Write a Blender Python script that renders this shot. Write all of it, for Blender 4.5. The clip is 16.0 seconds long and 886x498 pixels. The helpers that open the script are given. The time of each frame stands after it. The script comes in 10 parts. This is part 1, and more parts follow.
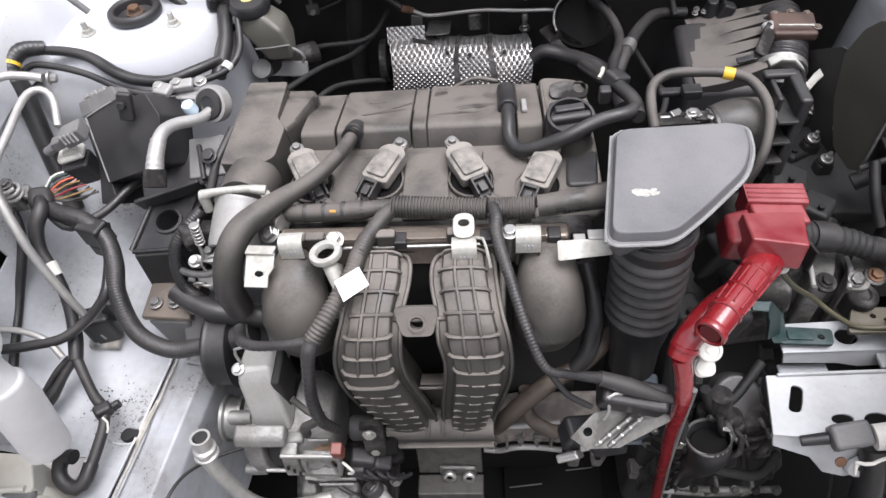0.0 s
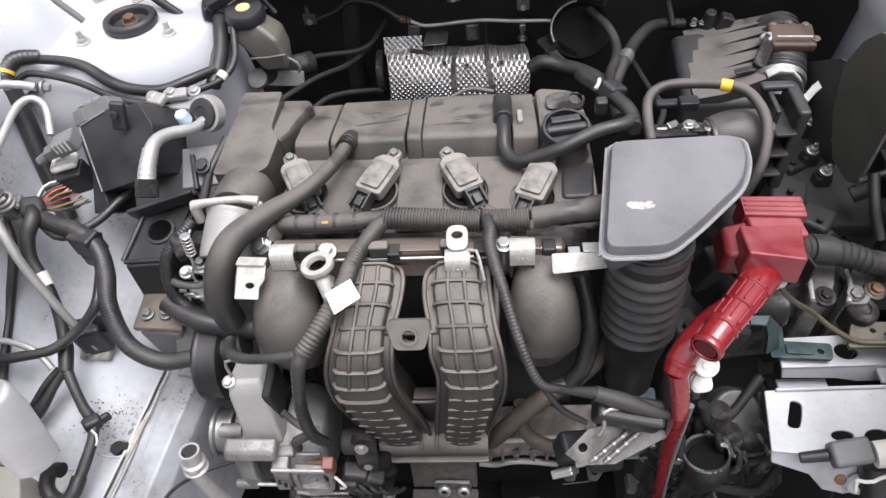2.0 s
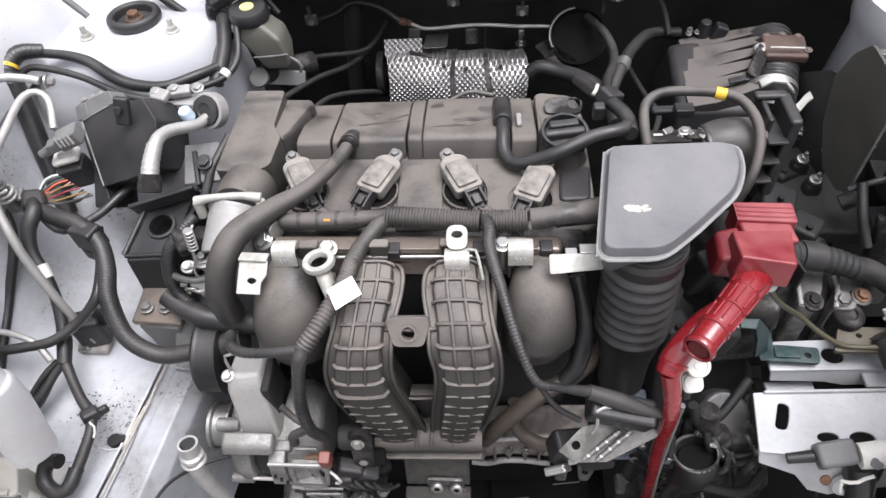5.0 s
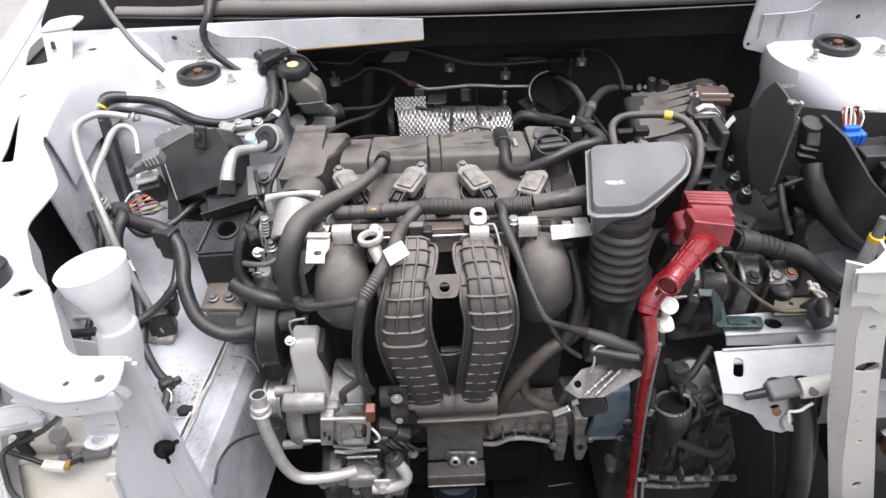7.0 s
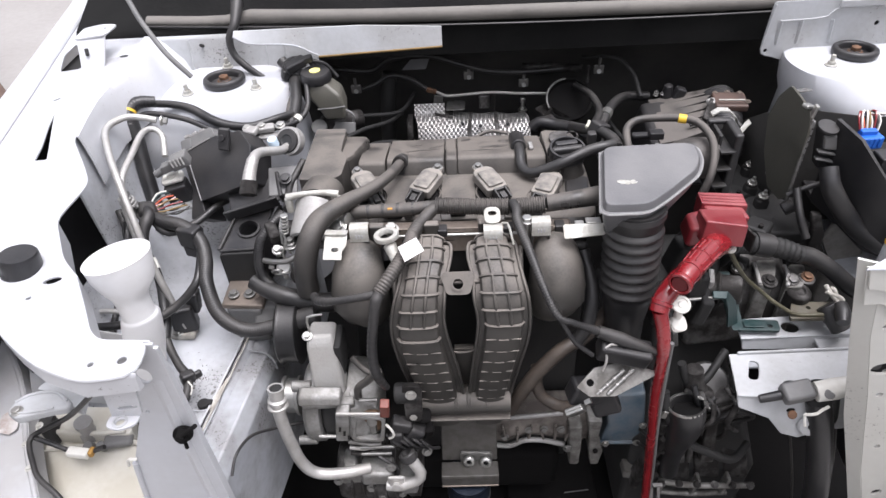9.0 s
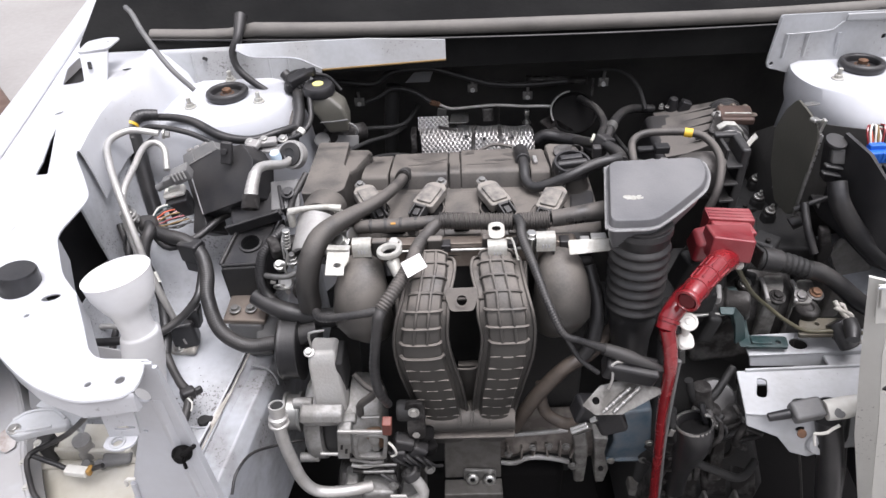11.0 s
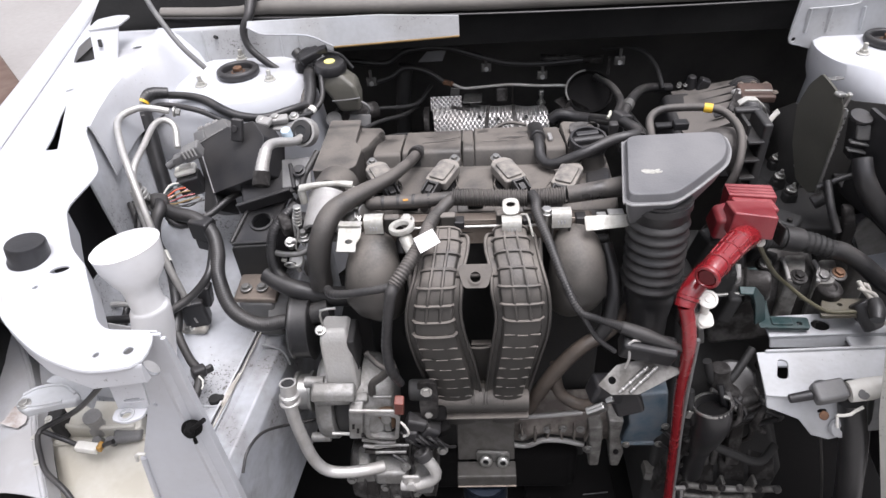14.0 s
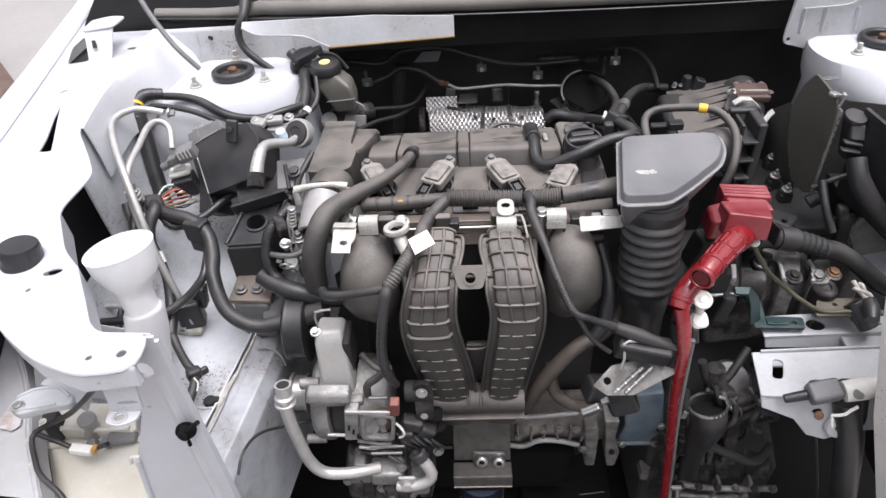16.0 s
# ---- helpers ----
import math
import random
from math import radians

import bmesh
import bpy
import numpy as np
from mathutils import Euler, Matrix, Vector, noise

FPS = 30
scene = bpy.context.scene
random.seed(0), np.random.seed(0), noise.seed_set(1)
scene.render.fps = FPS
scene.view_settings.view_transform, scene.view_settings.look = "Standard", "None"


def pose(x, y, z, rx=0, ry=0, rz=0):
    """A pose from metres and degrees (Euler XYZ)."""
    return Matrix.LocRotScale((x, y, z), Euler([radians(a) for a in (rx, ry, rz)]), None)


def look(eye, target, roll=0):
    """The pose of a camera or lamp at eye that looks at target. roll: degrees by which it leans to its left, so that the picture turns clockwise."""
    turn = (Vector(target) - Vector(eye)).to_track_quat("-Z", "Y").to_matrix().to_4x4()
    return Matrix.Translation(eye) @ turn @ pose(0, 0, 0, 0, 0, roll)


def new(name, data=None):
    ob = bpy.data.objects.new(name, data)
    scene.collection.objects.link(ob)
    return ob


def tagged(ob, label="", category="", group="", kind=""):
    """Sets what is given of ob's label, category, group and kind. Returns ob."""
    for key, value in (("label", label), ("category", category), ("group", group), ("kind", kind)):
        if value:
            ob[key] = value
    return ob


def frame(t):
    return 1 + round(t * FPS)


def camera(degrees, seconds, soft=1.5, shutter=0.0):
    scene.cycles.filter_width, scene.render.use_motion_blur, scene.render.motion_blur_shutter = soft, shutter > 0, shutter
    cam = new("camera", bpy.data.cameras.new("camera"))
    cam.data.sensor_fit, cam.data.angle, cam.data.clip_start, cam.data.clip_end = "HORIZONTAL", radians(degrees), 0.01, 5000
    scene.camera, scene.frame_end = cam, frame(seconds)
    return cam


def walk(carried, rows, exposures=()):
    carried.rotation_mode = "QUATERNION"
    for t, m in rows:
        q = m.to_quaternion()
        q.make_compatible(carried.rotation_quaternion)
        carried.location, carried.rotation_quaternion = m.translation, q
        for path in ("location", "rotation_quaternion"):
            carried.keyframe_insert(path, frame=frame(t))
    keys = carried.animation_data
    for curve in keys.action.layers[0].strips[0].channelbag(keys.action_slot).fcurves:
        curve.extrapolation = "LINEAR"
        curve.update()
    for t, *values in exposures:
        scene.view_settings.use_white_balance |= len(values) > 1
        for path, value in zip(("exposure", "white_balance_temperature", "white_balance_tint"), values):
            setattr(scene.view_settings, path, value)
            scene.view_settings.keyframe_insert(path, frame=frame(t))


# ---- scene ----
cam = camera(67.7, 16.0, 1.5)
PATH = [
    (0, (0.058, -0.011, 1.437), (-0.097, 1.223, -0.13), -7.7),
    (0.5, (0.055, -0.013, 1.433), (-0.083, 1.222, -0.135), -6.8),
    (1, (0.06, -0.01, 1.43), (-0.089, 1.231, -0.132), -7.3),
    (1.5, (0.053, -0.005, 1.435), (-0.079, 1.244, -0.121), -6.5),
    (2, (0.066, -0.003, 1.432), (-0.093, 1.251, -0.117), -7.5),
    (2.5, (0.063, -0.002, 1.43), (-0.089, 1.246, -0.125), -6.8),
    (3, (0.063, 0.0, 1.43), (-0.096, 1.244, -0.128), -6.9),
    (3.5, (0.056, -0.002, 1.431), (-0.088, 1.246, -0.125), -6.2),
    (4, (0.057, -0.005, 1.43), (-0.089, 1.244, -0.125), -6.3),
    (6.3, (0.054, -0.099, 1.455), (-0.047, 1.274, 0.005), -3.7),
    (6.5, (0.027, -0.151, 1.448), (-0.053, 1.256, 0.028), -4.8),
    (6.8, (-0.017, -0.220, 1.466), (-0.047, 1.241, 0.101), -4.1),
    (7, (-0.022, -0.258, 1.473), (-0.018, 1.239, 0.146), -2.5),
    (7.5, (-0.007, -0.298, 1.473), (-0.005, 1.219, 0.169), -1.3),
    (8, (-0.003, -0.289, 1.466), (-0.052, 1.233, 0.169), -4.0),
    (8.5, (-0.009, -0.286, 1.466), (-0.069, 1.242, 0.176), -3.9),
    (10.8, (-0.012, -0.275, 1.461), (-0.082, 1.257, 0.177), -3.5),
    (11, (-0.011, -0.273, 1.465), (-0.085, 1.275, 0.2), -3.8),
    (11.5, (-0.01, -0.275, 1.461), (-0.132, 1.275, 0.203), -4.5),
    (12, (-0.01, -0.275, 1.45), (-0.156, 1.275, 0.193), -5.2),
    (12.5, (-0.012, -0.267, 1.443), (-0.141, 1.275, 0.176), -4.6),
    (13, (-0.01, -0.267, 1.44), (-0.146, 1.271, 0.169), -5.2),
    (13.5, (-0.012, -0.27, 1.441), (-0.138, 1.265, 0.164), -5.0),
    (14, (-0.014, -0.274, 1.439), (-0.125, 1.258, 0.159), -4.6),
    (14.5, (-0.014, -0.272, 1.439), (-0.126, 1.253, 0.15), -4.4),
    (15, (-0.012, -0.273, 1.439), (-0.108, 1.264, 0.163), -4.1),
    (15.5, (-0.009, -0.273, 1.441), (-0.111, 1.262, 0.163), -4.3),
    (16, (-0.01, -0.272, 1.44), (-0.115, 1.259, 0.158), -4.6),
]
walk(cam, [(t, look(eye, target, roll)) for t, eye, target, roll in PATH], [(0.0, 0.62, 6300, 15), (4.0, 0.61, 6300, 15), (6.5, 0.78, 6300, 16), (7.5, 0.74, 6300, 16), (8.5, 0.67, 6300, 16), (11.0, 0.59, 6300, 16), (13.0, 0.58, 6300, 16), (16.0, 0.61, 6300, 16)])

# ---- world, sun, exposure ----
world = bpy.data.worlds.new("world")
scene.world = world
world.use_nodes = True
wn = world.node_tree.nodes
sky = wn.new("ShaderNodeTexSky")
sky.sky_type = "NISHITA"
sky.sun_disc = False
sky.sun_elevation, sky.sun_rotation = radians(75), radians(130)
sky.air_density, sky.dust_density = 1.0, 4.0
hsv = wn.new("ShaderNodeHueSaturation")
hsv.inputs["Saturation"].default_value = 0.15
world.node_tree.links.new(sky.outputs[0], hsv.inputs["Color"])
world.node_tree.links.new(hsv.outputs[0], wn["Background"].inputs["Color"])
wn["Background"].inputs["Strength"].default_value = 0.18
sun = new("sun", bpy.data.lights.new("sun", "SUN"))
sun.data.energy, sun.data.angle, sun.data.color = 2.1, radians(40), (1.0, 0.985, 0.965)
sun.matrix_world = look((0.5, 0.25, 3.6), (0, 0.3, 0.5))


# ---- materials ----
def mat(name, col, rough=0.5, metal=0.0, var=0.15, scale=25, dust=None, amount=0.0, bump=0.15, fine=350, coat=0.0, scratch=0.0, speck=0.0, dust_toplight=0.0, shine=0.5, oil=0.0):
    m = bpy.data.materials.new(name)
    m.use_nodes = True
    n, l = m.node_tree.nodes, m.node_tree.links
    b = n["Principled BSDF"]
    tc = n.new("ShaderNodeTexCoord")
    n1 = n.new("ShaderNodeTexNoise")
    n1.inputs["Scale"].default_value, n1.inputs["Detail"].default_value = scale, 6
    n2 = n.new("ShaderNodeTexNoise")
    n2.inputs["Scale"].default_value, n2.inputs["Detail"].default_value = fine, 3
    for x in (n1, n2):
        l.new(tc.outputs["Object"], x.inputs["Vector"])
    mx = n.new("ShaderNodeMix")
    mx.data_type = "RGBA"
    mx.inputs[6].default_value = (*[c * (1 - var) for c in col], 1)
    mx.inputs[7].default_value = (*[min(1, c * (1 + var)) for c in col], 1)
    l.new(n1.outputs["Fac"], mx.inputs[0])
    out = mx.outputs[2]
    if dust:
        ramp = n.new("ShaderNodeMapRange")
        ramp.inputs["From Min"].default_value, ramp.inputs["From Max"].default_value = 0.535 - 0.3 * amount, 0.835 - 0.35 * amount
        ramp.inputs["To Max"].default_value = min(1.0, amount * 1.6)
        add = n.new("ShaderNodeMath")
        add.operation = "MULTIPLY_ADD"
        l.new(n2.outputs["Fac"], add.inputs[0])
        add.inputs[1].default_value = 0.18
        l.new(n1.outputs["Fac"], add.inputs[2])
        l.new(add.outputs[0], ramp.inputs["Value"])
        if dust_toplight:
            # dust colour on what faces up; it paints in the light from above too
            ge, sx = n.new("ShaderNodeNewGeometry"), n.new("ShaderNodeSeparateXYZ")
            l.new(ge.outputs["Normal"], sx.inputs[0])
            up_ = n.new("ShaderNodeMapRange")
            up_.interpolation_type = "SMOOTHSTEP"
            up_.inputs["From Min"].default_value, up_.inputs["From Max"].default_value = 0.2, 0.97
            up_.inputs["To Min"].default_value = 1 - dust_toplight
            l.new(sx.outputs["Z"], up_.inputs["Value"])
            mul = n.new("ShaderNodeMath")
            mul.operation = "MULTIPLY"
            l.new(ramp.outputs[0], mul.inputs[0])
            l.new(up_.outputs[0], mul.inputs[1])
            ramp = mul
        m2 = n.new("ShaderNodeMix")
        m2.data_type = "RGBA"
        l.new(ramp.outputs[0], m2.inputs[0])
        l.new(out, m2.inputs[6])
        m2.inputs[7].default_value = (*dust, 1)
        out = m2.outputs[2]
        rr = n.new("ShaderNodeMapRange")
        l.new(ramp.outputs[0], rr.inputs["Value"])
        rr.inputs["To Min"].default_value, rr.inputs["To Max"].default_value = rough, min(1, rough + 0.35)
        l.new(rr.outputs[0], b.inputs["Roughness"])
    else:
        rr = n.new("ShaderNodeMapRange")
        l.new(n1.outputs["Fac"], rr.inputs["Value"])
        rr.inputs["To Min"].default_value, rr.inputs["To Max"].default_value = max(0.03, rough - 0.12), min(1, rough + 0.12)
        l.new(rr.outputs[0], b.inputs["Roughness"])
    if oil:
        # dark wet patches where oil has crept into the dust
        n4 = n.new("ShaderNodeTexNoise")
        n4.inputs["Scale"].default_value, n4.inputs["Detail"].default_value, n4.inputs["Roughness"].default_value = 11, 7, 0.62
        n4.inputs["Distortion"].default_value = 0.6
        l.new(tc.outputs["Object"], n4.inputs["Vector"])
        wet = n.new("ShaderNodeMapRange")
        wet.inputs["From Min"].default_value, wet.inputs["From Max"].default_value = 0.66 - 0.16 * oil, 0.76 - 0.14 * oil
        wet.inputs["To Max"].default_value = 0.8
        l.new(n4.outputs["Fac"], wet.inputs["Value"])
        m5 = n.new("ShaderNodeMix")
        m5.data_type = "RGBA"
        l.new(wet.outputs[0], m5.inputs[0])
        l.new(out, m5.inputs[6])
        m5.inputs[7].default_value = (*[c * 0.7 for c in col], 1)
        out = m5.outputs[2]
        dry = n.new("ShaderNodeMath")
        dry.operation = "MULTIPLY_ADD"
        l.new(wet.outputs[0], dry.inputs[0])
        dry.inputs[1].default_value = -0.35
        l.new(rr.outputs[0], dry.inputs[2])
        l.new(dry.outputs[0], b.inputs["Roughness"])
    if scratch:
        v = n.new("ShaderNodeTexVoronoi")
        v.feature = "DISTANCE_TO_EDGE"
        v.inputs["Scale"].default_value = 18
        mp = n.new("ShaderNodeMapping")
        mp.inputs["Scale"].default_value = (1, 6, 2)
        l.new(tc.outputs["Object"], mp.inputs["Vector"])
        l.new(mp.outputs[0], v.inputs["Vector"])
        sr = n.new("ShaderNodeMapRange")
        sr.inputs["From Max"].default_value = 0.03
        sr.inputs["To Min"].default_value, sr.inputs["To Max"].default_value = scratch, 0
        l.new(v.outputs["Distance"], sr.inputs["Value"])
        m3 = n.new("ShaderNodeMix")
        m3.data_type = "RGBA"
        l.new(sr.outputs[0], m3.inputs[0])
        l.new(out, m3.inputs[6])
        m3.inputs[7].default_value = (0.25, 0.24, 0.22, 1)
        out = m3.outputs[2]
    if speck:
        n3 = n.new("ShaderNodeTexNoise")
        n3.inputs["Scale"].default_value, n3.inputs["Detail"].default_value, n3.inputs["Roughness"].default_value = 210, 5, 0.75
        l.new(tc.outputs["Object"], n3.inputs["Vector"])
        s1 = n.new("ShaderNodeMath")
        s1.operation = "MULTIPLY_ADD"
        l.new(n1.outputs["Fac"], s1.inputs[0])
        s1.inputs[1].default_value = 0.6
        l.new(n3.outputs["Fac"], s1.inputs[2])
        s2 = n.new("ShaderNodeMapRange")
        s2.inputs["From Min"].default_value, s2.inputs["From Max"].default_value = 1.04 - 0.12 * speck, 1.10 - 0.10 * speck
        s2.inputs["To Max"].default_value = 0.85
        l.new(s1.outputs[0], s2.inputs["Value"])
        m4 = n.new("ShaderNodeMix")
        m4.data_type = "RGBA"
        l.new(s2.outputs[0], m4.inputs[0])
        l.new(out, m4.inputs[6])
        m4.inputs[7].default_value = (0.075, 0.068, 0.06, 1)
        out = m4.outputs[2]
    l.new(out, b.inputs["Base Color"])
    b.inputs["Metallic"].default_value = metal
    b.inputs["Specular IOR Level"].default_value = shine
    b.inputs["Coat Weight"].default_value = coat
    b.inputs["Coat Roughness"].default_value = 0.15
    if bump:
        bp = n.new("ShaderNodeBump")
        bp.inputs["Strength"].default_value, bp.inputs["Distance"].default_value = bump, 0.002
        l.new(n2.outputs["Fac"], bp.inputs["Height"])
        l.new(bp.outputs[0], b.inputs["Normal"])
    return m


WHITE = mat("white_paint", (0.555, 0.57, 0.60), 0.32, 0, 0.08, 6, (0.38, 0.365, 0.35), 0.22, 0.03, 90, 0.3, speck=0.28)
APRON = mat("apron_paint", (0.56, 0.58, 0.61), 0.32, 0, 0.22, 9, (0.20, 0.195, 0.19), 0.36, 0.16, 110, speck=1.0)
RAIL = mat("rail_paint", (0.46, 0.48, 0.51), 0.36, 0, 0.20, 16, (0.17, 0.16, 0.15), 0.38, 0.2, 90, speck=0.9)
SEAL = mat("seam_sealer", (0.62, 0.60, 0.55), 0.7, 0, 0.2, 60, (0.2, 0.18, 0.15), 0.4, 0.5, 200)
TRAY = mat("tray_paint", (0.47, 0.485, 0.50), 0.40, 0, 0.10, 9, (0.25, 0.24, 0.225), 0.34, 0.14, 120, speck=0.7)
# near-black for the tray and for shade painted into wells, holes and gaps
VOID = mat("tray_black_and_shade", (0.005, 0.005, 0.005), 0.75, 0, 0.4, 8, (0.010, 0.009, 0.009), 0.4, 0.2, 60, shine=0.15)
# the up-facing tint here mixes real dust with painted top light
COVER = mat("valve_cover_plastic", (0.042, 0.040, 0.038), 0.40, 0, 0.2, 16, (0.142, 0.127, 0.111), 0.60, 0.12, 300, dust_toplight=0.75, oil=0.55)
MANI = mat("manifold_plastic", (0.030, 0.029, 0.027), 0.38, 0, 0.25, 14, (0.168, 0.151, 0.133), 0.66, 0.04, 300, dust_toplight=0.85, oil=0.35)
LIDM = mat("resonator_plastic", (0.098, 0.099, 0.105), 0.33, 0, 0.10, 10, (0.190, 0.188, 0.188), 0.5, 0.12, 400, dust_toplight=0.4)
COILM = mat("coil_plastic", (0.12, 0.113, 0.105), 0.34, 0, 0.25, 60, (0.30, 0.275, 0.24), 0.45, 0.2, 300, dust_toplight=0.6, oil=0.5)
BLACK = mat("black_plastic", (0.018, 0.018, 0.020), 0.34, 0, 0.25, 20, (0.058, 0.054, 0.050), 0.35, 0.1, 300, dust_toplight=0.6)
# near-black for black parts, and for shade painted into holes and recesses
DARK = mat("near_black_and_shade", (0.014, 0.014, 0.014), 0.65, 0, 0.4, 14, (0.034, 0.032, 0.030), 0.25, 0.25, 160)
RUBBER = mat("black_rubber", (0.019, 0.019, 0.020), 0.30, 0, 0.25, 20, (0.062, 0.058, 0.054), 0.42, 0.12, 300, dust_toplight=0.7)
HOSE = mat("dusty_hose", (0.027, 0.026, 0.025), 0.38, 0, 0.2, 18, (0.112, 0.101, 0.091), 0.66, 0.1, 380, dust_toplight=0.8, oil=0.4)
ALU = mat("cast_aluminium", (0.40, 0.40, 0.39), 0.45, 0.75, 0.25, 30, (0.15, 0.14, 0.125), 0.40, 0.35, 260)
CASE = mat("grimy_casting", (0.13, 0.125, 0.12), 0.45, 0.5, 0.5, 30, (0.020, 0.018, 0.017), 0.62, 0.6, 150)
STEEL = mat("zinc_steel", (0.52, 0.52, 0.50), 0.30, 0.9, 0.2, 50, (0.24, 0.22, 0.19), 0.28, 0.1, 300)
PIPE = mat("aluminium_pipe", (0.53, 0.525, 0.51), 0.42, 0.6, 0.15, 30, (0.30, 0.28, 0.25), 0.32, 0.1, 200)
TAB = mat("zinc_white_tab", (0.54, 0.54, 0.505), 0.4, 0.3, 0.22, 90, (0.26, 0.24, 0.20), 0.38, 0.15, 300)
CAST = mat("grey_casting", (0.27, 0.265, 0.25), 0.46, 0.4, 0.3, 40, (0.05, 0.044, 0.037), 0.46, 0.3, 200)
BROWNH = mat("brown_rubber", (0.036, 0.030, 0.026), 0.42, 0, 0.3, 30, (0.105, 0.082, 0.064), 0.5, 0.2, 200, dust_toplight=0.4)
STAY = mat("grey_steel_plate", (0.10, 0.096, 0.09), 0.42, 0.4, 0.25, 70, (0.05, 0.045, 0.038), 0.35, 0.15, 260)
DULL = mat("dull_zinc", (0.30, 0.30, 0.29), 0.36, 0.85, 0.3, 70, (0.12, 0.11, 0.10), 0.3, 0.3, 250)
RED = mat("red_rubber", (0.20, 0.0075, 0.012), 0.20, 0, 0.15, 30, (0.27, 0.035, 0.035), 0.22, 0.30, 120, 0.8)
REDBOX = mat("red_plastic", (0.19, 0.012, 0.019), 0.30, 0, 0.15, 18, (0.32, 0.10, 0.10), 0.40, 0.12, 240, 0.4, dust_toplight=0.5)
PLUGW = mat("white_nylon", (0.72, 0.71, 0.66), 0.4, 0, 0.08, 60, (0.4, 0.36, 0.3), 0.2, 0.05, 200)
CREAM = mat("cream_plastic", (0.56, 0.545, 0.49), 0.4, 0, 0.1, 14, (0.35, 0.31, 0.22), 0.3, 0.05, 120)
MILK = mat("milky_plastic", (0.88, 0.88, 0.88), 0.45, 0, 0.05, 20, (0.5, 0.48, 0.45), 0.15, 0.05, 120)
BLUE = mat("blue_paint", (0.085, 0.135, 0.18), 0.45, 0.1, 0.3, 40, (0.19, 0.20, 0.21), 0.42, 0.3, 200)
GREEN = mat("green_bracket_paint", (0.010, 0.042, 0.042), 0.32, 0.2, 0.5, 40, (0.085, 0.095, 0.095), 0.38, 0.15, 200)
YELLOW = mat("yellow_tape", (0.72, 0.46, 0.04), 0.45, 0, 0.12, 60)
PAPER = mat("paper_tag", (0.80, 0.79, 0.77), 0.7, 0, 0.06, 60, (0.5, 0.48, 0.45), 0.15, 0.05, 300)
INK = mat("faint_ink", (0.40, 0.40, 0.43), 0.8, 0, 0.1)
RUST = mat("rusty_steel", (0.22, 0.12, 0.07), 0.7, 0.4, 0.4, 60, (0.10, 0.06, 0.04), 0.5, 0.5, 200)
COPPER = mat("orange_wire", (0.50, 0.10, 0.05), 0.45, 0, 0.2)
FIREWALL = mat("firewall_mat", (0.032, 0.031, 0.030), 0.7, 0, 0.5, 10, (0.065, 0.062, 0.058), 0.4, 0.4, 90, shine=0.4)
PLENUM_BLACK = mat("matt_plenum_black", (0.0085, 0.0085, 0.0085), 0.95, 0, 0.4, 10, (0.015, 0.015, 0.0145), 0.35, 0.4, 90, shine=0.15)
STRIP = mat("grey_weatherstrip", (0.135, 0.127, 0.115), 0.6, 0, 0.2, 20, (0.19, 0.178, 0.162), 0.35, 0.2, 200)
CONCRETE = mat("concrete", (0.33, 0.32, 0.31), 0.85, 0, 0.25, 1.2, (0.16, 0.15, 0.14), 0.3, 0.3, 30)
PLASTER = mat("plaster", (0.62, 0.62, 0.61), 0.9, 0, 0.08, 1.5, (0.45, 0.44, 0.42), 0.2, 0.2, 25)
SILVER = mat("silver_body_paint", (0.43, 0.445, 0.465), 0.4, 0.1, 0.10, 12, (0.30, 0.28, 0.26), 0.34, 0.1, 90)
OLIVE = mat("dark_olive_plate", (0.072, 0.071, 0.058), 0.6, 0.1, 0.2, 14, (0.09, 0.086, 0.072), 0.4, 0.15, 200)
BLUEP = mat("blue_connector", (0.02, 0.13, 0.55), 0.4, 0, 0.1)
GREENP = mat("green_fuse", (0.05, 0.48, 0.16), 0.4, 0, 0.1)
LIMEP = mat("lime_fuse", (0.55, 0.62, 0.08), 0.4, 0, 0.1)
GREYP = mat("grey_relay", (0.13, 0.13, 0.13), 0.45, 0, 0.15, 30, (0.22, 0.215, 0.20), 0.25)
OILSTAIN = mat("oil_stain", (0.065, 0.060, 0.056), 0.32, 0, 0.3, 60, (0.14, 0.128, 0.115), 0.4, 0.1, 300)
# pale edge colour, also the painted glint on the resonator rim
EDGE = mat("pale_edge_and_glint", (0.30, 0.30, 0.30), 0.45, 0, 0.3, 60, (0.16, 0.155, 0.15), 0.4, 0.1, 300)
OILY = mat("oily_casting", (0.20, 0.195, 0.19), 0.36, 0.6, 0.4, 25, (0.030, 0.027, 0.025), 0.6, 0.4, 180)
PALE = mat("pale_grey_housing", (0.36, 0.355, 0.345), 0.5, 0.25, 0.12, 30, (0.20, 0.185, 0.17), 0.3, 0.2, 260)
VARN = mat("brown_stained_metal", (0.24, 0.205, 0.175), 0.28, 0.6, 0.35, 40, (0.13, 0.105, 0.085), 0.4, 0.2, 220)
BROWN = mat("brown_edge", (0.22, 0.14, 0.05), 0.6, 0, 0.3, 40)
# dusty white body paint; the cream tint puts the column's shade into the colour
COLUMN = mat("dusty_white_in_shade", (0.58, 0.575, 0.535), 0.42, 0, 0.06, 7, (0.40, 0.385, 0.35), 0.20, 0.08, 110, speck=0.4)
# darkened copy of the red rubber for the shade inside the boot
RED_SHADE = mat("red_rubber_shaded", (0.10, 0.008, 0.010), 0.5, 0, 0.2)


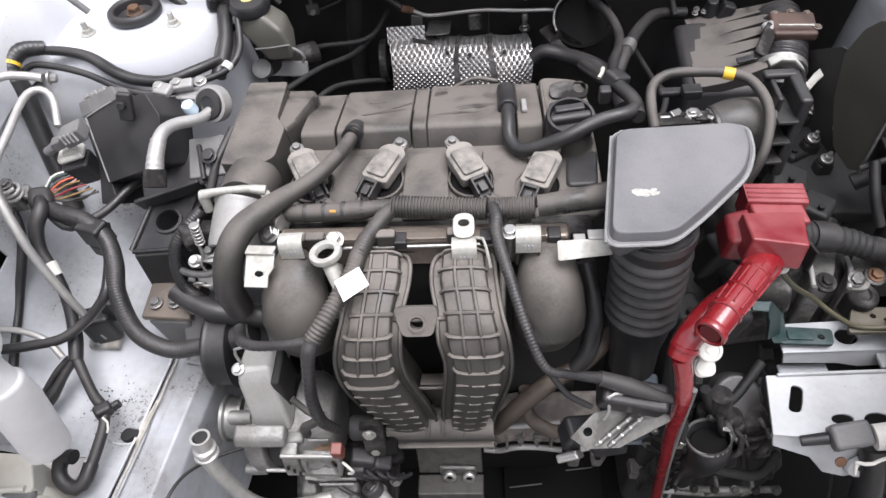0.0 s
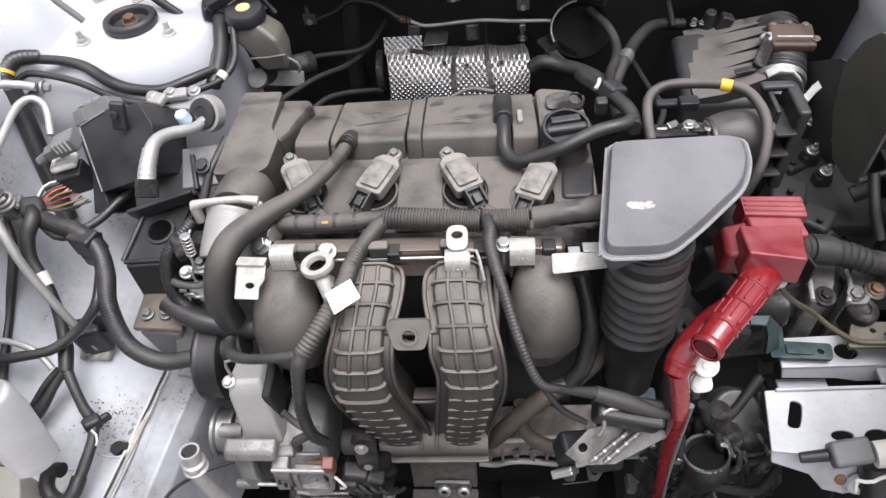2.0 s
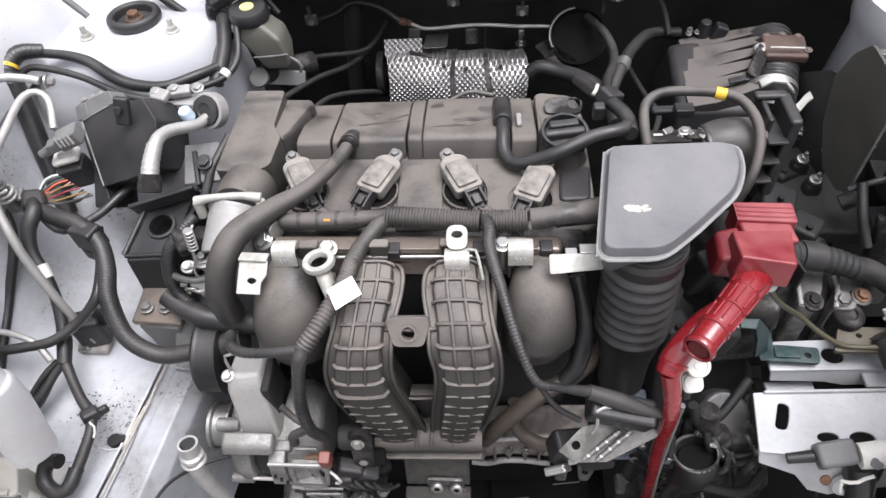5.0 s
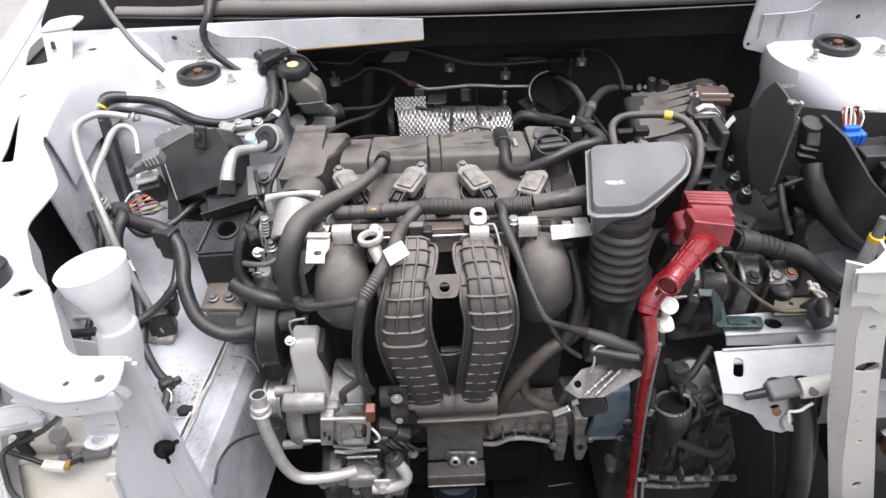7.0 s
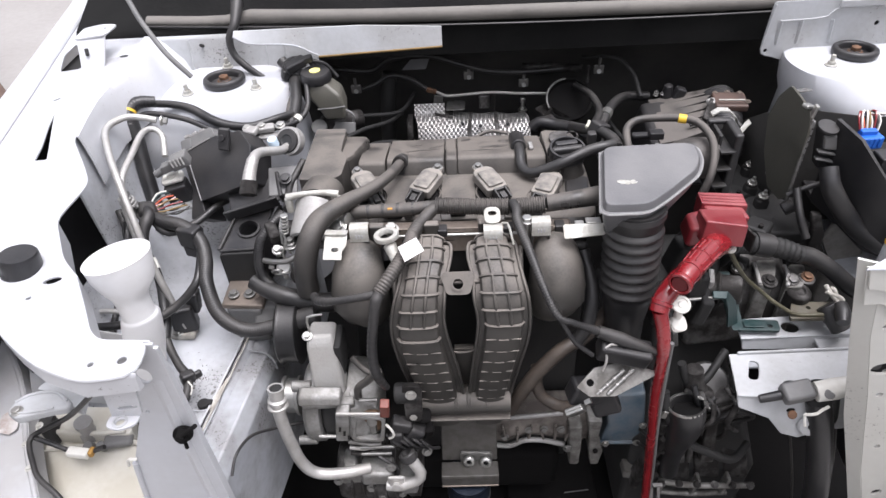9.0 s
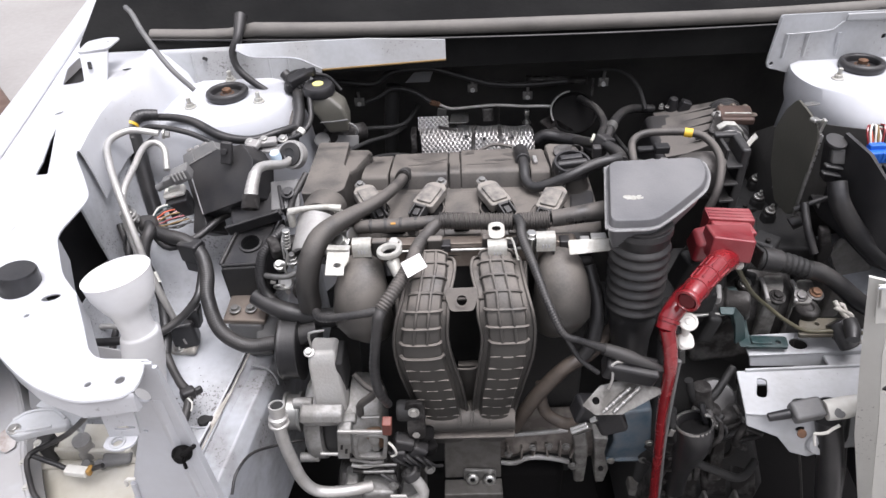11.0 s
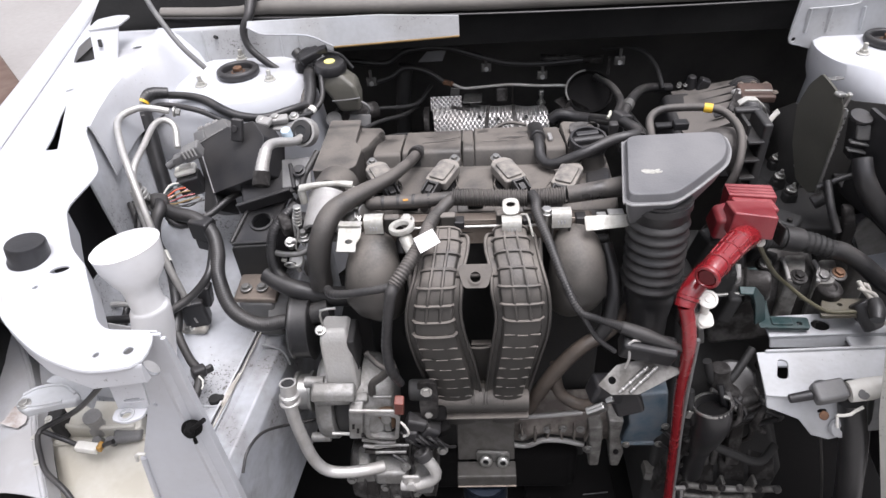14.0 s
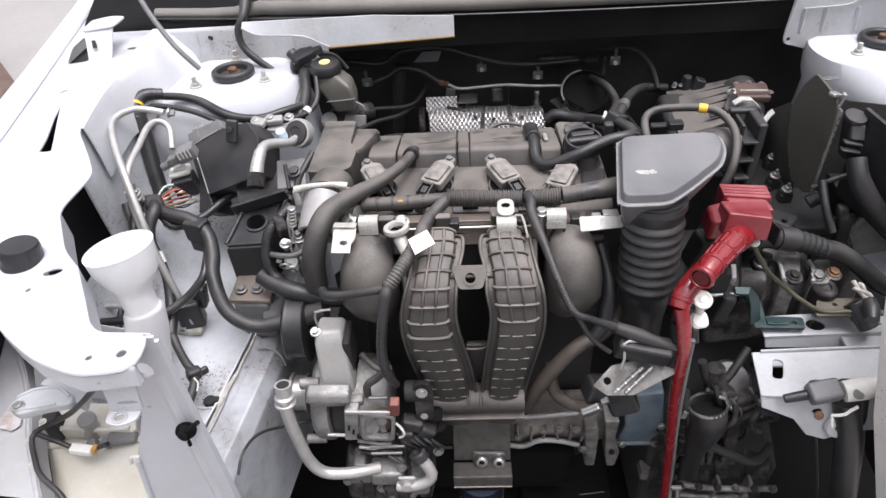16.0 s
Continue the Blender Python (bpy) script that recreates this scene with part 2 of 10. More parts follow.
def shield_mat():
    m = mat("embossed_heat_shield", (0.66, 0.65, 0.64), 0.34, 0.85, 0.2, 14, (0.26, 0.22, 0.185), 0.30, 0.0)
    n, l = m.node_tree.nodes, m.node_tree.links
    tc = n.new("ShaderNodeTexCoord")
    total = None
    for ang in (45, -45):
        w = n.new("ShaderNodeTexWave")
        w.inputs["Scale"].default_value, w.inputs["Distortion"].default_value, w.inputs["Detail"].default_value = 52, 0.9, 1.0
        rot = n.new("ShaderNodeVectorRotate")
        rot.rotation_type = "Y_AXIS"
        rot.inputs["Angle"].default_value = radians(ang)
        l.new(tc.outputs["Object"], rot.inputs["Vector"])
        l.new(rot.outputs[0], w.inputs["Vector"])
        if total is None:
            total = w
        else:
            mu = n.new("ShaderNodeMath")
            mu.operation = "MULTIPLY"
            l.new(total.outputs["Fac"], mu.inputs[0])
            l.new(w.outputs["Fac"], mu.inputs[1])
            total = mu
    bp = n.new("ShaderNodeBump")
    bp.inputs["Strength"].default_value, bp.inputs["Distance"].default_value = 0.8, 0.004
    l.new(total.outputs[0], bp.inputs["Height"])
    l.new(bp.outputs[0], n["Principled BSDF"].inputs["Normal"])
    return m


SHIELD = shield_mat()


# ---- shapes ----
ORG = {}


def finish(name, bm, material, origin, smooth=52):
    bmesh.ops.translate(bm, verts=bm.verts, vec=-Vector(origin))
    bm.normal_update()
    lim = radians(smooth)
    for f in bm.faces:
        f.smooth = True
    for e in bm.edges:
        e.smooth = len(e.link_faces) == 2 and e.calc_face_angle(0) < lim
    # large flat faces keep their own normal and rounded edges blend into them
    normals = None
    if len(bm.faces) < 1500:
        normals, cl = [], math.cos(radians(52))
        for f in bm.faces:
            for lp in f.loops:
                v = Vector((0, 0, 0))
                for g in lp.vert.link_faces:
                    if g.normal.dot(f.normal) > cl:
                        v += g.normal * g.calc_area() ** 2
                normals.append(v.normalized() if v.length > 1e-14 else f.normal.copy())
    me = bpy.data.meshes.new(name)
    bm.to_mesh(me)
    bm.free()
    if normals:
        me.normals_split_custom_set(normals)
    me.materials.append(material)
    return new(name, me)


def thing(name, origin, label, category, group="", kind=""):
    ob = new(name)
    ob.location = origin
    ob.empty_display_size = 0.02
    ORG[ob] = Vector(origin)
    return tagged(ob, label, category, group, kind)


def part(name, bm, material, parent, label=""):
    ob = finish(name, bm, material, ORG[parent])
    ob.parent = parent
    ORG[ob] = ORG[parent]
    return tagged(ob, label) if label else ob


def solo(name, bm, material, label, category, group="", kind=""):
    vs = [v.co for v in bm.verts]
    o = Vector((sum(v.x for v in vs) / len(vs), sum(v.y for v in vs) / len(vs), min(v.z for v in vs)))
    ob = finish(name, bm, material, o)
    ob.location = o
    ORG[ob] = o
    return tagged(ob, label, category, group, kind)


def joined(*bms):
    out = bmesh.new()
    for b in bms:
        me = bpy.data.meshes.new("tmp")
        b.to_mesh(me)
        b.free()
        out.from_mesh(me)
        bpy.data.meshes.remove(me)
    return out


def bevelled(bm, r, seg=2, angle=30):
    if r > 0:
        es = [e for e in bm.edges if len(e.link_faces) == 2 and e.calc_face_angle(0) > radians(angle)]
        bmesh.ops.bevel(bm, geom=es, offset=r, segments=seg, profile=0.5, affect="EDGES", clamp_overlap=True)
    return bm


def box(c, s, r=0.002, rot=(0, 0, 0), seg=2):
    bm = bmesh.new()
    bmesh.ops.create_cube(bm, size=1)
    bmesh.ops.scale(bm, vec=s, verts=bm.verts)
    bevelled(bm, r, seg)
    bmesh.ops.transform(bm, matrix=pose(*c, *rot), verts=bm.verts)
    return bm


def plate(outer, holes, thick, m, r=0.001):
    """A flat sheet with openings, in its own xy plane, thick along its own -z."""
    bm = bmesh.new()
    for loop in (outer, *holes):
        vs = [bm.verts.new((x, y, 0)) for x, y in loop]
        for i in range(len(vs)):
            bm.edges.new((vs[i], vs[(i + 1) % len(vs)]))
    bmesh.ops.triangle_fill(bm, use_beauty=True, use_dissolve=False, edges=bm.edges[:], normal=(0, 0, 1))
    res = bmesh.ops.extrude_face_region(bm, geom=bm.faces[:])
    bmesh.ops.translate(bm, verts=[g for g in res["geom"] if isinstance(g, bmesh.types.BMVert)], vec=(0, 0, -thick))
    bmesh.ops.recalc_face_normals(bm, faces=bm.faces)
    bevelled(bm, r, 1)
    bmesh.ops.transform(bm, matrix=m, verts=bm.verts)
    return bm


def ring2(x, y, r, n=16, ry=None, turn=0):
    a = [2 * math.pi * i / n for i in range(n)]
    c, s = math.cos(radians(turn)), math.sin(radians(turn))
    return [(x + r * math.cos(t) * c - (ry or r) * math.sin(t) * s, y + r * math.cos(t) * s + (ry or r) * math.sin(t) * c) for t in a]


def rounded(pts, r, n=4):
    """A polygon with its corners rounded."""
    out = []
    k = len(pts)
    for i in range(k):
        p, a, b = Vector(pts[i]), Vector(pts[i - 1]), Vector(pts[(i + 1) % k])
        u, v = (a - p), (b - p)
        d = min(r, u.length * 0.45, v.length * 0.45)
        s, e = p + u.normalized() * d, p + v.normalized() * d
        for j in range(n + 1):
            t = j / n
            out.append(tuple((1 - t) ** 2 * s + 2 * t * (1 - t) * p + t * t * e))
    return out


def prism(pts, z0, z1, r=0.002, m=None, seg=2, top=1.0):
    """A block with the outline pts from z0 to z1; its top outline is scaled about its middle."""
    bm = bmesh.new()
    cx, cy = sum(p[0] for p in pts) / len(pts), sum(p[1] for p in pts) / len(pts)
    lo = [bm.verts.new((p[0], p[1], z0)) for p in pts]
    hi = [bm.verts.new((cx + (p[0] - cx) * top, cy + (p[1] - cy) * top, z1)) for p in pts]
    bm.faces.new(lo[::-1])
    bm.faces.new(hi)
    for i in range(len(pts)):
        j = (i + 1) % len(pts)
        bm.faces.new((lo[i], lo[j], hi[j], hi[i]))
    bmesh.ops.recalc_face_normals(bm, faces=bm.faces)
    bevelled(bm, r, seg)
    if m:
        bmesh.ops.transform(bm, matrix=m, verts=bm.verts)
    return bm


def loft(sections, caps=True, closed=True):
    bm = bmesh.new()
    rows = [[bm.verts.new(p) for p in s] for s in sections]
    n = len(rows[0])
    for a, b in zip(rows, rows[1:]):
        for i in range(n if closed else n - 1):
            j = (i + 1) % n
            bm.faces.new((a[i], a[j], b[j], b[i]))
    if caps and closed:
        bm.faces.new(rows[0][::-1])
        bm.faces.new(rows[-1])
    bmesh.ops.recalc_face_normals(bm, faces=bm.faces)
    return bm


def thick(bm, t):
    bmesh.ops.solidify(bm, geom=bm.faces[:], thickness=t)
    bmesh.ops.recalc_face_normals(bm, faces=bm.faces)
    return bm


def curve_points(pts, step):
    """A smooth line through pts, walked in even steps."""
    P = [Vector(p) for p in pts]
    if len(P) == 2:
        n = max(1, int((P[1] - P[0]).length / step))
        return [P[0].lerp(P[1], i / n) for i in range(n + 1)]
    P = [P[0] * 2 - P[1]] + P + [P[-1] * 2 - P[-2]]
    dense = []
    for i in range(1, len(P) - 2):
        a, b, c, d = P[i - 1:i + 3]
        for j in range(16):
            t = j / 16
            dense.append(0.5 * (2 * b + (c - a) * t + (2 * a - 5 * b + 4 * c - d) * t * t + (3 * b - a - 3 * c + d) * t ** 3))
    dense.append(P[-2])
    out, left = [dense[0]], step
    for p, q in zip(dense, dense[1:]):
        seg = (q - p).length
        while seg >= left and seg > 1e-9:
            p = p.lerp(q, left / seg)
            seg = (q - p).length
            out.append(p)
            left = step
        left -= seg
    if (out[-1] - dense[-1]).length > step * 0.4:
        out.append(dense[-1])
    else:
        out[-1] = dense[-1]
    return out


def tube(pts, r, seg=12, step=0.008, rib=0.0, pitch=0.006, bore=0.0, flat=1.0):
    """A hose or wire along pts. r: one radius, or one for each point. rib: the depth of its corrugation. bore: radius of an open end."""
    if rib:
        step = pitch / 4
    C = curve_points(pts, step)
    n = len(C)
    rs = r if isinstance(r, (list, tuple)) else (r, r)
    sections, up = [], None
    for i, c in enumerate(C):
        d = (C[min(i + 1, n - 1)] - C[max(i - 1, 0)]).normalized()
        if up is None:
            up = d.orthogonal().normalized()
        up = (up - d * up.dot(d)).normalized()
        side = d.cross(up)
        u = i / max(1, n - 1) * (len(rs) - 1)
        k = min(int(u), len(rs) - 2)
        rad = rs[k] + (rs[k + 1] - rs[k]) * (u - k)
        if rib:
            rad += rib * (0.5 if i % 4 in (0, 1) else -0.5)
        sections.append([c + rad * (math.cos(2 * math.pi * j / seg) * up * flat + math.sin(2 * math.pi * j / seg) * side) for j in range(seg)])
    if bore:
        d = (C[0] - C[1]).normalized()
        ring = sections[0]
        sections = [[C[0] - d * 0.02 + (p - C[0]) * bore for p in ring], [C[0] + (p - C[0]) * bore for p in ring]] + sections
    return loft(sections)


def lathe(profile, base, axis=(0, 0, 1), seg=24, sx=1.0):
    """A turned body: profile of (radius, height) along axis from base."""
    q = Vector(axis).normalized().to_track_quat("Z", "Y").to_matrix()
    base = Vector(base)
    if abs(profile[0][1] - profile[-1][1]) < 1e-6 and min(profile[0][0], profile[-1][0]) > 0.004:
        profile = [*profile, profile[0]]
        caps = False
    else:
        caps = True
    return loft([[base + q @ Vector((max(r, 1e-4) * math.cos(2 * math.pi * j / seg) * sx, max(r, 1e-4) * math.sin(2 * math.pi * j / seg), h)) for j in range(seg)] for r, h in profile], caps)


def rod(a, b, r, seg=16, r2=None, edge=0.0):
    a, b = Vector(a), Vector(b)
    h = (b - a).length
    e = edge or min(r * 0.15, h * 0.2)
    r2 = r if r2 is None else r2
    return lathe([(r - e, 0), (r, e), (r2, h - e), (r2 - e, h)], a, b - a, seg)


def hexbolt(c, axis, r=0.007, h=0.006):
    """A flanged hexagon bolt head."""
    c, ax = Vector(c), Vector(axis).normalized()
    return joined(lathe([(r * 1.35, 0), (r * 1.35, h * 0.25), (r * 1.1, h * 0.35)], c, ax, 16), lathe([(r * 0.95, h * 0.3), (r * 0.95, h * 0.9), (r * 0.8, h)], c, ax, 6))


def axes(o, u, v):
    """A place at o whose x runs along u and whose y runs as near to v as it can."""
    x = Vector(u).normalized()
    y = (Vector(v) - x * x.dot(Vector(v))).normalized()
    z = x.cross(y)
    return Matrix(((x.x, y.x, z.x, o[0]), (x.y, y.y, z.y, o[1]), (x.z, y.z, z.z, o[2]), (0, 0, 0, 1)))


def ridged(c, s, n, axis=0, r=0.001, rot=(0, 0, 0), duty=0.5):
    """A row of n fins filling the box c, s along one axis."""
    bms = []
    for i in range(n):
        o = [0, 0, 0]
        o[axis] = (i + 0.5) / n * s[axis] - s[axis] / 2
        z = list(s)
        z[axis] = s[axis] / n * duty
        p = Euler([radians(a) for a in rot]).to_matrix() @ Vector(o)
        bms.append(box(Vector(c) + p, z, r, rot, 1))
    return joined(*bms)


# ---- ground and surroundings ----
g = bmesh.new()
bmesh.ops.create_grid(g, x_segments=8, y_segments=8, size=60)
tagged(finish("ground", g, CONCRETE, (0, 0, 0)), "pale worn concrete yard floor", "floor", kind="structure")
# south, west and east walls are unseen, added to block light from the horizon
for nm, c, s in (("wall_north", (0.0, 5.6, 1.7), (11.2, 0.2, 3.4)), ("unseen_wall_south", (0.0, -4.4, 1.7), (11.2, 0.2, 3.4)), ("unseen_wall_west", (-5.5, 0.6, 1.7), (0.2, 9.8, 3.4)), ("unseen_wall_east", (5.5, 0.6, 1.7), (0.2, 9.8, 3.4))):
    tagged(finish(nm, box(c, s, 0.01), PLASTER, (0, 0, 0)), "pale yard wall, real to the north, elsewhere added to cut horizon light", "wall", kind="structure")

# ---- white car body ----
body = thing("car_body", (0.12, 0.8, 0.3), "stripped white car front body with dirty painted aprons", "car body")


def strut_tower(cx, cy, top, side, name):
    """side: -1 or 1; the shoulder is wider on the outer side."""
    secs = []
    for z, rx, ry, o in ((0.0, 0.098, 0.090, 0.0), (-0.006, 0.112, 0.104, 0.0), (-0.03, 0.130, 0.116, 0.008), (-0.055, 0.150, 0.124, 0.02), (-0.085, 0.165, 0.130, 0.03), (-0.20, 0.175, 0.140, 0.03), (-0.42, 0.175, 0.15, 0.03)):
        secs.append([(cx + side * o + rx * math.cos(a) * (1.25 if math.cos(a) * side > 0 and z < -0.02 else 1.0 - min(0.27, 2.9 * abs(z)) if side > 0 and math.cos(a) < 0 else 1.0), cy + 0.25 * abs(z) * 0.2 + ry * math.sin(a) * (1.0 + min(0.22, 4 * abs(z)) if side > 0 and math.sin(a) < 0 else 1.0), top + z) for a in [2 * math.pi * i / 40 for i in range(40)]])
    bm = loft(secs[::-1])
    tw = part(name, bm, WHITE, body)
    mount = lathe([(0.034, -0.002), (0.0365, 0.003), (0.0370, 0.007), (0.0358, 0.011), (0.0325, 0.0135), (0.0285, 0.013), (0.0258, 0.010), (0.0250, 0.002), (0.010, 0.0015), (0.010, 0.006), (0.008, 0.008)], (cx, cy, top), (0, 0.05, 1), 32)
    part("strut_mount", mount, BLACK, tw, "black rubber top mount")
    part("centre_nut", hexbolt((cx, cy, top + 0.003), (0, 0, 1), 0.009, 0.011), RUST, tw, "rusty centre nut")
    for a in (100, 215, 335):
        x, y = cx + 0.068 * math.cos(radians(a)), cy + 0.066 * math.sin(radians(a))
        part("stud_nut", joined(hexbolt((x, y, top), (0, 0, 1), 0.0075, 0.008), rod((x, y, top), (x, y, top + 0.018), 0.0038, 10)), TAB, tw, "zinc flange nut on stud")


strut_tower(-0.424, 0.800, 0.955, -1, "strut_tower")
strut_tower(0.671, 0.800, 0.955, 1, "strut_tower")

# upper side rail with its openings
rail = [(-0.310, 0.093), (-0.357, 0.087), (-0.404, 0.106), (-0.438, 0.130), (-0.471, 0.158), (-0.510, 0.218), (-0.548, 0.290), (-0.66, 0.34), (-0.70, 0.47),
        (-0.745, 0.742), (-0.83, 1.22), (-0.80, 1.22), (-0.725, 1.016), (-0.735, 0.955), (-0.705, 0.888), (-0.640, 0.880), (-0.572, 0.872), (-0.570, 0.80), (-0.568, 0.72), (-0.570, 0.62), (-0.552, 0.52), (-0.510, 0.455), (-0.484, 0.41), (-0.492, 0.335), (-0.45, 0.26),
        (-0.425, 0.235), (-0.395, 0.186), (-0.374, 0.150), (-0.361, 0.139), (-0.311, 0.136)]
holes = [ring2(-0.493, 0.253, 0.021, 18, 0.019), ring2(-0.447, 0.226, 0.010, 12, 0.0055, 15), ring2(-0.588, 0.804, 0.0080, 14, 0.0060), ring2(-0.635, 0.649, 0.0075, 12, 0.0035, 55),
         ring2(-0.46, 0.200, 0.003, 8), ring2(-0.329, 0.112, 0.0046, 12), ring2(-0.357, 0.108, 0.0032, 10), ring2(-0.70, 0.66, 0.006, 10),
         rounded([(-0.584, 0.469), (-0.568, 0.470), (-0.579, 0.500), (-0.604, 0.565), (-0.617, 0.601), (-0.609, 0.565), (-0.591, 0.505)], 0.003, 2), rounded([(-0.676, 0.750), (-0.700, 0.820), (-0.700, 0.870), (-0.676, 0.850), (-0.648, 0.775), (-0.645, 0.758)], 0.008, 3)]
up = part("upper_rail", plate(rounded(rail, 0.016, 3), holes, 0.004, pose(0, 0, 1.012), 0.0015), WHITE, body)
lip = [(-0.66, 0.34, 1.004), (-0.70, 0.47, 1.004), (-0.745, 0.742, 1.004), (-0.83, 1.22, 1.004)]
part("edge_bead", tube([(x, y, 1.0125) for x, y in rounded(rail, 0.016, 3)[:32]], 0.0022, 6, 0.01), WHITE, up)
part("rail_flange", loft([[(x, y, z), (x - 0.006, y - 0.002, z - 0.006), (x - 0.03, y - 0.004, z - 0.10), (x - 0.024, y, z - 0.10)] for x, y, z in lip]), WHITE, up)
edge = [rail[i] for i in range(0, 7)]
part("front_flange", loft([[(x, y, 1.008), (x, y + 0.003, 1.012), (x + 0.001, y + 0.004, 0.992), (x - 0.002, y, 0.990)] for x, y in edge]), WHITE, up)
part("rail_plug", lathe([(0.0225, -0.003), (0.0225, 0.004), (0.0205, 0.006), (0.0200, 0.021), (0.0185, 0.0235), (0.010, 0.0242), (0.001, 0.0242)], (-0.489, 0.246, 1.008), (0.10, 0.10, 1), 28), BLACK, up, "dark grey rubber hole plug")
part("fender_liner", thick(loft([[(-0.67, y, 0.99), (-0.625, y, 0.94), (-0.600, y + 0.01, 0.88), (-0.588, y + 0.01, 0.80)] for y in (0.27, 0.36, 0.47, 0.60)], False, False), 0.004), BLACK, body, "black plastic wheel arch liner")
inner = [(-0.311, 0.136), (-0.361, 0.139), (-0.374, 0.150), (-0.395, 0.186), (-0.425, 0.235), (-0.45, 0.26), (-0.492, 0.335)]
part("inner_flange", loft([[(x, y, 1.009), (x - 0.003, y + 0.002, 1.009), (x - 0.003, y + 0.002, 0.972), (x, y, 0.972)] for x, y in inner]), WHITE, up)
part("hinge_bracket", joined(bevelled(loft([[(-0.640, 0.752, 1.012), (-0.606, 0.760, 1.012), (-0.604, 0.764, 1.012), (-0.638, 0.756, 1.012)], [(-0.644, 0.780, 1.052), (-0.604, 0.795, 1.052), (-0.602, 0.799, 1.052), (-0.642, 0.784, 1.052)]]), 0.001),
     plate(rounded([(-0.648, 0.778), (-0.600, 0.793), (-0.596, 0.838), (-0.622, 0.842), (-0.650, 0.826)], 0.008), [ring2(-0.612, 0.822, 0.003, 8)], 0.003, pose(0, 0, 1.055)),
     bevelled(loft([[(-0.640, 0.754, 1.012), (-0.637, 0.754, 1.012), (-0.645, 0.83, 1.012), (-0.648, 0.83, 1.012)], [(-0.645, 0.780, 1.052), (-0.642, 0.780, 1.052), (-0.645, 0.826, 1.052), (-0.648, 0.826, 1.052)]]), 0.001)), WHITE, up, "white folded bonnet hinge bracket")
# dark block on the bracket face paints a shaded slot
part("slot_shade", box((-0.628, 0.768, 1.036), (0.006, 0.004, 0.012), 0.001, (-35, 0, 14)), DARK, up)
part("small_bracket", bevelled(loft([[(-0.598, 0.372, 1.012), (-0.545, 0.366, 1.012), (-0.555, 0.325, 1.012), (-0.600, 0.345, 1.012)], [(-0.578, 0.358, 1.030), (-0.556, 0.356, 1.024), (-0.560, 0.346, 1.020), (-0.580, 0.350, 1.028)]]), 0.002), WHITE, up)

# headlamp column under the front of the rail
col = plate([(-0.345, 1.006), (-0.309, 1.008), (-0.307, 0.40), (-0.450, 0.40), (-0.408, 0.717), (-0.394, 0.815), (-0.360, 0.897), (-0.346, 0.964)], [ring2(-0.333, 0.962, 0.008, 14, 0.011), ring2(-0.349, 0.905, 0.0022, 8), ring2(-0.33, 0.70, 0.004, 8)], 0.004, pose(0, 0.133, 0, 90, 0, 0))
cp = part("headlamp_column", col, WHITE, body)
part("column_side", loft([[(-0.309, 0.131, z), (-0.305, 0.131, z), (-0.305, y, z), (-0.309, y, z)] for z, y in ((1.004, 0.135), (0.97, 0.138), (0.90, 0.139), (0.80, 0.140), (0.60, 0.141), (0.40, 0.142))]), WHITE, cp)
part("column_crease", loft([[(-0.328 - k, 0.1328, z), (-0.322 - k, y, z), (-0.3165 - k, 0.1328, z)] for k, y, z in ((0, 0.1324, 0.955), (0.0005, 0.1292, 0.92), (0.002, 0.1290, 0.88), (0.004, 0.1290, 0.7), (0.010, 0.1290, 0.4))]), WHITE, cp)
part("left_fold", tube([(-0.3945, 0.1325, 0.812), (-0.4085, 0.1325, 0.717), (-0.450, 0.1325, 0.40)], 0.0035, 8), WHITE, cp)
part("edge_clip", tube([(-0.386, 0.128, 0.826), (-0.392, 0.127, 0.828), (-0.398, 0.128, 0.822), (-0.400, 0.129, 0.812)], 0.0020, 8), PLUGW, cp, "white edge clip")
part("cable_plug", joined(lathe([(0.004, 0), (0.0105, 0.002), (0.0105, 0.006), (0.006, 0.008), (0.006, 0.013)], (-0.320, 0.131, 0.872), (0.25, -0.95, 0.15), 18), box((-0.3165, 0.120, 0.880), (0.010, 0.012, 0.012), 0.002, (10, 25, 0)), rod((-0.312, 0.117, 0.885), (-0.292, 0.113, 0.906), 0.0026, 8), rod((-0.318, 0.122, 0.862), (-0.317, 0.120, 0.856), 0.002, 6)), VOID, cp, "black clip plug")
tab_up = plate(rounded([(-0.352, 0.985), (-0.320, 0.985), (-0.326, 0.949), (-0.357, 0.943)], 0.003), [ring2(-0.337, 0.960, 0.0105, 14, 0.0030, 8)], 0.003, pose(0, 0.097, 0, 90, 0, 0))
tab_low = plate(rounded([(-0.359, 0.099), (-0.328, 0.099), (-0.330, 0.087), (-0.344, 0.081), (-0.359, 0.085)], 0.005), [ring2(-0.346, 0.0905, 0.0050, 16, 0.0038)], 0.003, pose(0, 0, 0.9475))
part("headlamp_tab", joined(tab_up, tab_low), WHITE, cp, "white mounting tab with a slot and bolt hole")
part("tab_washer", lathe([(0.0075, 0), (0.0075, 0.0008), (0.0052, 0.0012), (0.0052, 0)], (-0.346, 0.0905, 0.9477), (0, 0, 1), 18), TRAY, cp)

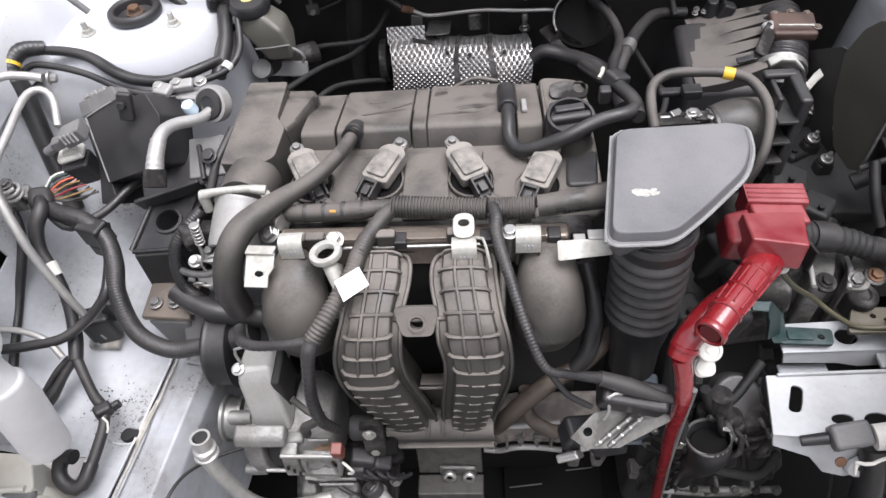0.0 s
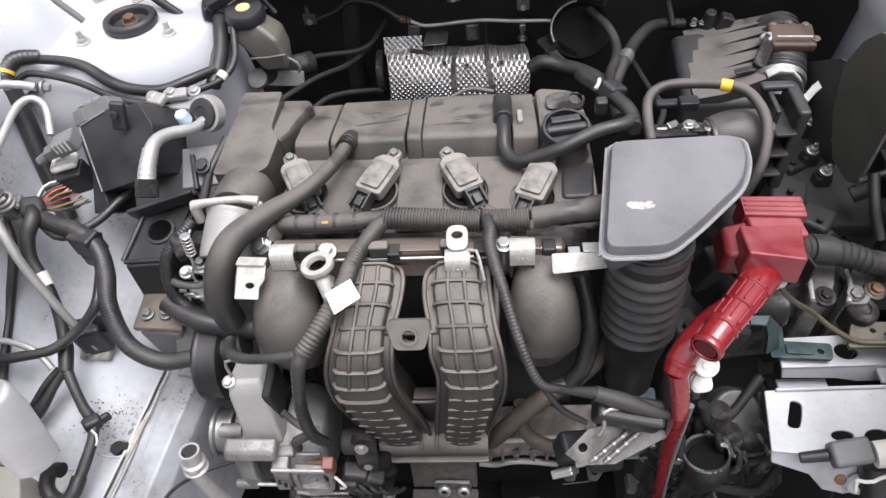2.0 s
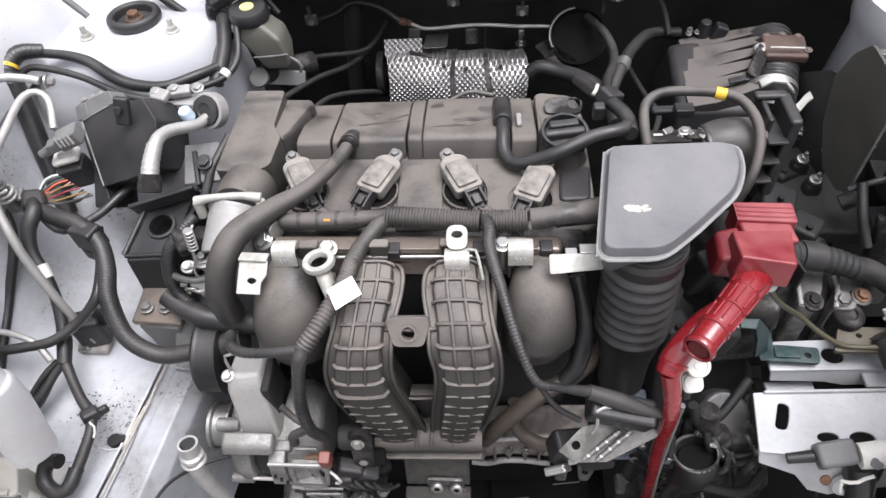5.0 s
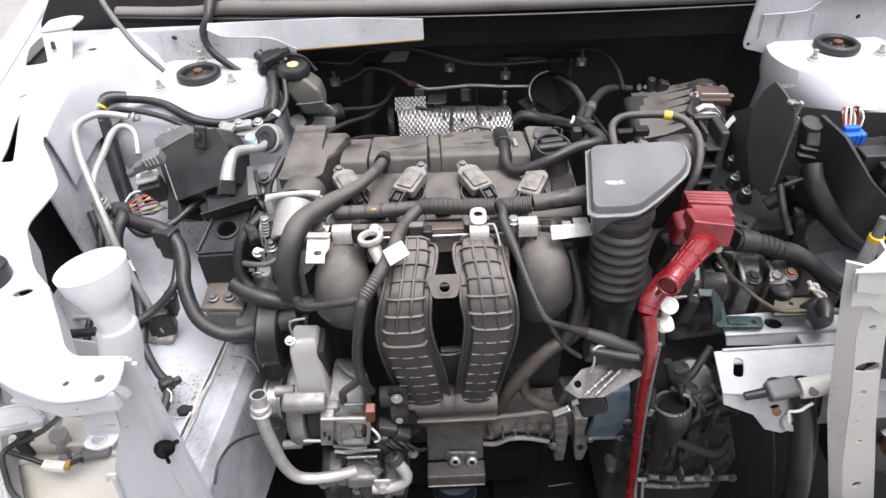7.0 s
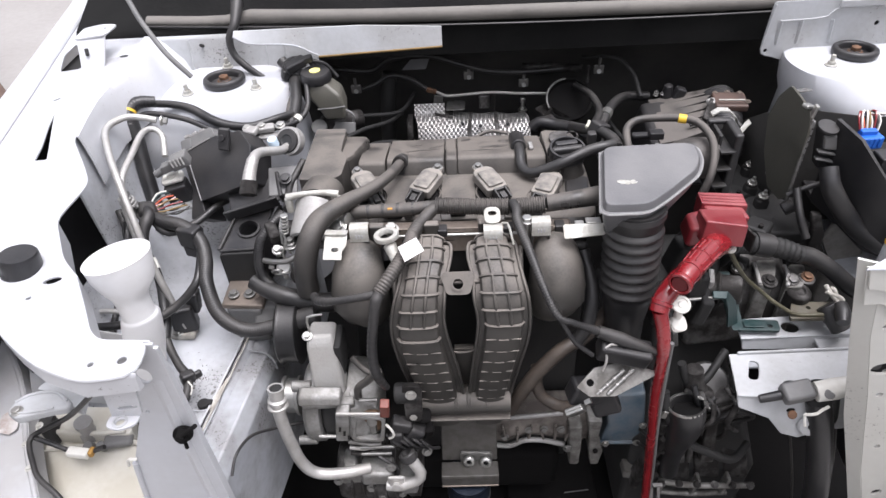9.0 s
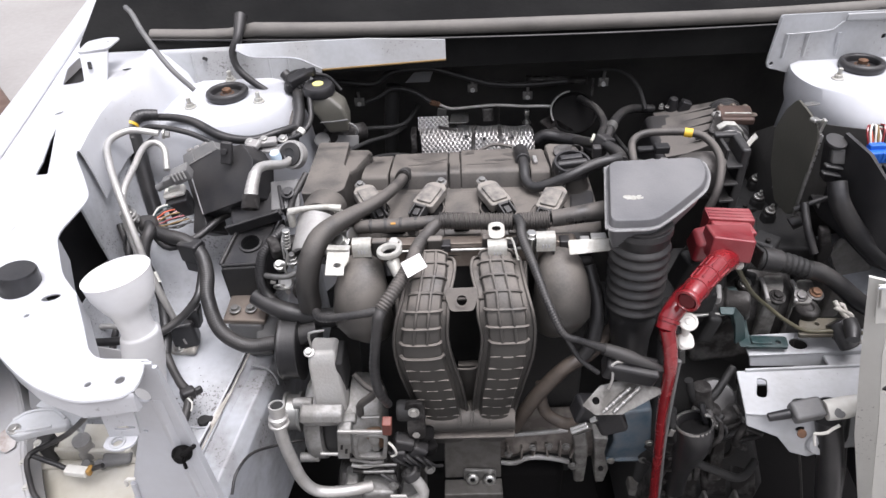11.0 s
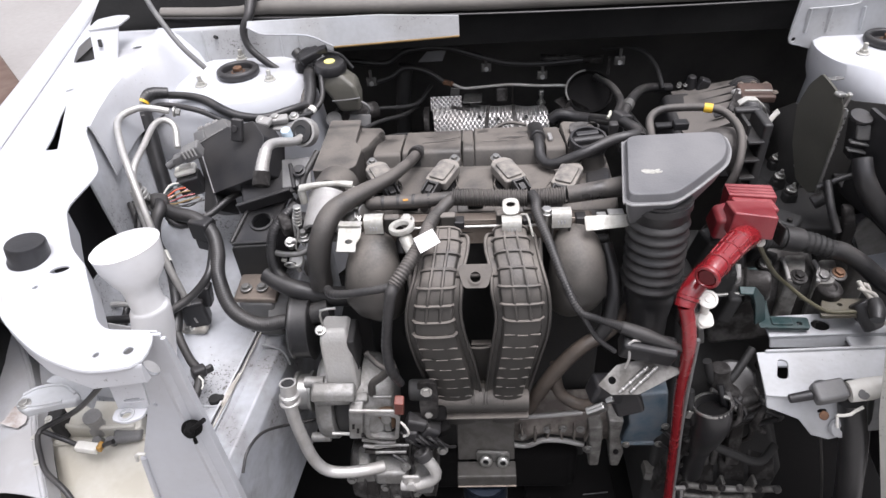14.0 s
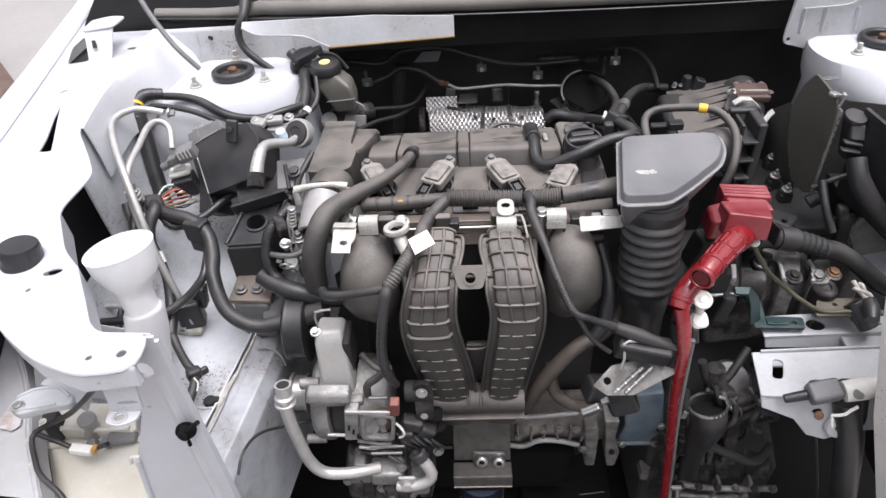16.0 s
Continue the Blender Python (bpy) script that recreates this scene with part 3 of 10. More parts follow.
# frame rail, apron, seam
fr = []
for y, x, z in ((0.72, -0.350, 0.715), (0.41, -0.358, 0.703), (0.28, -0.385, 0.690), (0.10, -0.42, 0.678), (-0.05, -0.45, 0.670)):
    k = 1 + max(0, 0.41 - y) * 0.55
    fr.append([(x - 0.02, y, z - 0.004), (x, y, z - 0.006), (x + 0.007 * k, y, z - 0.016), (x + 0.031 * k, y, z - 0.012), (x + 0.036 * k, y, z - 0.014), (x + 0.044 * k, y, z - 0.034), (x + 0.046 * k, y, z - 0.040), (x + 0.048 * k, y, z - 0.24), (x - 0.02, y, z - 0.24)])
frp = part("frame_rail", loft(fr), RAIL, body)
rnd = random.Random(11)


def ragged(pts, k, step=0.012):
    """A run of points that wanders by k across its way."""
    return [(p[0] + rnd.uniform(-k, k), p[1], p[2] + rnd.uniform(-k, k) * 0.3) for p in curve_points(pts, step)]


SEAMS = [(-0.358, 0.44, 0.7055), (-0.363, 0.40, 0.7040), (-0.377, 0.33, 0.6970), (-0.394, 0.25, 0.6900), (-0.412, 0.16, 0.6845), (-0.438, 0.03, 0.6775)]
part("seam", tube(ragged([(x + 0.004, y, z - 0.0010) for x, y, z in SEAMS], 0.0006), 0.0013, 8), SEAL, frp, "thin bead of seam sealer")
part("seam_edge", tube(ragged(SEAMS, 0.0005), 0.0010, 6), CASE, frp, "dark open seam")
part("flange_edge", tube([(x - 0.003, y, z + 0.0006) for x, y, z in SEAMS], 0.0013, 6), WHITE, frp)
part("sealer_patch", tube([(-0.372, 0.345, 0.6965), (-0.379, 0.315, 0.6945), (-0.386, 0.290, 0.6925)], (0.0020, 0.0042, 0.0022), 8, flat=0.6), SEAL, frp, "smeared beige sealer")
part("seam", tube([(-0.386, 0.292, 0.6935), (-0.400, 0.290, 0.693), (-0.415, 0.292, 0.6935)], 0.0013, 6), WHITE, frp)
# near-black plug paints the shade of the drain hole
part("slit", joined(rod((-0.397, 0.301, 0.690), (-0.397, 0.301, 0.6985), 0.0085, 14), box((-0.391, 0.303, 0.695), (0.014, 0.010, 0.006), 0.002)), DARK, frp, "near-black plug painted as the shaded drain hole")
part("rib", tube([(-0.352, 0.402, 0.694), (-0.330, 0.398, 0.692), (-0.316, 0.392, 0.682), (-0.312, 0.388, 0.665)], 0.0018, 6), RAIL, frp)
# near-black sheet added so the wheel well behind the rail opening stays dark
part("added_wheel_liner", box((-0.70, 0.55, 0.70), (0.012, 0.80, 0.56), 0.004, (0, 8, 3)), DARK, body, "black plastic wheel arch liner")
# made-up black sheet; it covers the pale tower flank so that corner stays dark
part("flank_cover", thick(loft([[(0.525, 0.655, 0.45), (0.522, 0.655, 0.915)], [(0.512, 0.72, 0.45), (0.51, 0.72, 0.895)], [(0.508, 0.79, 0.45), (0.506, 0.79, 0.84)]][::-1] + [[(0.535, 0.652, 0.45), (0.533, 0.672, 0.936)], [(0.565, 0.640, 0.45), (0.565, 0.658, 0.928)], [(0.620, 0.632, 0.45), (0.620, 0.650, 0.922)], [(0.76, 0.632, 0.45), (0.76, 0.650, 0.910)]], False, False), 0.002), FIREWALL, body, "black sheet added to darken the tower flank")
ap = []
for y, a, b, c, d in ((-0.05, (-0.438, 0.665), (-0.52, 0.675), (-0.60, 0.70), (-0.64, 0.98)), (0.15, (-0.407, 0.6775), (-0.50, 0.690), (-0.57, 0.73), (-0.60, 1.0)),
                      (0.30, (-0.378, 0.687), (-0.48, 0.700), (-0.55, 0.75), (-0.585, 1.0)), (0.45, (-0.358, 0.7000), (-0.465, 0.718), (-0.535, 0.79), (-0.552, 1.006)),
                      (0.60, (-0.354, 0.7095), (-0.45, 0.740), (-0.538, 0.83), (-0.567, 1.006)), (0.80, (-0.352, 0.713), (-0.45, 0.76), (-0.555, 0.85), (-0.594, 1.006))):
    ap.append([(p[0], y, p[1]) for p in (a, b, c, d)])
fine_rows = []
for s in ap:
    fine_rows.append([tuple(p) for p in curve_points(s, 0.02)])
n_ap = min(len(s) for s in fine_rows)
fine_rows = [[tuple(s[round(i * (len(s) - 1) / (n_ap - 1))]) for i in range(n_ap)] for s in fine_rows]
dense_rows = []
for a, b in zip(fine_rows, fine_rows[1:]):
    for k in range(6):
        dense_rows.append([tuple(Vector(p).lerp(Vector(q), k / 6)) for p, q in zip(a, b)])
dense_rows.append(fine_rows[-1])
apron_bm = loft(dense_rows, False, False)
outer = [f for f in apron_bm.faces if f.calc_center_median().y < 0.27 and f.calc_center_median().x < -0.445 or f.calc_center_median().y < 0.15]
bmesh.ops.delete(apron_bm, geom=outer, context="FACES")
gap = [f for f in apron_bm.faces if 0.36 < f.calc_center_median().y < 0.475 and f.calc_center_median().z > 0.845]
bmesh.ops.delete(apron_bm, geom=gap, context="FACES")
part("inner_apron", thick(apron_bm, 0.003), APRON, body, "dirty white sheet-metal inner apron")
mud, mr = bmesh.new(), random.Random(31)
for k in range(150):
    g, side_ = abs(mr.gauss(0, 1)), mr.random() * 2 * math.pi
    x, y = -0.422 + 0.034 * g * math.cos(side_), 0.335 + 0.034 * g * math.sin(side_)
    if not (-0.475 < x < -0.382 and 0.28 < y < 0.43):
        continue
    s = 0.0004 + 0.0009 * mr.random() ** 2
    bmesh.ops.create_icosphere(mud, subdivisions=1, radius=s, matrix=pose(x, y, 0.6895 + 0.09 * (y - 0.30) + 0.13 * (-0.378 - x), 0, 0, mr.uniform(0, 180)) @ Matrix.Diagonal((1.6, 1.0, 0.5, 1.0)))
part("mud_specks", mud, mat("dried_mud", (0.11, 0.10, 0.09), 0.9, 0, 0.3), body, "dried mud specks on the apron floor")
ap2 = [[(0.245 - (p[0]), p[1], p[2]) for p in s] for s in fine_rows]
part("inner_apron", thick(loft(ap2, False, False), 0.003), APRON, body, "dirty white sheet-metal inner apron")

# cowl and firewall
cowl = []
for x in (-0.66, -0.52, -0.40, -0.32, -0.266):
    cowl.append([(x, 0.862, 0.925), (x, 0.870, 0.965), (x, 0.879, 1.003), (x, 0.889, 1.009)])
cw = part("cowl_side", thick(loft(cowl, False, False), 0.003), TRAY, body)
for x in (-0.50, -0.43, -0.36, -0.325):
    part("pressed_rib", box((x, 0.8725, 0.978), (0.003, 0.003, 0.055), 0.001, (-13, 0, 5)), TRAY, cw)
# dark rod paints the shade of a small panel hole
part("hole", rod((-0.475, 0.868, 0.998), (-0.475, 0.882, 0.990), 0.0032, 10), DARK, cw)
wall = []
for y, x, k in ((0.886, -0.574, 0.9), (0.840, -0.573, 0.8), (0.790, -0.571, 0.65), (0.745, -0.570, 0.45), (0.690, -0.570, 0.26), (0.640, -0.568, 0.16), (0.580, -0.560, 0.12), (0.530, -0.551, 0.10)):
    wall.append([(x - 0.006, y, 1.0125), (x + 0.010 * k, y, 1.0115), (x + 0.035 * k, y, 1.000), (x + 0.070 * k, y, 0.970), (x + 0.095 * k, y, 0.930)])
part("inner_wall", thick(loft(wall, False, False), 0.002), WHITE, body)
# near-black sheet under the rail hole paints in the shade there
part("hinge_shade", box((-0.675, 0.805, 0.985), (0.075, 0.15, 0.004), 0.001), DARK, up, "near-black sheet painted as the shade behind the hinge")
part("raised_edge", bevelled(loft([[(x + 0.008, y, 1.013), (x + 0.012, y, 1.019), (x + 0.046, y + 0.004, 1.019), (x + 0.050, y + 0.004, 1.013)] for x, y in ((-0.695, 0.46), (-0.745, 0.742), (-0.83, 1.21))]), 0.002), WHITE, up)
strip_low = [(-0.392, 1.034), (-0.372, 1.022), (-0.350, 1.019), (-0.293, 1.015), (-0.262, 1.000), (-0.250, 0.994), (-0.170, 0.997), (-0.036, 1.002)]
st = part("cowl_strip", loft([[(x, 0.806, z), (x, 0.809, z), (x, 0.820, 1.040 - 0.10 * max(0, x + 0.12)), (x, 0.817, 1.040 - 0.10 * max(0, x + 0.12))] for x, z in strip_low]), TRAY, body, "flat white cowl cover strip")
part("strip_edge", tube([(x, 0.8065, z - 0.001) for x, z in strip_low[5:]], 0.0020, 8), BROWN, st, "brown raw lower edge")
part("strip_fold", tube([(x, 0.8055, z + 0.001) for x, z in strip_low[:6]], 0.0014, 6), RAIL, st)
seal = []
for i in range(34):
    x = -0.58 + 0.05 * i
    k = max(0.0, min(1.0, (-0.39 - x) / 0.05))
    seal.append([(x, 0.882 + 0.05 * ((x - 0.12) / 0.8) ** 2 + 0.012 * math.cos(a), 1.0300 - 0.010 * k - 0.016 * (x + 0.15) + 0.0010 * math.sin(9 * x) + (0.0125 - 0.004 * k) * math.sin(a)) for a in [2 * math.pi * q / 14 for q in range(14)]])
part("weatherstrip", loft(seal), STRIP, body, "dusty grey bonnet seal strip")
part("seal_lip", tube([(-0.58 + 0.1 * i, 0.866 + 0.05 * ((-0.70 + 0.1 * i) / 0.8) ** 2, 1.0165 - 0.016 * (-0.43 + 0.1 * i)) for i in range(17)], 0.0018, 6), RUBBER, body, "black lower lip of the seal")
part("plenum", loft([[(x, 0.892, 1.005), (x, 0.905, 1.02), (x, 1.05, 1.075), (x, 1.5, 1.40), (x, 1.6, 1.40), (x, 1.2, 1.0), (x, 0.89, 0.95)] for x in (-0.712, 0.12, 0.95)]), PLENUM_BLACK, body, "matt black windscreen plenum")
fw = [[(x, 0.90, 1.02), (x, 0.98, 0.98), (x, 1.04, 0.85), (x, 1.06, 0.6), (x, 1.06, 0.25)] for x in (-0.40, -0.1, 0.2, 0.5, 0.9)]
part("firewall", thick(loft(fw, False, False), 0.01), FIREWALL, body, "black sound-deadened firewall")
cr = plate(rounded([(0.533, 0.046), (0.526, -0.030), (0.531, -0.046), (0.548, -0.050), (0.600, -0.066), (0.85, -0.075), (0.85, 0.046)], 0.006),
           [ring2(0.535, -0.038, 0.0035, 10), ring2(0.716, 0.002, 0.0045, 10)], 0.003, pose(0, 0.84, 0.990, 86, 0, 0))
cr2 = part("cowl_side", cr, TRAY, body)
part("pressed_step", tube([(0.547, 0.8375, 1.004), (0.600, 0.8375, 1.006), (0.627, 0.8375, 1.010), (0.640, 0.8375, 1.022), (0.70, 0.8375, 1.023), (0.80, 0.8375, 1.024)], 0.0020, 6, flat=0.7), TRAY, cr2)
part("upper_fold", box((0.745, 0.8365, 1.030), (0.21, 0.004, 0.012), 0.0015), TRAY, cr2)
for x, d in ((0.547, 0.0), (0.582, 0.0), (0.634, 0.004)):
    part("pressed_rib", loft([[(x + d * k, 0.8385, z), (x + d * k + 0.0035, 0.8352, z), (x + d * k + 0.007, 0.8385, z)] for k, z in ((0, 1.003), (0.5, 0.985), (1, 0.963))]), TRAY, cr2)
part("rolled_edge", tube([(0.5335, 0.838, 1.034), (0.527, 0.838, 0.962), (0.531, 0.838, 0.946), (0.548, 0.838, 0.941), (0.598, 0.838, 0.925)], 0.0018, 6), TRAY, cr2)

# headlamp column on the gearbox side
LEFT = ((0.407, 0.985), (0.442, 0.856), (0.485, 0.708), (0.530, 0.585), (0.590, 0.42))
CREASE = ((0.430, 0.985), (0.456, 0.870), (0.494, 0.754), (0.545, 0.585), (0.606, 0.42))
RIGHT = ((0.455, 0.985), (0.498, 0.845), (0.555, 0.680), (0.596, 0.575), (0.655, 0.42))
holes_ = [ring2(0.4945, 0.810, 0.0165, 18, 0.0105), ring2(0.469, 0.885, 0.0045, 10), ring2(0.507, 0.759, 0.0045, 10), ring2(0.547, 0.643, 0.004, 10), ring2(0.590, 0.521, 0.0075, 12)]
rc = plate([CREASE[0], *RIGHT, *CREASE[:0:-1]], holes_, 0.004, pose(0, 0.235, 0, 90, 0, 0))
rcp = part("headlamp_column", rc, COLUMN, body)
part("side_face", thick(loft([[(a[0], 0.246, a[1]), (b_[0] - 0.0005, 0.2352, b_[1])] for a, b_ in zip(LEFT, CREASE)], False, False), 0.003), COLUMN, rcp)
part("column_lip", thick(loft([[(a[0] + 0.001, 0.236, a[1]), (a[0] + 0.006, 0.275, a[1])] for a in RIGHT], False, False), 0.003), COLUMN, rcp)
part("overlap_panel", plate([(0.409, 0.985), (0.455, 0.985), (0.478, 0.912), (0.462, 0.914), (0.446, 0.928), (0.425, 0.928)], [], 0.003, pose(0, 0.2295, 0, 90, 0, 0)), COLUMN, rcp)
part("overlap_panel", plate([(0.410, 0.985), (0.446, 0.985), (0.453, 0.950), (0.419, 0.955)], [], 0.003, pose(0, 0.2255, 0, 90, 0, 0)), COLUMN, rcp)
part("column_top", plate([(0.404, 0.224), (0.47, 0.222), (0.60, 0.190), (0.75, 0.20), (0.75, 0.43), (0.62, 0.372), (0.514, 0.304), (0.488, 0.286), (0.437, 0.243)], [ring2(0.49, 0.25, 0.008, 12)], 0.004, pose(0, 0, 0.988)), WHITE, rcp)
# black discs behind the slot paint the shade inside the column
part("grommet", joined(rod((0.4945, 0.246, 0.810), (0.4945, 0.254, 0.810), 0.020, 18), rod((0.487, 0.238, 0.810), (0.487, 0.250, 0.810), 0.006, 12)), BLACK, rcp, "black disc painted as the shaded slotted opening")


# ---- engine ----
engine = thing("engine_block", (0.0, 0.5, 0.3), "grimy cast engine block in the engine bay", "engine")
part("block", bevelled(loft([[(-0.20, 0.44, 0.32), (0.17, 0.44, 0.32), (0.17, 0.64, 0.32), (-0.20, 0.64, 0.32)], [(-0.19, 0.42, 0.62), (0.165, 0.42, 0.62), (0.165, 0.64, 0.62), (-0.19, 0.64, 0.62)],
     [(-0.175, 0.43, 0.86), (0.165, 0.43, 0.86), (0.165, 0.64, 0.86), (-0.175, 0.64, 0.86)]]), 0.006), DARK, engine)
part("cylinder_head", box((-0.003, 0.54, 0.868), (0.335, 0.20, 0.03), 0.004), CASE, engine)
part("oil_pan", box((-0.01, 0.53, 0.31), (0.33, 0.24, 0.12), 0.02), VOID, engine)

vc = thing("valve_cover", (0.0, 0.58, 0.88), "dusty dark grey plastic valve cover", "engine cover")
deck = bevelled(loft([[(x, 0.464 + o, 0.872), (x, 0.464 + o, 0.882), (x, 0.474 + o, 0.889), (x, 0.560, 0.893), (x, 0.69 - o, 0.885), (x, 0.69 - o, 0.862)] for x, o in ((-0.176, 0.012), (-0.168, 0.004), (0.0, 0.0), (0.170, 0.0), (0.181, 0.010))]), 0.003, 2, 40)
part("deck", deck, COVER, vc)
ROOF = [(0.571, 0.872), (0.573, 0.889), (0.584, 0.9085), (0.5865, 0.9116), (0.5905, 0.9130), (0.596, 0.9128), (0.640, 0.9020), (0.688, 0.8885), (0.696, 0.884), (0.702, 0.874), (0.703, 0.855)]


def roof_z(y):
    for (y0, z0), (y1, z1) in zip(ROOF, ROOF[1:]):
        if y0 <= y <= y1:
            return z0 + (z1 - z0) * (y - y0) / (y1 - y0)
    return 0.88


def roof(xs, up, y0=0.0, y1=9.0):
    """A length of the ridge between xs, raised by up, between two depths."""
    prof_ = [(y, z) for y, z in ROOF if y0 < y < y1]
    if y0 > 0:
        prof_ = [(y0, 0.86), (y0, roof_z(y0) - 0.0012), (y0 + 0.002, roof_z(y0 + 0.002))] + prof_
    if y1 < 9:
        prof_ = prof_ + [(y1 - 0.002, roof_z(y1 - 0.002)), (y1, roof_z(y1) - 0.0012), (y1, 0.86)]
    (xa, xb), secs = xs, []
    for x, d in ((xa, -0.0030), (xa + 0.0010, -0.0008), (xa + 0.0025, 0.0), (xb - 0.0025, 0.0), (xb - 0.0010, -0.0008), (xb, -0.0030)):
        secs.append([(x, y - 0.022 * (x + 0.02) * max(0, (0.66 - y) / 0.11), z + up + d) for y, z in prof_])
    return loft(secs)


for xs, up, y0, y1 in (((-0.172, -0.1292), -0.003, 0, 9), ((-0.1272, -0.0368), 0.0, 0, 9), ((-0.0350, -0.0168), 0.0025, 0, 0.628), ((-0.0368, -0.0178), 0.0, 0.6295, 9), ((-0.0168, 0.0882), 0.0025, 0, 9), ((0.0898, 0.1205), -0.001, 0, 9)):
    part("ridge", roof(xs, up, y0, y1), COVER, vc)
rng = random.Random(11)
for cx, cy, lx, ly, turn in ((-0.002, 0.668, 0.009, 0.010, 30), (-0.070, 0.628, 0.026, 0.004, 12), (-0.052, 0.642, 0.018, 0.003, 28), (0.045, 0.630, 0.026, 0.008, 14), (0.020, 0.612, 0.022, 0.005, 4), (0.060, 0.655, 0.010, 0.010, 50), (-0.085, 0.655, 0.012, 0.003, 0)):
    zt = roof_z(cy) + (0.0 if cx < -0.034 else 0.002)
    part("oil_smear", plate([(x * (0.6 + 0.7 * rng.random()), y * (0.5 + 0.8 * rng.random())) for x, y in ring2(0, 0, lx, 15, ly)], [], 0.0002, pose(cx, cy, zt + 0.0006, -16, 0, 0) @ pose(0, 0, 0, 0, 0, turn), 0), OILSTAIN, vc, "dark oily smear")
part("clip_pad", box((0.100, 0.622, 0.9085), (0.007, 0.028, 0.006), 0.002, (-12, 0, 0)), PALE, vc)
part("dust_lip", tube([(0.015, 0.694, 0.886), (0.04, 0.700, 0.893), (0.07, 0.697, 0.889)], 0.003, 8), COVER, vc)
part("end_block", prism(rounded([(0.1215, 0.560), (0.172, 0.555), (0.184, 0.615), (0.174, 0.680), (0.1215, 0.690)], 0.014), 0.870, 0.899, 0.006, None, 3), COVER, vc)
part("end_rib", box((0.1245, 0.630, 0.898), (0.004, 0.100, 0.016), 0.0018, (-8, 0, 0)), COVER, vc)
part("side_box", prism(rounded([(0.140, 0.500), (0.176, 0.500), (0.182, 0.556), (0.144, 0.558)], 0.008), 0.86, 0.894, 0.005, None, 3), BLACK, vc)
# solid dark block; the shade of the hose recess is in its colour
part("hose_notch_shade", box((-0.1085, 0.5885, 0.8985), (0.020, 0.020, 0.018), 0.002, (-20, 0, 0)), DARK, vc, "dark block painted as the shaded hose notch")
for x in (-0.108, -0.017, 0.074):
    part("deck_panel", bevelled(loft([[(x - w, y, z - 0.006), (x - w, y, z), (x + w, y, z), (x + w, y, z - 0.006)] for y, w, z in ((0.466, 0.026, 0.8868), (0.478, 0.027, 0.8925), (0.510, 0.026, 0.8955), (0.560, 0.026, 0.8965))]), 0.0018, 2, 40), COVER, vc)
    # dark disc paints the shade of a half-round recess
    part("notch_shade", rod((x - 0.001, 0.4745, 0.8915), (x - 0.001, 0.470, 0.8905), 0.011, 18), DARK, vc, "dark disc painted as a shaded half-round notch")
CAP = (0.149, 0.570, 0.920)
cap = thing("oil_filler_cap", (0.150, 0.588, 0.922), "round black ribbed oil filler cap", "cap")
part("skirt", lathe([(0.0265, 0), (0.0280, 0.004), (0.0280, 0.014), (0.0265, 0.0175), (0.0235, 0.0175), (0.0225, 0.009), (0.001, 0.009)], CAP, (0, -0.12, 1), 32), BLACK, cap)
part("neck", lathe([(0.030, 0), (0.026, 0.006), (0.024, 0.028)], (0.149, 0.572, 0.893), (0, -0.05, 1), 28), COVER, cap)
part("grip", joined(box((0.149, 0.568, 0.932), (0.048, 0.011, 0.012), 0.004, (7, 0, 8)), box((0.149, 0.580, 0.937), (0.034, 0.010, 0.004), 0.002, (7, 0, 8))), BLACK, cap)
for a in range(0, 360, 45):
    part("lug", box((0.149 + 0.027 * math.cos(radians(a)), 0.570 + 0.027 * math.sin(radians(a)), 0.928 + 0.003 * math.sin(radians(a))), (0.007, 0.005, 0.013), 0.002, (0, 0, a + 90)), BLACK, cap)

tc = thing("timing_cover", (-0.215, 0.58, 0.86), "tall dusty grey plastic timing chain cover", "engine cover")
part("shell", prism(rounded([(-0.247, 0.676), (-0.197, 0.674), (-0.1985, 0.606), (-0.186, 0.586), (-0.190, 0.537), (-0.207, 0.524), (-0.253, 0.529)], 0.005, 3), 0.80, 0.9245, 0.0045, None, 3), COVER, tc)
part("shelf", bevelled(loft([[(-0.206, 0.680, 0.82), (-0.164, 0.680, 0.82), (-0.156, 0.664, 0.82), (-0.176, 0.606, 0.82), (-0.184, 0.584, 0.82), (-0.205, 0.600, 0.82)], [(-0.205, 0.677, 0.909), (-0.167, 0.677, 0.908), (-0.160, 0.664, 0.908), (-0.179, 0.608, 0.912), (-0.187, 0.588, 0.919), (-0.205, 0.602, 0.919)]]), 0.005, 3), COVER, tc)
part("neck", lathe([(0.030, 0), (0.032, 0.006), (0.031, 0.030), (0.029, 0.042), (0.027, 0.046)], (-0.217, 0.532, 0.897), (-0.12, -0.94, 0.18), 28), COVER, tc)
th = thing("thermostat_housing", (-0.222, 0.46, 0.86), "pale grey thermostat housing with a zinc strap", "engine part")
part("neck", lathe([(0.031, 0), (0.0315, 0.004), (0.0295, 0.008), (0.0285, 0.05), (0.0275, 0.056), (0.023, 0.057), (0.021, 0.052), (0.019, 0.02)], (-0.221, 0.484, 0.907), (-0.14, -0.86, -0.42), 32), PALE, th)
# dark plug paints the shade inside the open neck
part("mouth_shade", rod((-0.2235, 0.468, 0.899), (-0.2285, 0.438, 0.8845), 0.0200, 20), DARK, th, "near-black plug painted as the shaded pipe mouth")
part("strap", tube([(-0.258, 0.474, 0.931), (-0.240, 0.474, 0.9355), (-0.222, 0.475, 0.9365), (-0.204, 0.476, 0.9360), (-0.186, 0.476, 0.932)], (0.0060, 0.0042, 0.0040, 0.0042, 0.0060), 10), TAB, th, "pale zinc strap")
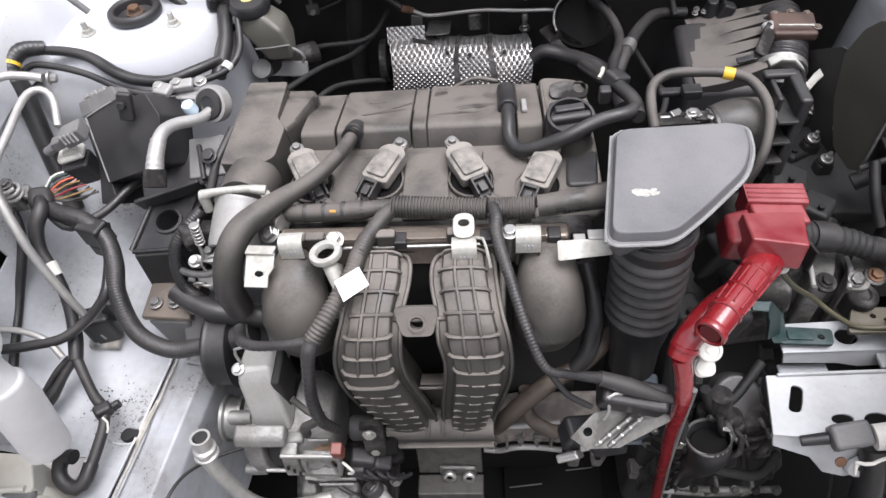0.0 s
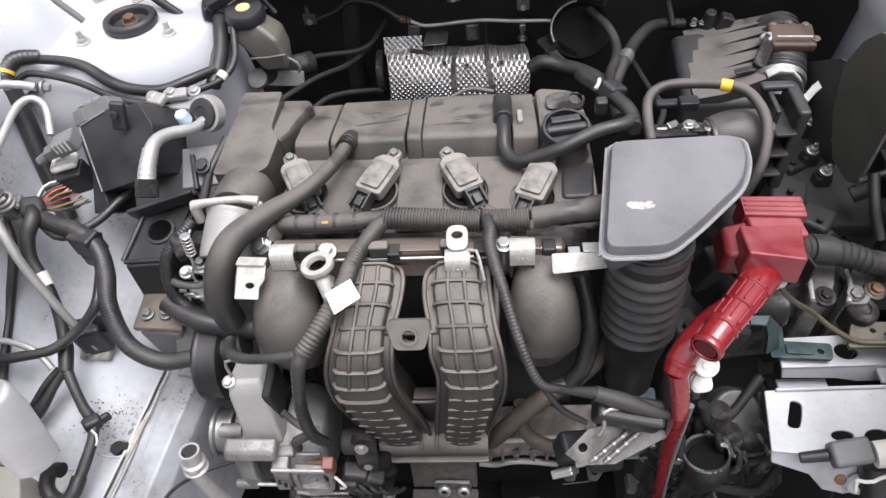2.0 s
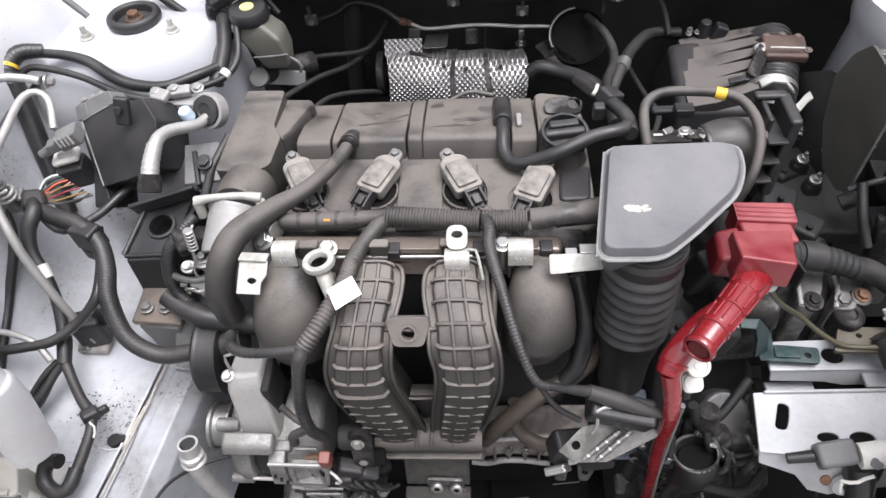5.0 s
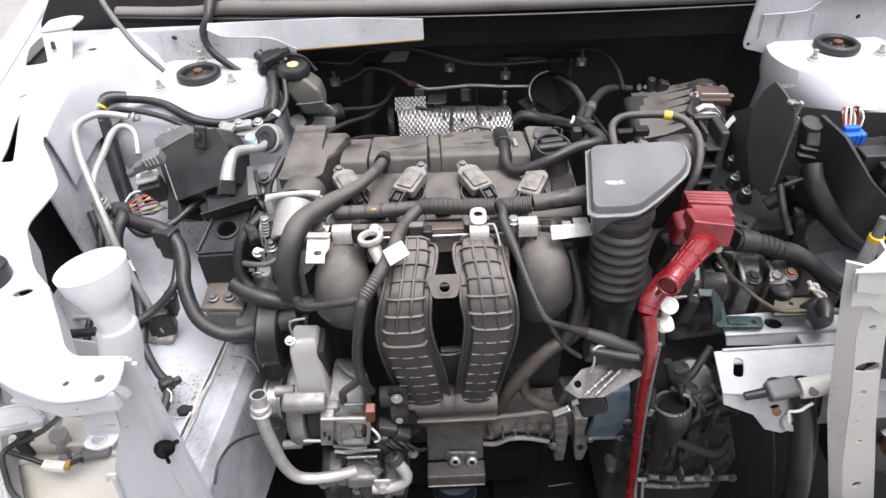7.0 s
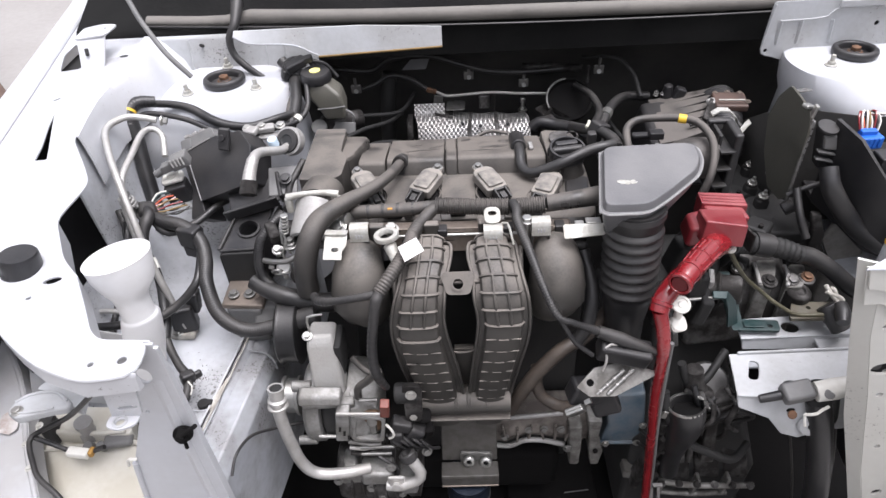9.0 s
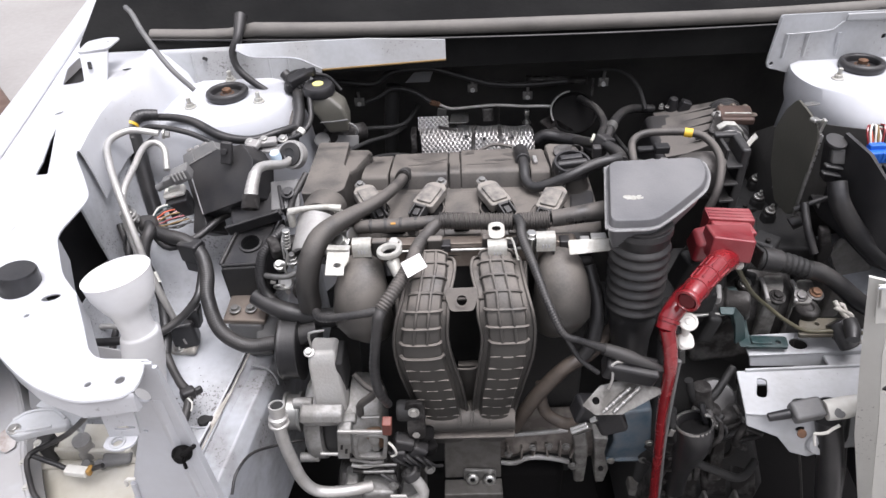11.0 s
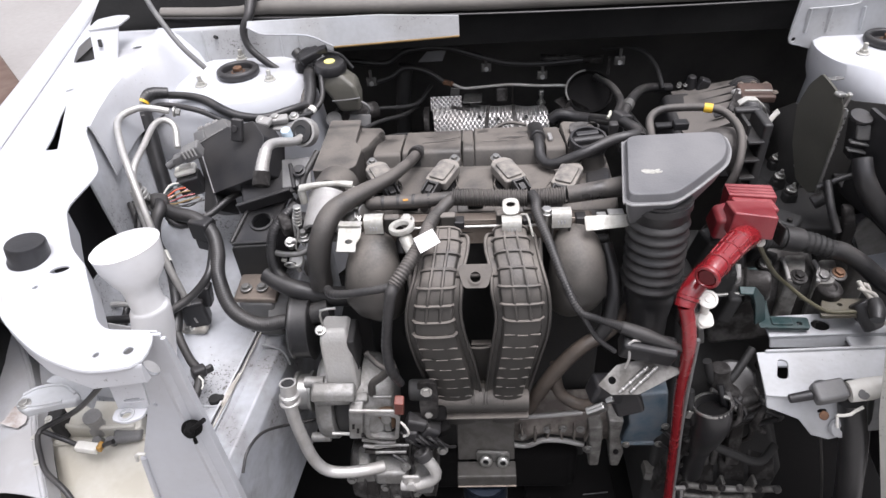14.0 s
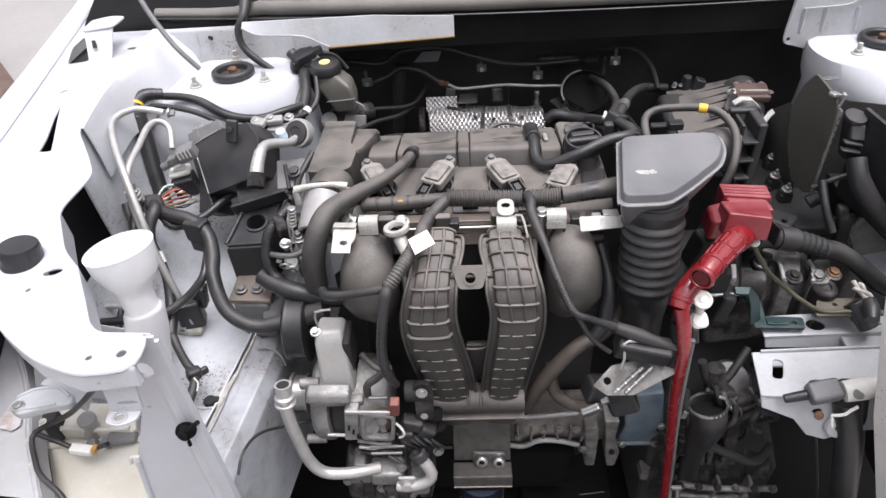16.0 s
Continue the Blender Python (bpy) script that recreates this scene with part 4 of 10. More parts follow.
for x in (-0.257, -0.187):
    part("post", rod((x, 0.473, 0.908), (x, 0.474, 0.930), 0.0055, 12), TAB, th)
part("fitting", joined(rod((-0.181, 0.461, 0.900), (-0.170, 0.452, 0.905), 0.010, 16), hexbolt((-0.186, 0.446, 0.897), (-0.2, -0.5, 0.8), 0.009, 0.010)), STEEL, th)


def coil(cx, cy, z, turn):
    c = thing("ignition_coil", (0, 0, 0), "dusty grey ignition coil with bolt and black connector", "ignition coil", "coils along the valve cover")
    part("well", lathe([(0.0265, -0.020), (0.0265, 0.0005), (0.0250, 0.0015), (0.0236, 0.0005), (0.0232, -0.008)], (0, -0.014, -0.004), (0, 0, 1), 24), COVER, c)
    # black disc paints the shadow round the coil inside the collar
    part("well_shade", rod((0, -0.014, -0.012), (0, -0.014, -0.0045), 0.0234, 22), VOID, c, "black disc painted as the shade in the plug well")
    part("body", prism(rounded([(-0.017, -0.026), (0.017, -0.026), (0.017, 0.020), (0.009, 0.028), (-0.009, 0.028), (-0.017, 0.020)], 0.004, 2), 0.0, 0.014, 0.002), COILM, c)
    part("pad", prism(rounded([(-0.012, -0.021), (0.012, -0.021), (0.012, 0.016), (-0.012, 0.016)], 0.003, 2), 0.013, 0.0175, 0.001), COILM, c)
    part("ear", prism(rounded([(-0.009, 0.022), (0.009, 0.022), (0.008, 0.042), (-0.008, 0.042)], 0.007), 0.002, 0.010, 0.001), COILM, c)
    part("bolt", hexbolt((0, 0.034, 0.010), (0, 0, 1), 0.0055, 0.006), DULL, c)
    k = part("connector", joined(box((0, -0.037, 0.003), (0.020, 0.024, 0.010), 0.002, (12, 0, 0)), box((-0.0085, -0.038, 0.011), (0.003, 0.022, 0.010), 0.001, (12, 0, 0)), box((0.0085, -0.038, 0.011), (0.003, 0.022, 0.010), 0.001, (12, 0, 0)),
              box((0, -0.029, 0.014), (0.020, 0.004, 0.004), 0.001, (12, 0, 0)), box((0, -0.041, 0.0115), (0.009, 0.012, 0.006), 0.001, (12, 0, 0))), RUBBER, c, "black plug")
    for w in (-0.006, 0.0, 0.006):
        part("wire", tube([(w, -0.047, 0.003), (w + 0.004, -0.058, 0.005), (w * 0.5 + 0.010, -0.074, 0.011)], 0.0022, 8), HOSE, k)
    part("sleeve", tube([(0.004, -0.056, 0.004), (0.012, -0.078, 0.010)], (0.0075, 0.006), 10), HOSE, k)
    c.matrix_basis = pose(cx, cy, z, 6, 0, turn)
    return c


coil(-0.154, 0.528, 0.903, 27)
coil(-0.062, 0.528, 0.903, -28)
coil(0.029, 0.526, 0.903, 27)
coil(0.114, 0.512, 0.900, -26)

# fuel rail and the brackets in front of it
fl = thing("fuel_rail", (-0.018, 0.435, 0.88), "stained metal fuel rail", "engine part")
part("rail", joined(box((-0.018, 0.434, 0.892), (0.31, 0.022, 0.022), 0.005, (0, 0, -1.2)), box((-0.018, 0.428, 0.9035), (0.26, 0.010, 0.003), 0.001, (0, 0, -1.2))), VARN, fl)
part("rail_plate", box((-0.018, 0.421, 0.882), (0.24, 0.004, 0.026), 0.001, (-14, 0, -1)), VARN, fl)
part("rail_edge", tube([(-0.135, 0.421, 0.896), (-0.02, 0.4195, 0.8965), (0.10, 0.418, 0.897)], 0.0022, 8), STEEL, fl)
for x in (-0.12, -0.04, 0.05, 0.12):
    part("injector", joined(rod((x, 0.432, 0.885), (x, 0.412, 0.86), 0.009, 14), box((x, 0.425, 0.90), (0.014, 0.016, 0.012), 0.002)), BLACK, fl)

# ---- intake manifold ----
PROFILE = [(0.425, 0.895), (0.400, 0.907), (0.372, 0.905), (0.336, 0.896), (0.312, 0.874), (0.302, 0.840), (0.299, 0.800), (0.304, 0.740), (0.312, 0.680), (0.318, 0.630), (0.320, 0.600)]
OL = [-0.091, -0.092, -0.094, -0.097, -0.1045, -0.111, -0.111, -0.104, -0.0935, -0.0885, -0.088]
GL = [-0.034, -0.0285, -0.0285, -0.035, -0.038, -0.04, -0.0355, -0.0255, -0.02, -0.0175, -0.017]
GR = [-0.0015, -0.0058, -0.0075, -0.002, -0.0015, 0.003, 0.0, -0.0065, -0.0115, -0.0135, -0.014]
OR = [0.057, 0.058, 0.06, 0.0642, 0.07, 0.0725, 0.07, 0.0605, 0.052, 0.048, 0.0475]
mani = thing("intake_manifold", (-0.02, 0.34, 0.6), "dusty black plastic intake manifold with ribbed runners", "intake manifold")


def outward(i):
    a, b = PROFILE[max(i - 1, 0)], PROFILE[min(i + 1, len(PROFILE) - 1)]
    t = Vector((b[0] - a[0], b[1] - a[1])).normalized()
    return Vector((t.y, -t.x))


def runner(EL, ER):
    """A domed runner between the flange edges EL and ER, with a grid of ribs that breaks into dashes lower down."""
    n = len(PROFILE)
    inset = [0.016, 0.010] + [0.0095] * (n - 2)
    L = [e + i for e, i in zip(EL, inset)]
    R = [e - i for e, i in zip(ER, inset)]

    def at(i, x, d):
        y, z = PROFILE[i]
        o = outward(i)
        return (x, y + o.x * d, z + o.y * d)

    secs = []
    for i in range(n):
        m, w, drop = (L[i] + R[i]) / 2, (R[i] - L[i]) / 2, (-0.010 if i == 0 else 0.0)
        secs.append([at(i, m + u * w, d + drop) for u, d in ((-1.0, -0.055), (-1.0, -0.014), (-0.985, -0.008), (-0.94, -0.0035), (-0.85, -0.001), (-0.5, 0.0015), (0.0, 0.0025), (0.5, 0.0015), (0.85, -0.001), (0.94, -0.0035), (0.985, -0.008), (1.0, -0.014), (1.0, -0.055))])
    rn = part("runner", loft(secs), MANI, mani)
    fl = []
    for i in range(n):
        dd = -0.016 if i == 0 else -0.012
        fl.append([at(i, EL[i], dd - 0.006), at(i, EL[i], dd), at(i, ER[i], dd), at(i, ER[i], dd - 0.006)])
    part("weld_flange", loft(fl), MANI, rn)
    rim = [at(i, EL[i] + 0.001, -0.011) for i in range(n - 1, 0, -1)] + [at(0, EL[0] + 0.006, -0.013), at(0, (EL[0] + ER[0]) / 2, -0.011), at(0, ER[0] - 0.006, -0.013)] + [at(i, ER[i] - 0.001, -0.011) for i in range(1, n)]
    part("rim", tube(rim, 0.0024, 8, 0.006), MANI, rn)
    for u in (-0.34, 0.34):
        pts = [at(i, (L[i] + R[i]) / 2 + u * (R[i] - L[i]) / 2, 0.0022) for i in range(1, 6)]
        part("long_rib", tube(pts, 0.0022, 6, 0.006), MANI, rn)
    C = curve_points([((L[i] + R[i]) / 2, y, z) for i, (y, z) in enumerate(PROFILE)], 0.0235)
    for k in range(1, len(C) - 1):
        c = C[k]
        i = min(range(n), key=lambda q: (PROFILE[q][0] - c.y) ** 2 + (PROFILE[q][1] - c.z) ** 2)
        o, w = outward(i), (R[i] - L[i]) / 2
        if c.z < 0.815:
            for u in (-0.64, 0.0, 0.64):
                up = 0.0016 - 0.002 * abs(u)
                part("dash_rib", box((c.x + w * u, c.y + o.x * up, c.z + o.y * up), (w * 0.52, 0.0025, 0.0015), 0.0006, (0, 0, 0), 1), MANI, rn)
            continue
        part("cross_rib", tube([(c.x + w * u, c.y + o.x * d, c.z + o.y * d) for u, d in ((-1.0, -0.006), (-0.9, -0.0008), (-0.5, 0.0020), (0.5, 0.0020), (0.9, -0.0008), (1.0, -0.006))], 0.0023, 6, 0.008), MANI, rn)


runner(OL, GL)
runner(GR, OR)
web = []
for i, z, d in ((7, 0.772, 0.018), (7, 0.74, 0.026), (8, 0.68, 0.030), (9, 0.63, 0.030), (10, 0.60, 0.030)):
    y = PROFILE[i][0] + d
    web.append([(GL[i] - 0.004, y, z), (GR[i] + 0.004, y, z), (GR[i] + 0.004, y + 0.02, z - 0.012), (GL[i] - 0.004, y + 0.02, z - 0.012)])
part("web", loft(web), MANI, mani)
part("ear_arch", tube([(-0.050, 0.341, 0.8775), (-0.042, 0.338, 0.883), (-0.034, 0.336, 0.885), (-0.005, 0.336, 0.885), (0.004, 0.338, 0.883), (0.012, 0.341, 0.8775)], 0.0026, 8), MANI, mani)


def bulb(cx, sgn, k_):
    """An outer runner; k_ narrows it."""
    secs = []
    for y, z, w, h in ((0.430, 0.885, 0.030, 0.020), (0.405, 0.893, 0.037, 0.030), (0.378, 0.885, 0.043, 0.036), (0.355, 0.862, 0.046, 0.040), (0.345, 0.830, 0.046, 0.042), (0.350, 0.805, 0.041, 0.041), (0.366, 0.785, 0.032, 0.035), (0.386, 0.770, 0.015, 0.02)):
        k = len(secs)
        a = (-0.35, -0.25, 0.2, 0.55, 0.95, 1.25, 1.5, 1.6)[k]
        n = Vector((0, -math.sin(a), math.cos(a)))
        c = Vector((cx + sgn * 0.012 * max(0, (k - 4)) / 3 * -1, y, z)) - n * h * 0.7
        secs.append([tuple(c + Vector((w * k_ * math.cos(t), 0, 0)) + n * h * math.sin(t) * (1 if math.sin(t) > 0 else 0.6)) for t in [2 * math.pi * i / 24 for i in range(24)]])
    b = part("outer_runner", loft(secs), MANI, mani)
    part("flange", tube([(cx - sgn * 0.047, 0.415, 0.875), (cx - sgn * 0.049, 0.37, 0.855), (cx - sgn * 0.050, 0.355, 0.82), (cx - sgn * 0.045, 0.37, 0.77)], 0.004, 8), MANI, b)


bulb(-0.156, -1, 0.87)
bulb(0.113, 1, 0.85)
part("plenum", loft([[(x, 0.330 + 0.024 * math.cos(a), 0.652 + 0.021 * math.sin(a)) for a in [2 * math.pi * k / 20 for k in range(20)]] for x in (-0.083, -0.080, 0.046, 0.049)]), MANI, mani)
for x in (-0.034, -0.030, -0.016, -0.012, 0.012):
    part("log_rib", lathe([(0.0235, 0), (0.0250, 0.0004), (0.0250, 0.0016), (0.0235, 0.002)], (x, 0.331, 0.652), (1, 0, 0), 20), MANI, mani)
part("lower_case", bevelled(loft([[(x, 0.330, 0.59), (x, 0.322, 0.615), (x, 0.330, 0.640), (x, 0.40, 0.65), (x, 0.41, 0.56), (x, 0.36, 0.565)] for x in (-0.07, 0.042)]), 0.006), BLACK, mani)
part("plenum_flange", box((-0.017, 0.312, 0.630), (0.132, 0.014, 0.004), 0.0015), MANI, mani)
part("web_edge", tube([(-0.037, 0.318, 0.775), (-0.030, 0.320, 0.768), (-0.010, 0.320, 0.768), (-0.001, 0.318, 0.775)], 0.0016, 6), MANI, mani)
# near-black panel paints the shade in the gap between the runners
part("gap_shade", box((-0.018, 0.43, 0.76), (0.16, 0.02, 0.26), 0.004), DARK, mani)
ear = plate(rounded([(-0.015, -0.016), (0.015, -0.016), (0.021, 0.004), (0.020, 0.014), (-0.020, 0.014), (-0.021, 0.004)], 0.006), [ring2(0, -0.002, 0.0066, 16)], 0.010, pose(-0.0205, 0.3325, 0.888, 46, 0, 0))
part("bolt_ear", ear, MANI, mani)
part("bush", lathe([(0.0092, 0), (0.0092, 0.0016), (0.0066, 0.0016), (0.0066, 0)], (-0.0205, 0.3305, 0.8870), (0, -0.72, 0.695), 20), MANI, mani)
for x in (-0.055, 0.02, 0.09, -0.13):
    part("stay", box((x, 0.425, 0.900), (0.022, 0.012, 0.03), 0.003), MANI, mani)


def clip_cap(x, y, z, name_label):
    b = thing("bracket", (x, y, z), name_label, "bracket", "pale zinc brackets along the fuel rail")
    prof_ = ((0.010, -0.003), (0.005, 0.001), (-0.003, 0.0018), (-0.008, -0.001), (-0.0105, -0.007), (-0.0115, -0.020))
    part("cap", thick(loft([[(x + d, y + a, z + c) for a, c in prof_] for d in (-0.0125, -0.011, 0.0, 0.011, 0.0125)], False, False), 0.0018), TAB, b)
    part("stamp", joined(*[box((x + d, y - 0.0112, z - 0.012), (0.0012, 0.0012, 0.006), 0.0003) for d in (-0.004, 0.0, 0.004)]), INK, b)
    part("leg", joined(box((x - 0.011, y - 0.008, z - 0.028), (0.003, 0.004, 0.030), 0.001), box((x + 0.011, y - 0.008, z - 0.028), (0.003, 0.004, 0.030), 0.001), box((x, y - 0.008, z - 0.022), (0.022, 0.003, 0.003), 0.001)), HOSE, b)
    return b


clip_cap(-0.152, 0.416, 0.922, "pale zinc clip bracket on black legs")
clip_cap(0.092, 0.410, 0.926, "pale zinc clip bracket on black legs")
b = clip_cap(0.028, 0.402, 0.922, "pale zinc bracket with round eye")
part("eye", plate(rounded([(-0.011, -0.014), (0.011, -0.014), (0.011, 0.014), (-0.011, 0.014)], 0.010), [ring2(0, 0.003, 0.006, 14, 0.004)], 0.003, pose(0.028, 0.418, 0.930, 14, 0, 0)), TAB, b)
part("wire_hook", tube([(0.040, 0.405, 0.925), (0.047, 0.402, 0.927), (0.050, 0.394, 0.922), (0.054, 0.380, 0.908)], 0.0016, 6), TAB, b)
b = thing("bracket", (-0.184, 0.384, 0.91), "pale zinc angle bracket with a dark slot", "bracket", "pale zinc brackets along the fuel rail")
part("face", plate([(-0.014, -0.018), (0.011, -0.018), (0.011, -0.006), (0.016, 0.002), (0.016, 0.018), (-0.014, 0.018)], [ring2(0.001, -0.004, 0.005, 12, 0.003)], 0.003, pose(-0.183, 0.384, 0.912, 30, 0, -4)), TAB, b)
part("leg", box((-0.180, 0.399, 0.895), (0.014, 0.004, 0.05), 0.001), STEEL, b)
part("fold", box((-0.181, 0.402, 0.9215), (0.030, 0.012, 0.003), 0.001, (-10, 0, -4)), TAB, b)
b = thing("bracket", (0.150, 0.390, 0.91), "long pale zinc bracket plate", "bracket", "pale zinc brackets along the fuel rail")
part("face", plate(rounded([(-0.030, -0.009), (0.024, -0.006), (0.030, 0.010), (-0.030, 0.011)], 0.003), [], 0.003, pose(0.150, 0.390, 0.918, 35, 0, 2)), TAB, b)
part("tongue", joined(box((0.160, 0.404, 0.924), (0.02, 0.012, 0.003), 0.001), box((0.142, 0.402, 0.922), (0.012, 0.01, 0.003), 0.001)), STEEL, b)
b = thing("lifting_eye", (-0.112, 0.402, 0.90), "pale zinc engine lifting eye", "lifting eye")
part("ring", lathe([(0.0170, 0), (0.0175, 0.003), (0.0165, 0.006), (0.0105, 0.006), (0.0095, 0.003), (0.0095, 0)], (-0.114, 0.400, 0.912), (-0.12, 0.10, 1), 28), TAB, b)
part("shank", tube([(-0.110, 0.392, 0.905), (-0.104, 0.378, 0.896), (-0.098, 0.366, 0.888)], (0.009, 0.006), 10), TAB, b)
part("bolt", hexbolt((-0.110, 0.424, 0.905), (0, -0.2, 1), 0.008, 0.010), STEEL, b)
b = thing("bolt", (0.074, 0.414, 0.90), "bright zinc stud bolt", "bolt")
part("stud", rod((0.074, 0.414, 0.885), (0.074, 0.414, 0.925), 0.006, 14), STEEL, b)
part("head", hexbolt((0.074, 0.414, 0.92), (0, 0, 1), 0.007, 0.007), STEEL, b)


# ---- hoses and harness ----
def hose(name, pts, r, material, label, category="hose", group="", **k):
    return solo(name, tube(pts, r, **k), material, label, category, group)


h = thing("breather_hose", (-0.16, 0.46, 0.9), "fat dusty black rubber coolant hose", "hose")
part("hose", tube([(-0.104, 0.592, 0.910), (-0.106, 0.562, 0.920), (-0.116, 0.524, 0.929), (-0.138, 0.486, 0.933), (-0.173, 0.462, 0.928), (-0.206, 0.433, 0.922), (-0.221, 0.408, 0.905), (-0.232, 0.396, 0.865), (-0.236, 0.400, 0.82)], (0.0080, 0.0082, 0.0084, 0.0092, 0.0122, 0.0148, 0.0158, 0.0160, 0.0160), 18), HOSE, h)
part("collar", rod((-0.103, 0.602, 0.904), (-0.105, 0.582, 0.914), 0.0115, 18), RUBBER, h)
part("clamp", lathe([(0.0112, 0), (0.0112, 0.006), (0.009, 0.006)], (-0.105, 0.574, 0.917), (-0.1, -0.93, 0.3), 18), CASE, h)
hose("pcv_hose", [(0.080, 0.618, 0.914), (0.080, 0.590, 0.917), (0.081, 0.562, 0.909), (0.096, 0.544, 0.909), (0.140, 0.541, 0.928), (0.178, 0.553, 0.939), (0.209, 0.560, 0.942), (0.222, 0.575, 0.936)], 0.0080, RUBBER, "dusty black rubber breather hose on the valve cover", seg=16)
solo("hose_socket", joined(rod((0.080, 0.660, 0.903), (0.080, 0.608, 0.916), 0.0120, 16), box((0.080, 0.650, 0.908), (0.022, 0.03, 0.010), 0.003, (-12, 0, 0))), RUBBER, "black elbow socket on the cover", "hose")
hose("vacuum_hose", [(0.222, 0.56, 0.936), (0.224, 0.585, 0.932), (0.220, 0.605, 0.930), (0.207, 0.640, 0.922), (0.20, 0.68, 0.90), (0.19, 0.76, 0.86)], 0.0085, RUBBER, "black vacuum hose behind the resonator", seg=14)
hz = thing("wiring_harness", (0.0, 0.45, 0.9), "dusty grey corrugated wiring harness along the engine", "wiring harness")
part("taped_end", tube([(-0.162, 0.462, 0.908), (-0.154, 0.459, 0.912), (-0.101, 0.457, 0.914), (-0.048, 0.457, 0.919)], (0.0095, 0.010, 0.0098, 0.008), 14), HOSE, hz)
part("yellow_mark", box((-0.112, 0.4515, 0.9212), (0.007, 0.003, 0.002), 0.0005, (30, 0, 0)), mat("orange_mark", (0.45, 0.22, 0.04), 0.6, 0, 0.3), hz)
part("conduit", tube([(-0.048, 0.456, 0.920), (0.003, 0.451, 0.920), (0.052, 0.446, 0.921)], 0.0116, 16, rib=0.0016, pitch=0.0034), HOSE, hz)
part("conduit", tube([(0.056, 0.446, 0.921), (0.080, 0.444, 0.923), (0.101, 0.443, 0.925)], 0.0118, 16, rib=0.0014, pitch=0.0034), HOSE, hz)
part("conduit", tube([(0.104, 0.443, 0.926), (0.125, 0.444, 0.928), (0.175, 0.449, 0.932)], (0.0115, 0.0122, 0.0138), 16), HOSE, hz)
for k in range(5):
    part("tape_turn", lathe([(0.0098, 0), (0.0106, 0.0006), (0.0106, 0.004), (0.0098, 0.005)], (-0.146 + 0.021 * k, 0.4585 - 0.0003 * k, 0.9125 + 0.0008 * k), (1, -0.02 * (k % 3), 0.03), 14), RUBBER, hz)
part("branch", tube([(-0.029, 0.454, 0.922), (-0.050, 0.452, 0.919), (-0.066, 0.435, 0.912), (-0.076, 0.416, 0.912)], 0.0088, 14), HOSE, hz)
part("branch_conduit", tube([(-0.074, 0.420, 0.912), (-0.079, 0.395, 0.917), (-0.083, 0.369, 0.920), (-0.104, 0.327, 0.910), (-0.120, 0.307, 0.897)], 0.0086, 14, rib=0.0013, pitch=0.0042), HOSE, hz)
part("taped_drop", tube([(-0.119, 0.308, 0.898), (-0.124, 0.298, 0.888), (-0.131, 0.288, 0.85), (-0.136, 0.284, 0.81), (-0.134, 0.280, 0.775), (-0.125, 0.285, 0.74)], (0.008, 0.0066, 0.0066, 0.0070, 0.0066, 0.0055), 12, rib=0.0003, pitch=0.009), RUBBER, hz)
part("side_branch", tube([(-0.121, 0.307, 0.897), (-0.150, 0.308, 0.890), (-0.183, 0.314, 0.880), (-0.203, 0.328, 0.868), (-0.214, 0.350, 0.855)], (0.0055, 0.0050, 0.0052, 0.0060, 0.006), 12, rib=0.0003, pitch=0.007), RUBBER, hz)
part("injector_wire", tube([(0.058, 0.444, 0.928), (0.061, 0.425, 0.930), (0.061, 0.405, 0.926), (0.073, 0.360, 0.912), (0.087, 0.317, 0.888), (0.103, 0.292, 0.862), (0.125, 0.292, 0.848), (0.159, 0.300, 0.823)], (0.0068, 0.0066, 0.0058, 0.0055, 0.0050, 0.0046, 0.0042, 0.0062), 12, rib=0.0004, pitch=0.0035), RUBBER, hz)
part("injector_wire", tube([(0.158, 0.300, 0.823), (0.185, 0.297, 0.812), (0.227, 0.290, 0.795), (0.245, 0.30, 0.775)], (0.008, 0.0095, 0.006, 0.004), 12), RUBBER, hz)
part("thin_wire", tube([(0.106, 0.290, 0.858), (0.125, 0.282, 0.825), (0.150, 0.280, 0.80)], 0.0032, 8), RUBBER, hz)
tg = thing("paper_tag", (-0.08, 0.353, 0.93), "small white paper tag tied to the harness", "tag")
part("sheet", plate([(-0.015, -0.010), (0.014, -0.011), (0.016, 0.009), (-0.011, 0.011)], [], 0.0008, pose(-0.079, 0.347, 0.934, 28, -8, 36), 0), PAPER, tg)
for k in range(9):
    m = pose(-0.079, 0.347, 0.9342, 28, -8, 36) @ pose(-0.011 + 0.0035 * (k % 5) + 0.001 * (k // 5), 0.003 - 0.008 * (k // 5) + 0.0015 * (k % 2), 0.0003, 0, 0, 35 - 23 * (k % 4))
    ink = box((0, 0, 0), (0.0009, 0.0055, 0.0003), 0)
    bmesh.ops.transform(ink, matrix=m, verts=ink.verts)
    part("mark", ink, INK, tg)

# ---- resonator, bellows, red terminal ----
rs = thing("air_resonator", (0.235, 0.42, 0.90), "dark grey plastic air resonator box with cut-off corner", "air box")
outl = [(0.157, 0.352), (0.214, 0.352), (0.247, 0.380), (0.295, 0.427), (0.309, 0.460), (0.311, 0.490), (0.298, 0.496), (0.190, 0.494), (0.180, 0.486)]
ro = rounded(outl, 0.010)
part("shell", bevelled(loft([[(0.205 + (x - 0.205) * k, 0.425 + (y - 0.425) * k, z) for x, y in ro] for k, z in ((0.50, 0.885), (0.62, 0.915), (0.90, 0.952), (0.985, 0.970))]), 0.002, 2, 60), LIDM, rs)
part("rim", prism(rounded([(0.237 + (x - 0.237) * 1.025, 0.418 + (y - 0.418) * 1.025) for x, y in outl], 0.014), 0.9700, 0.9755, 0.0024, None, 3), LIDM, rs)
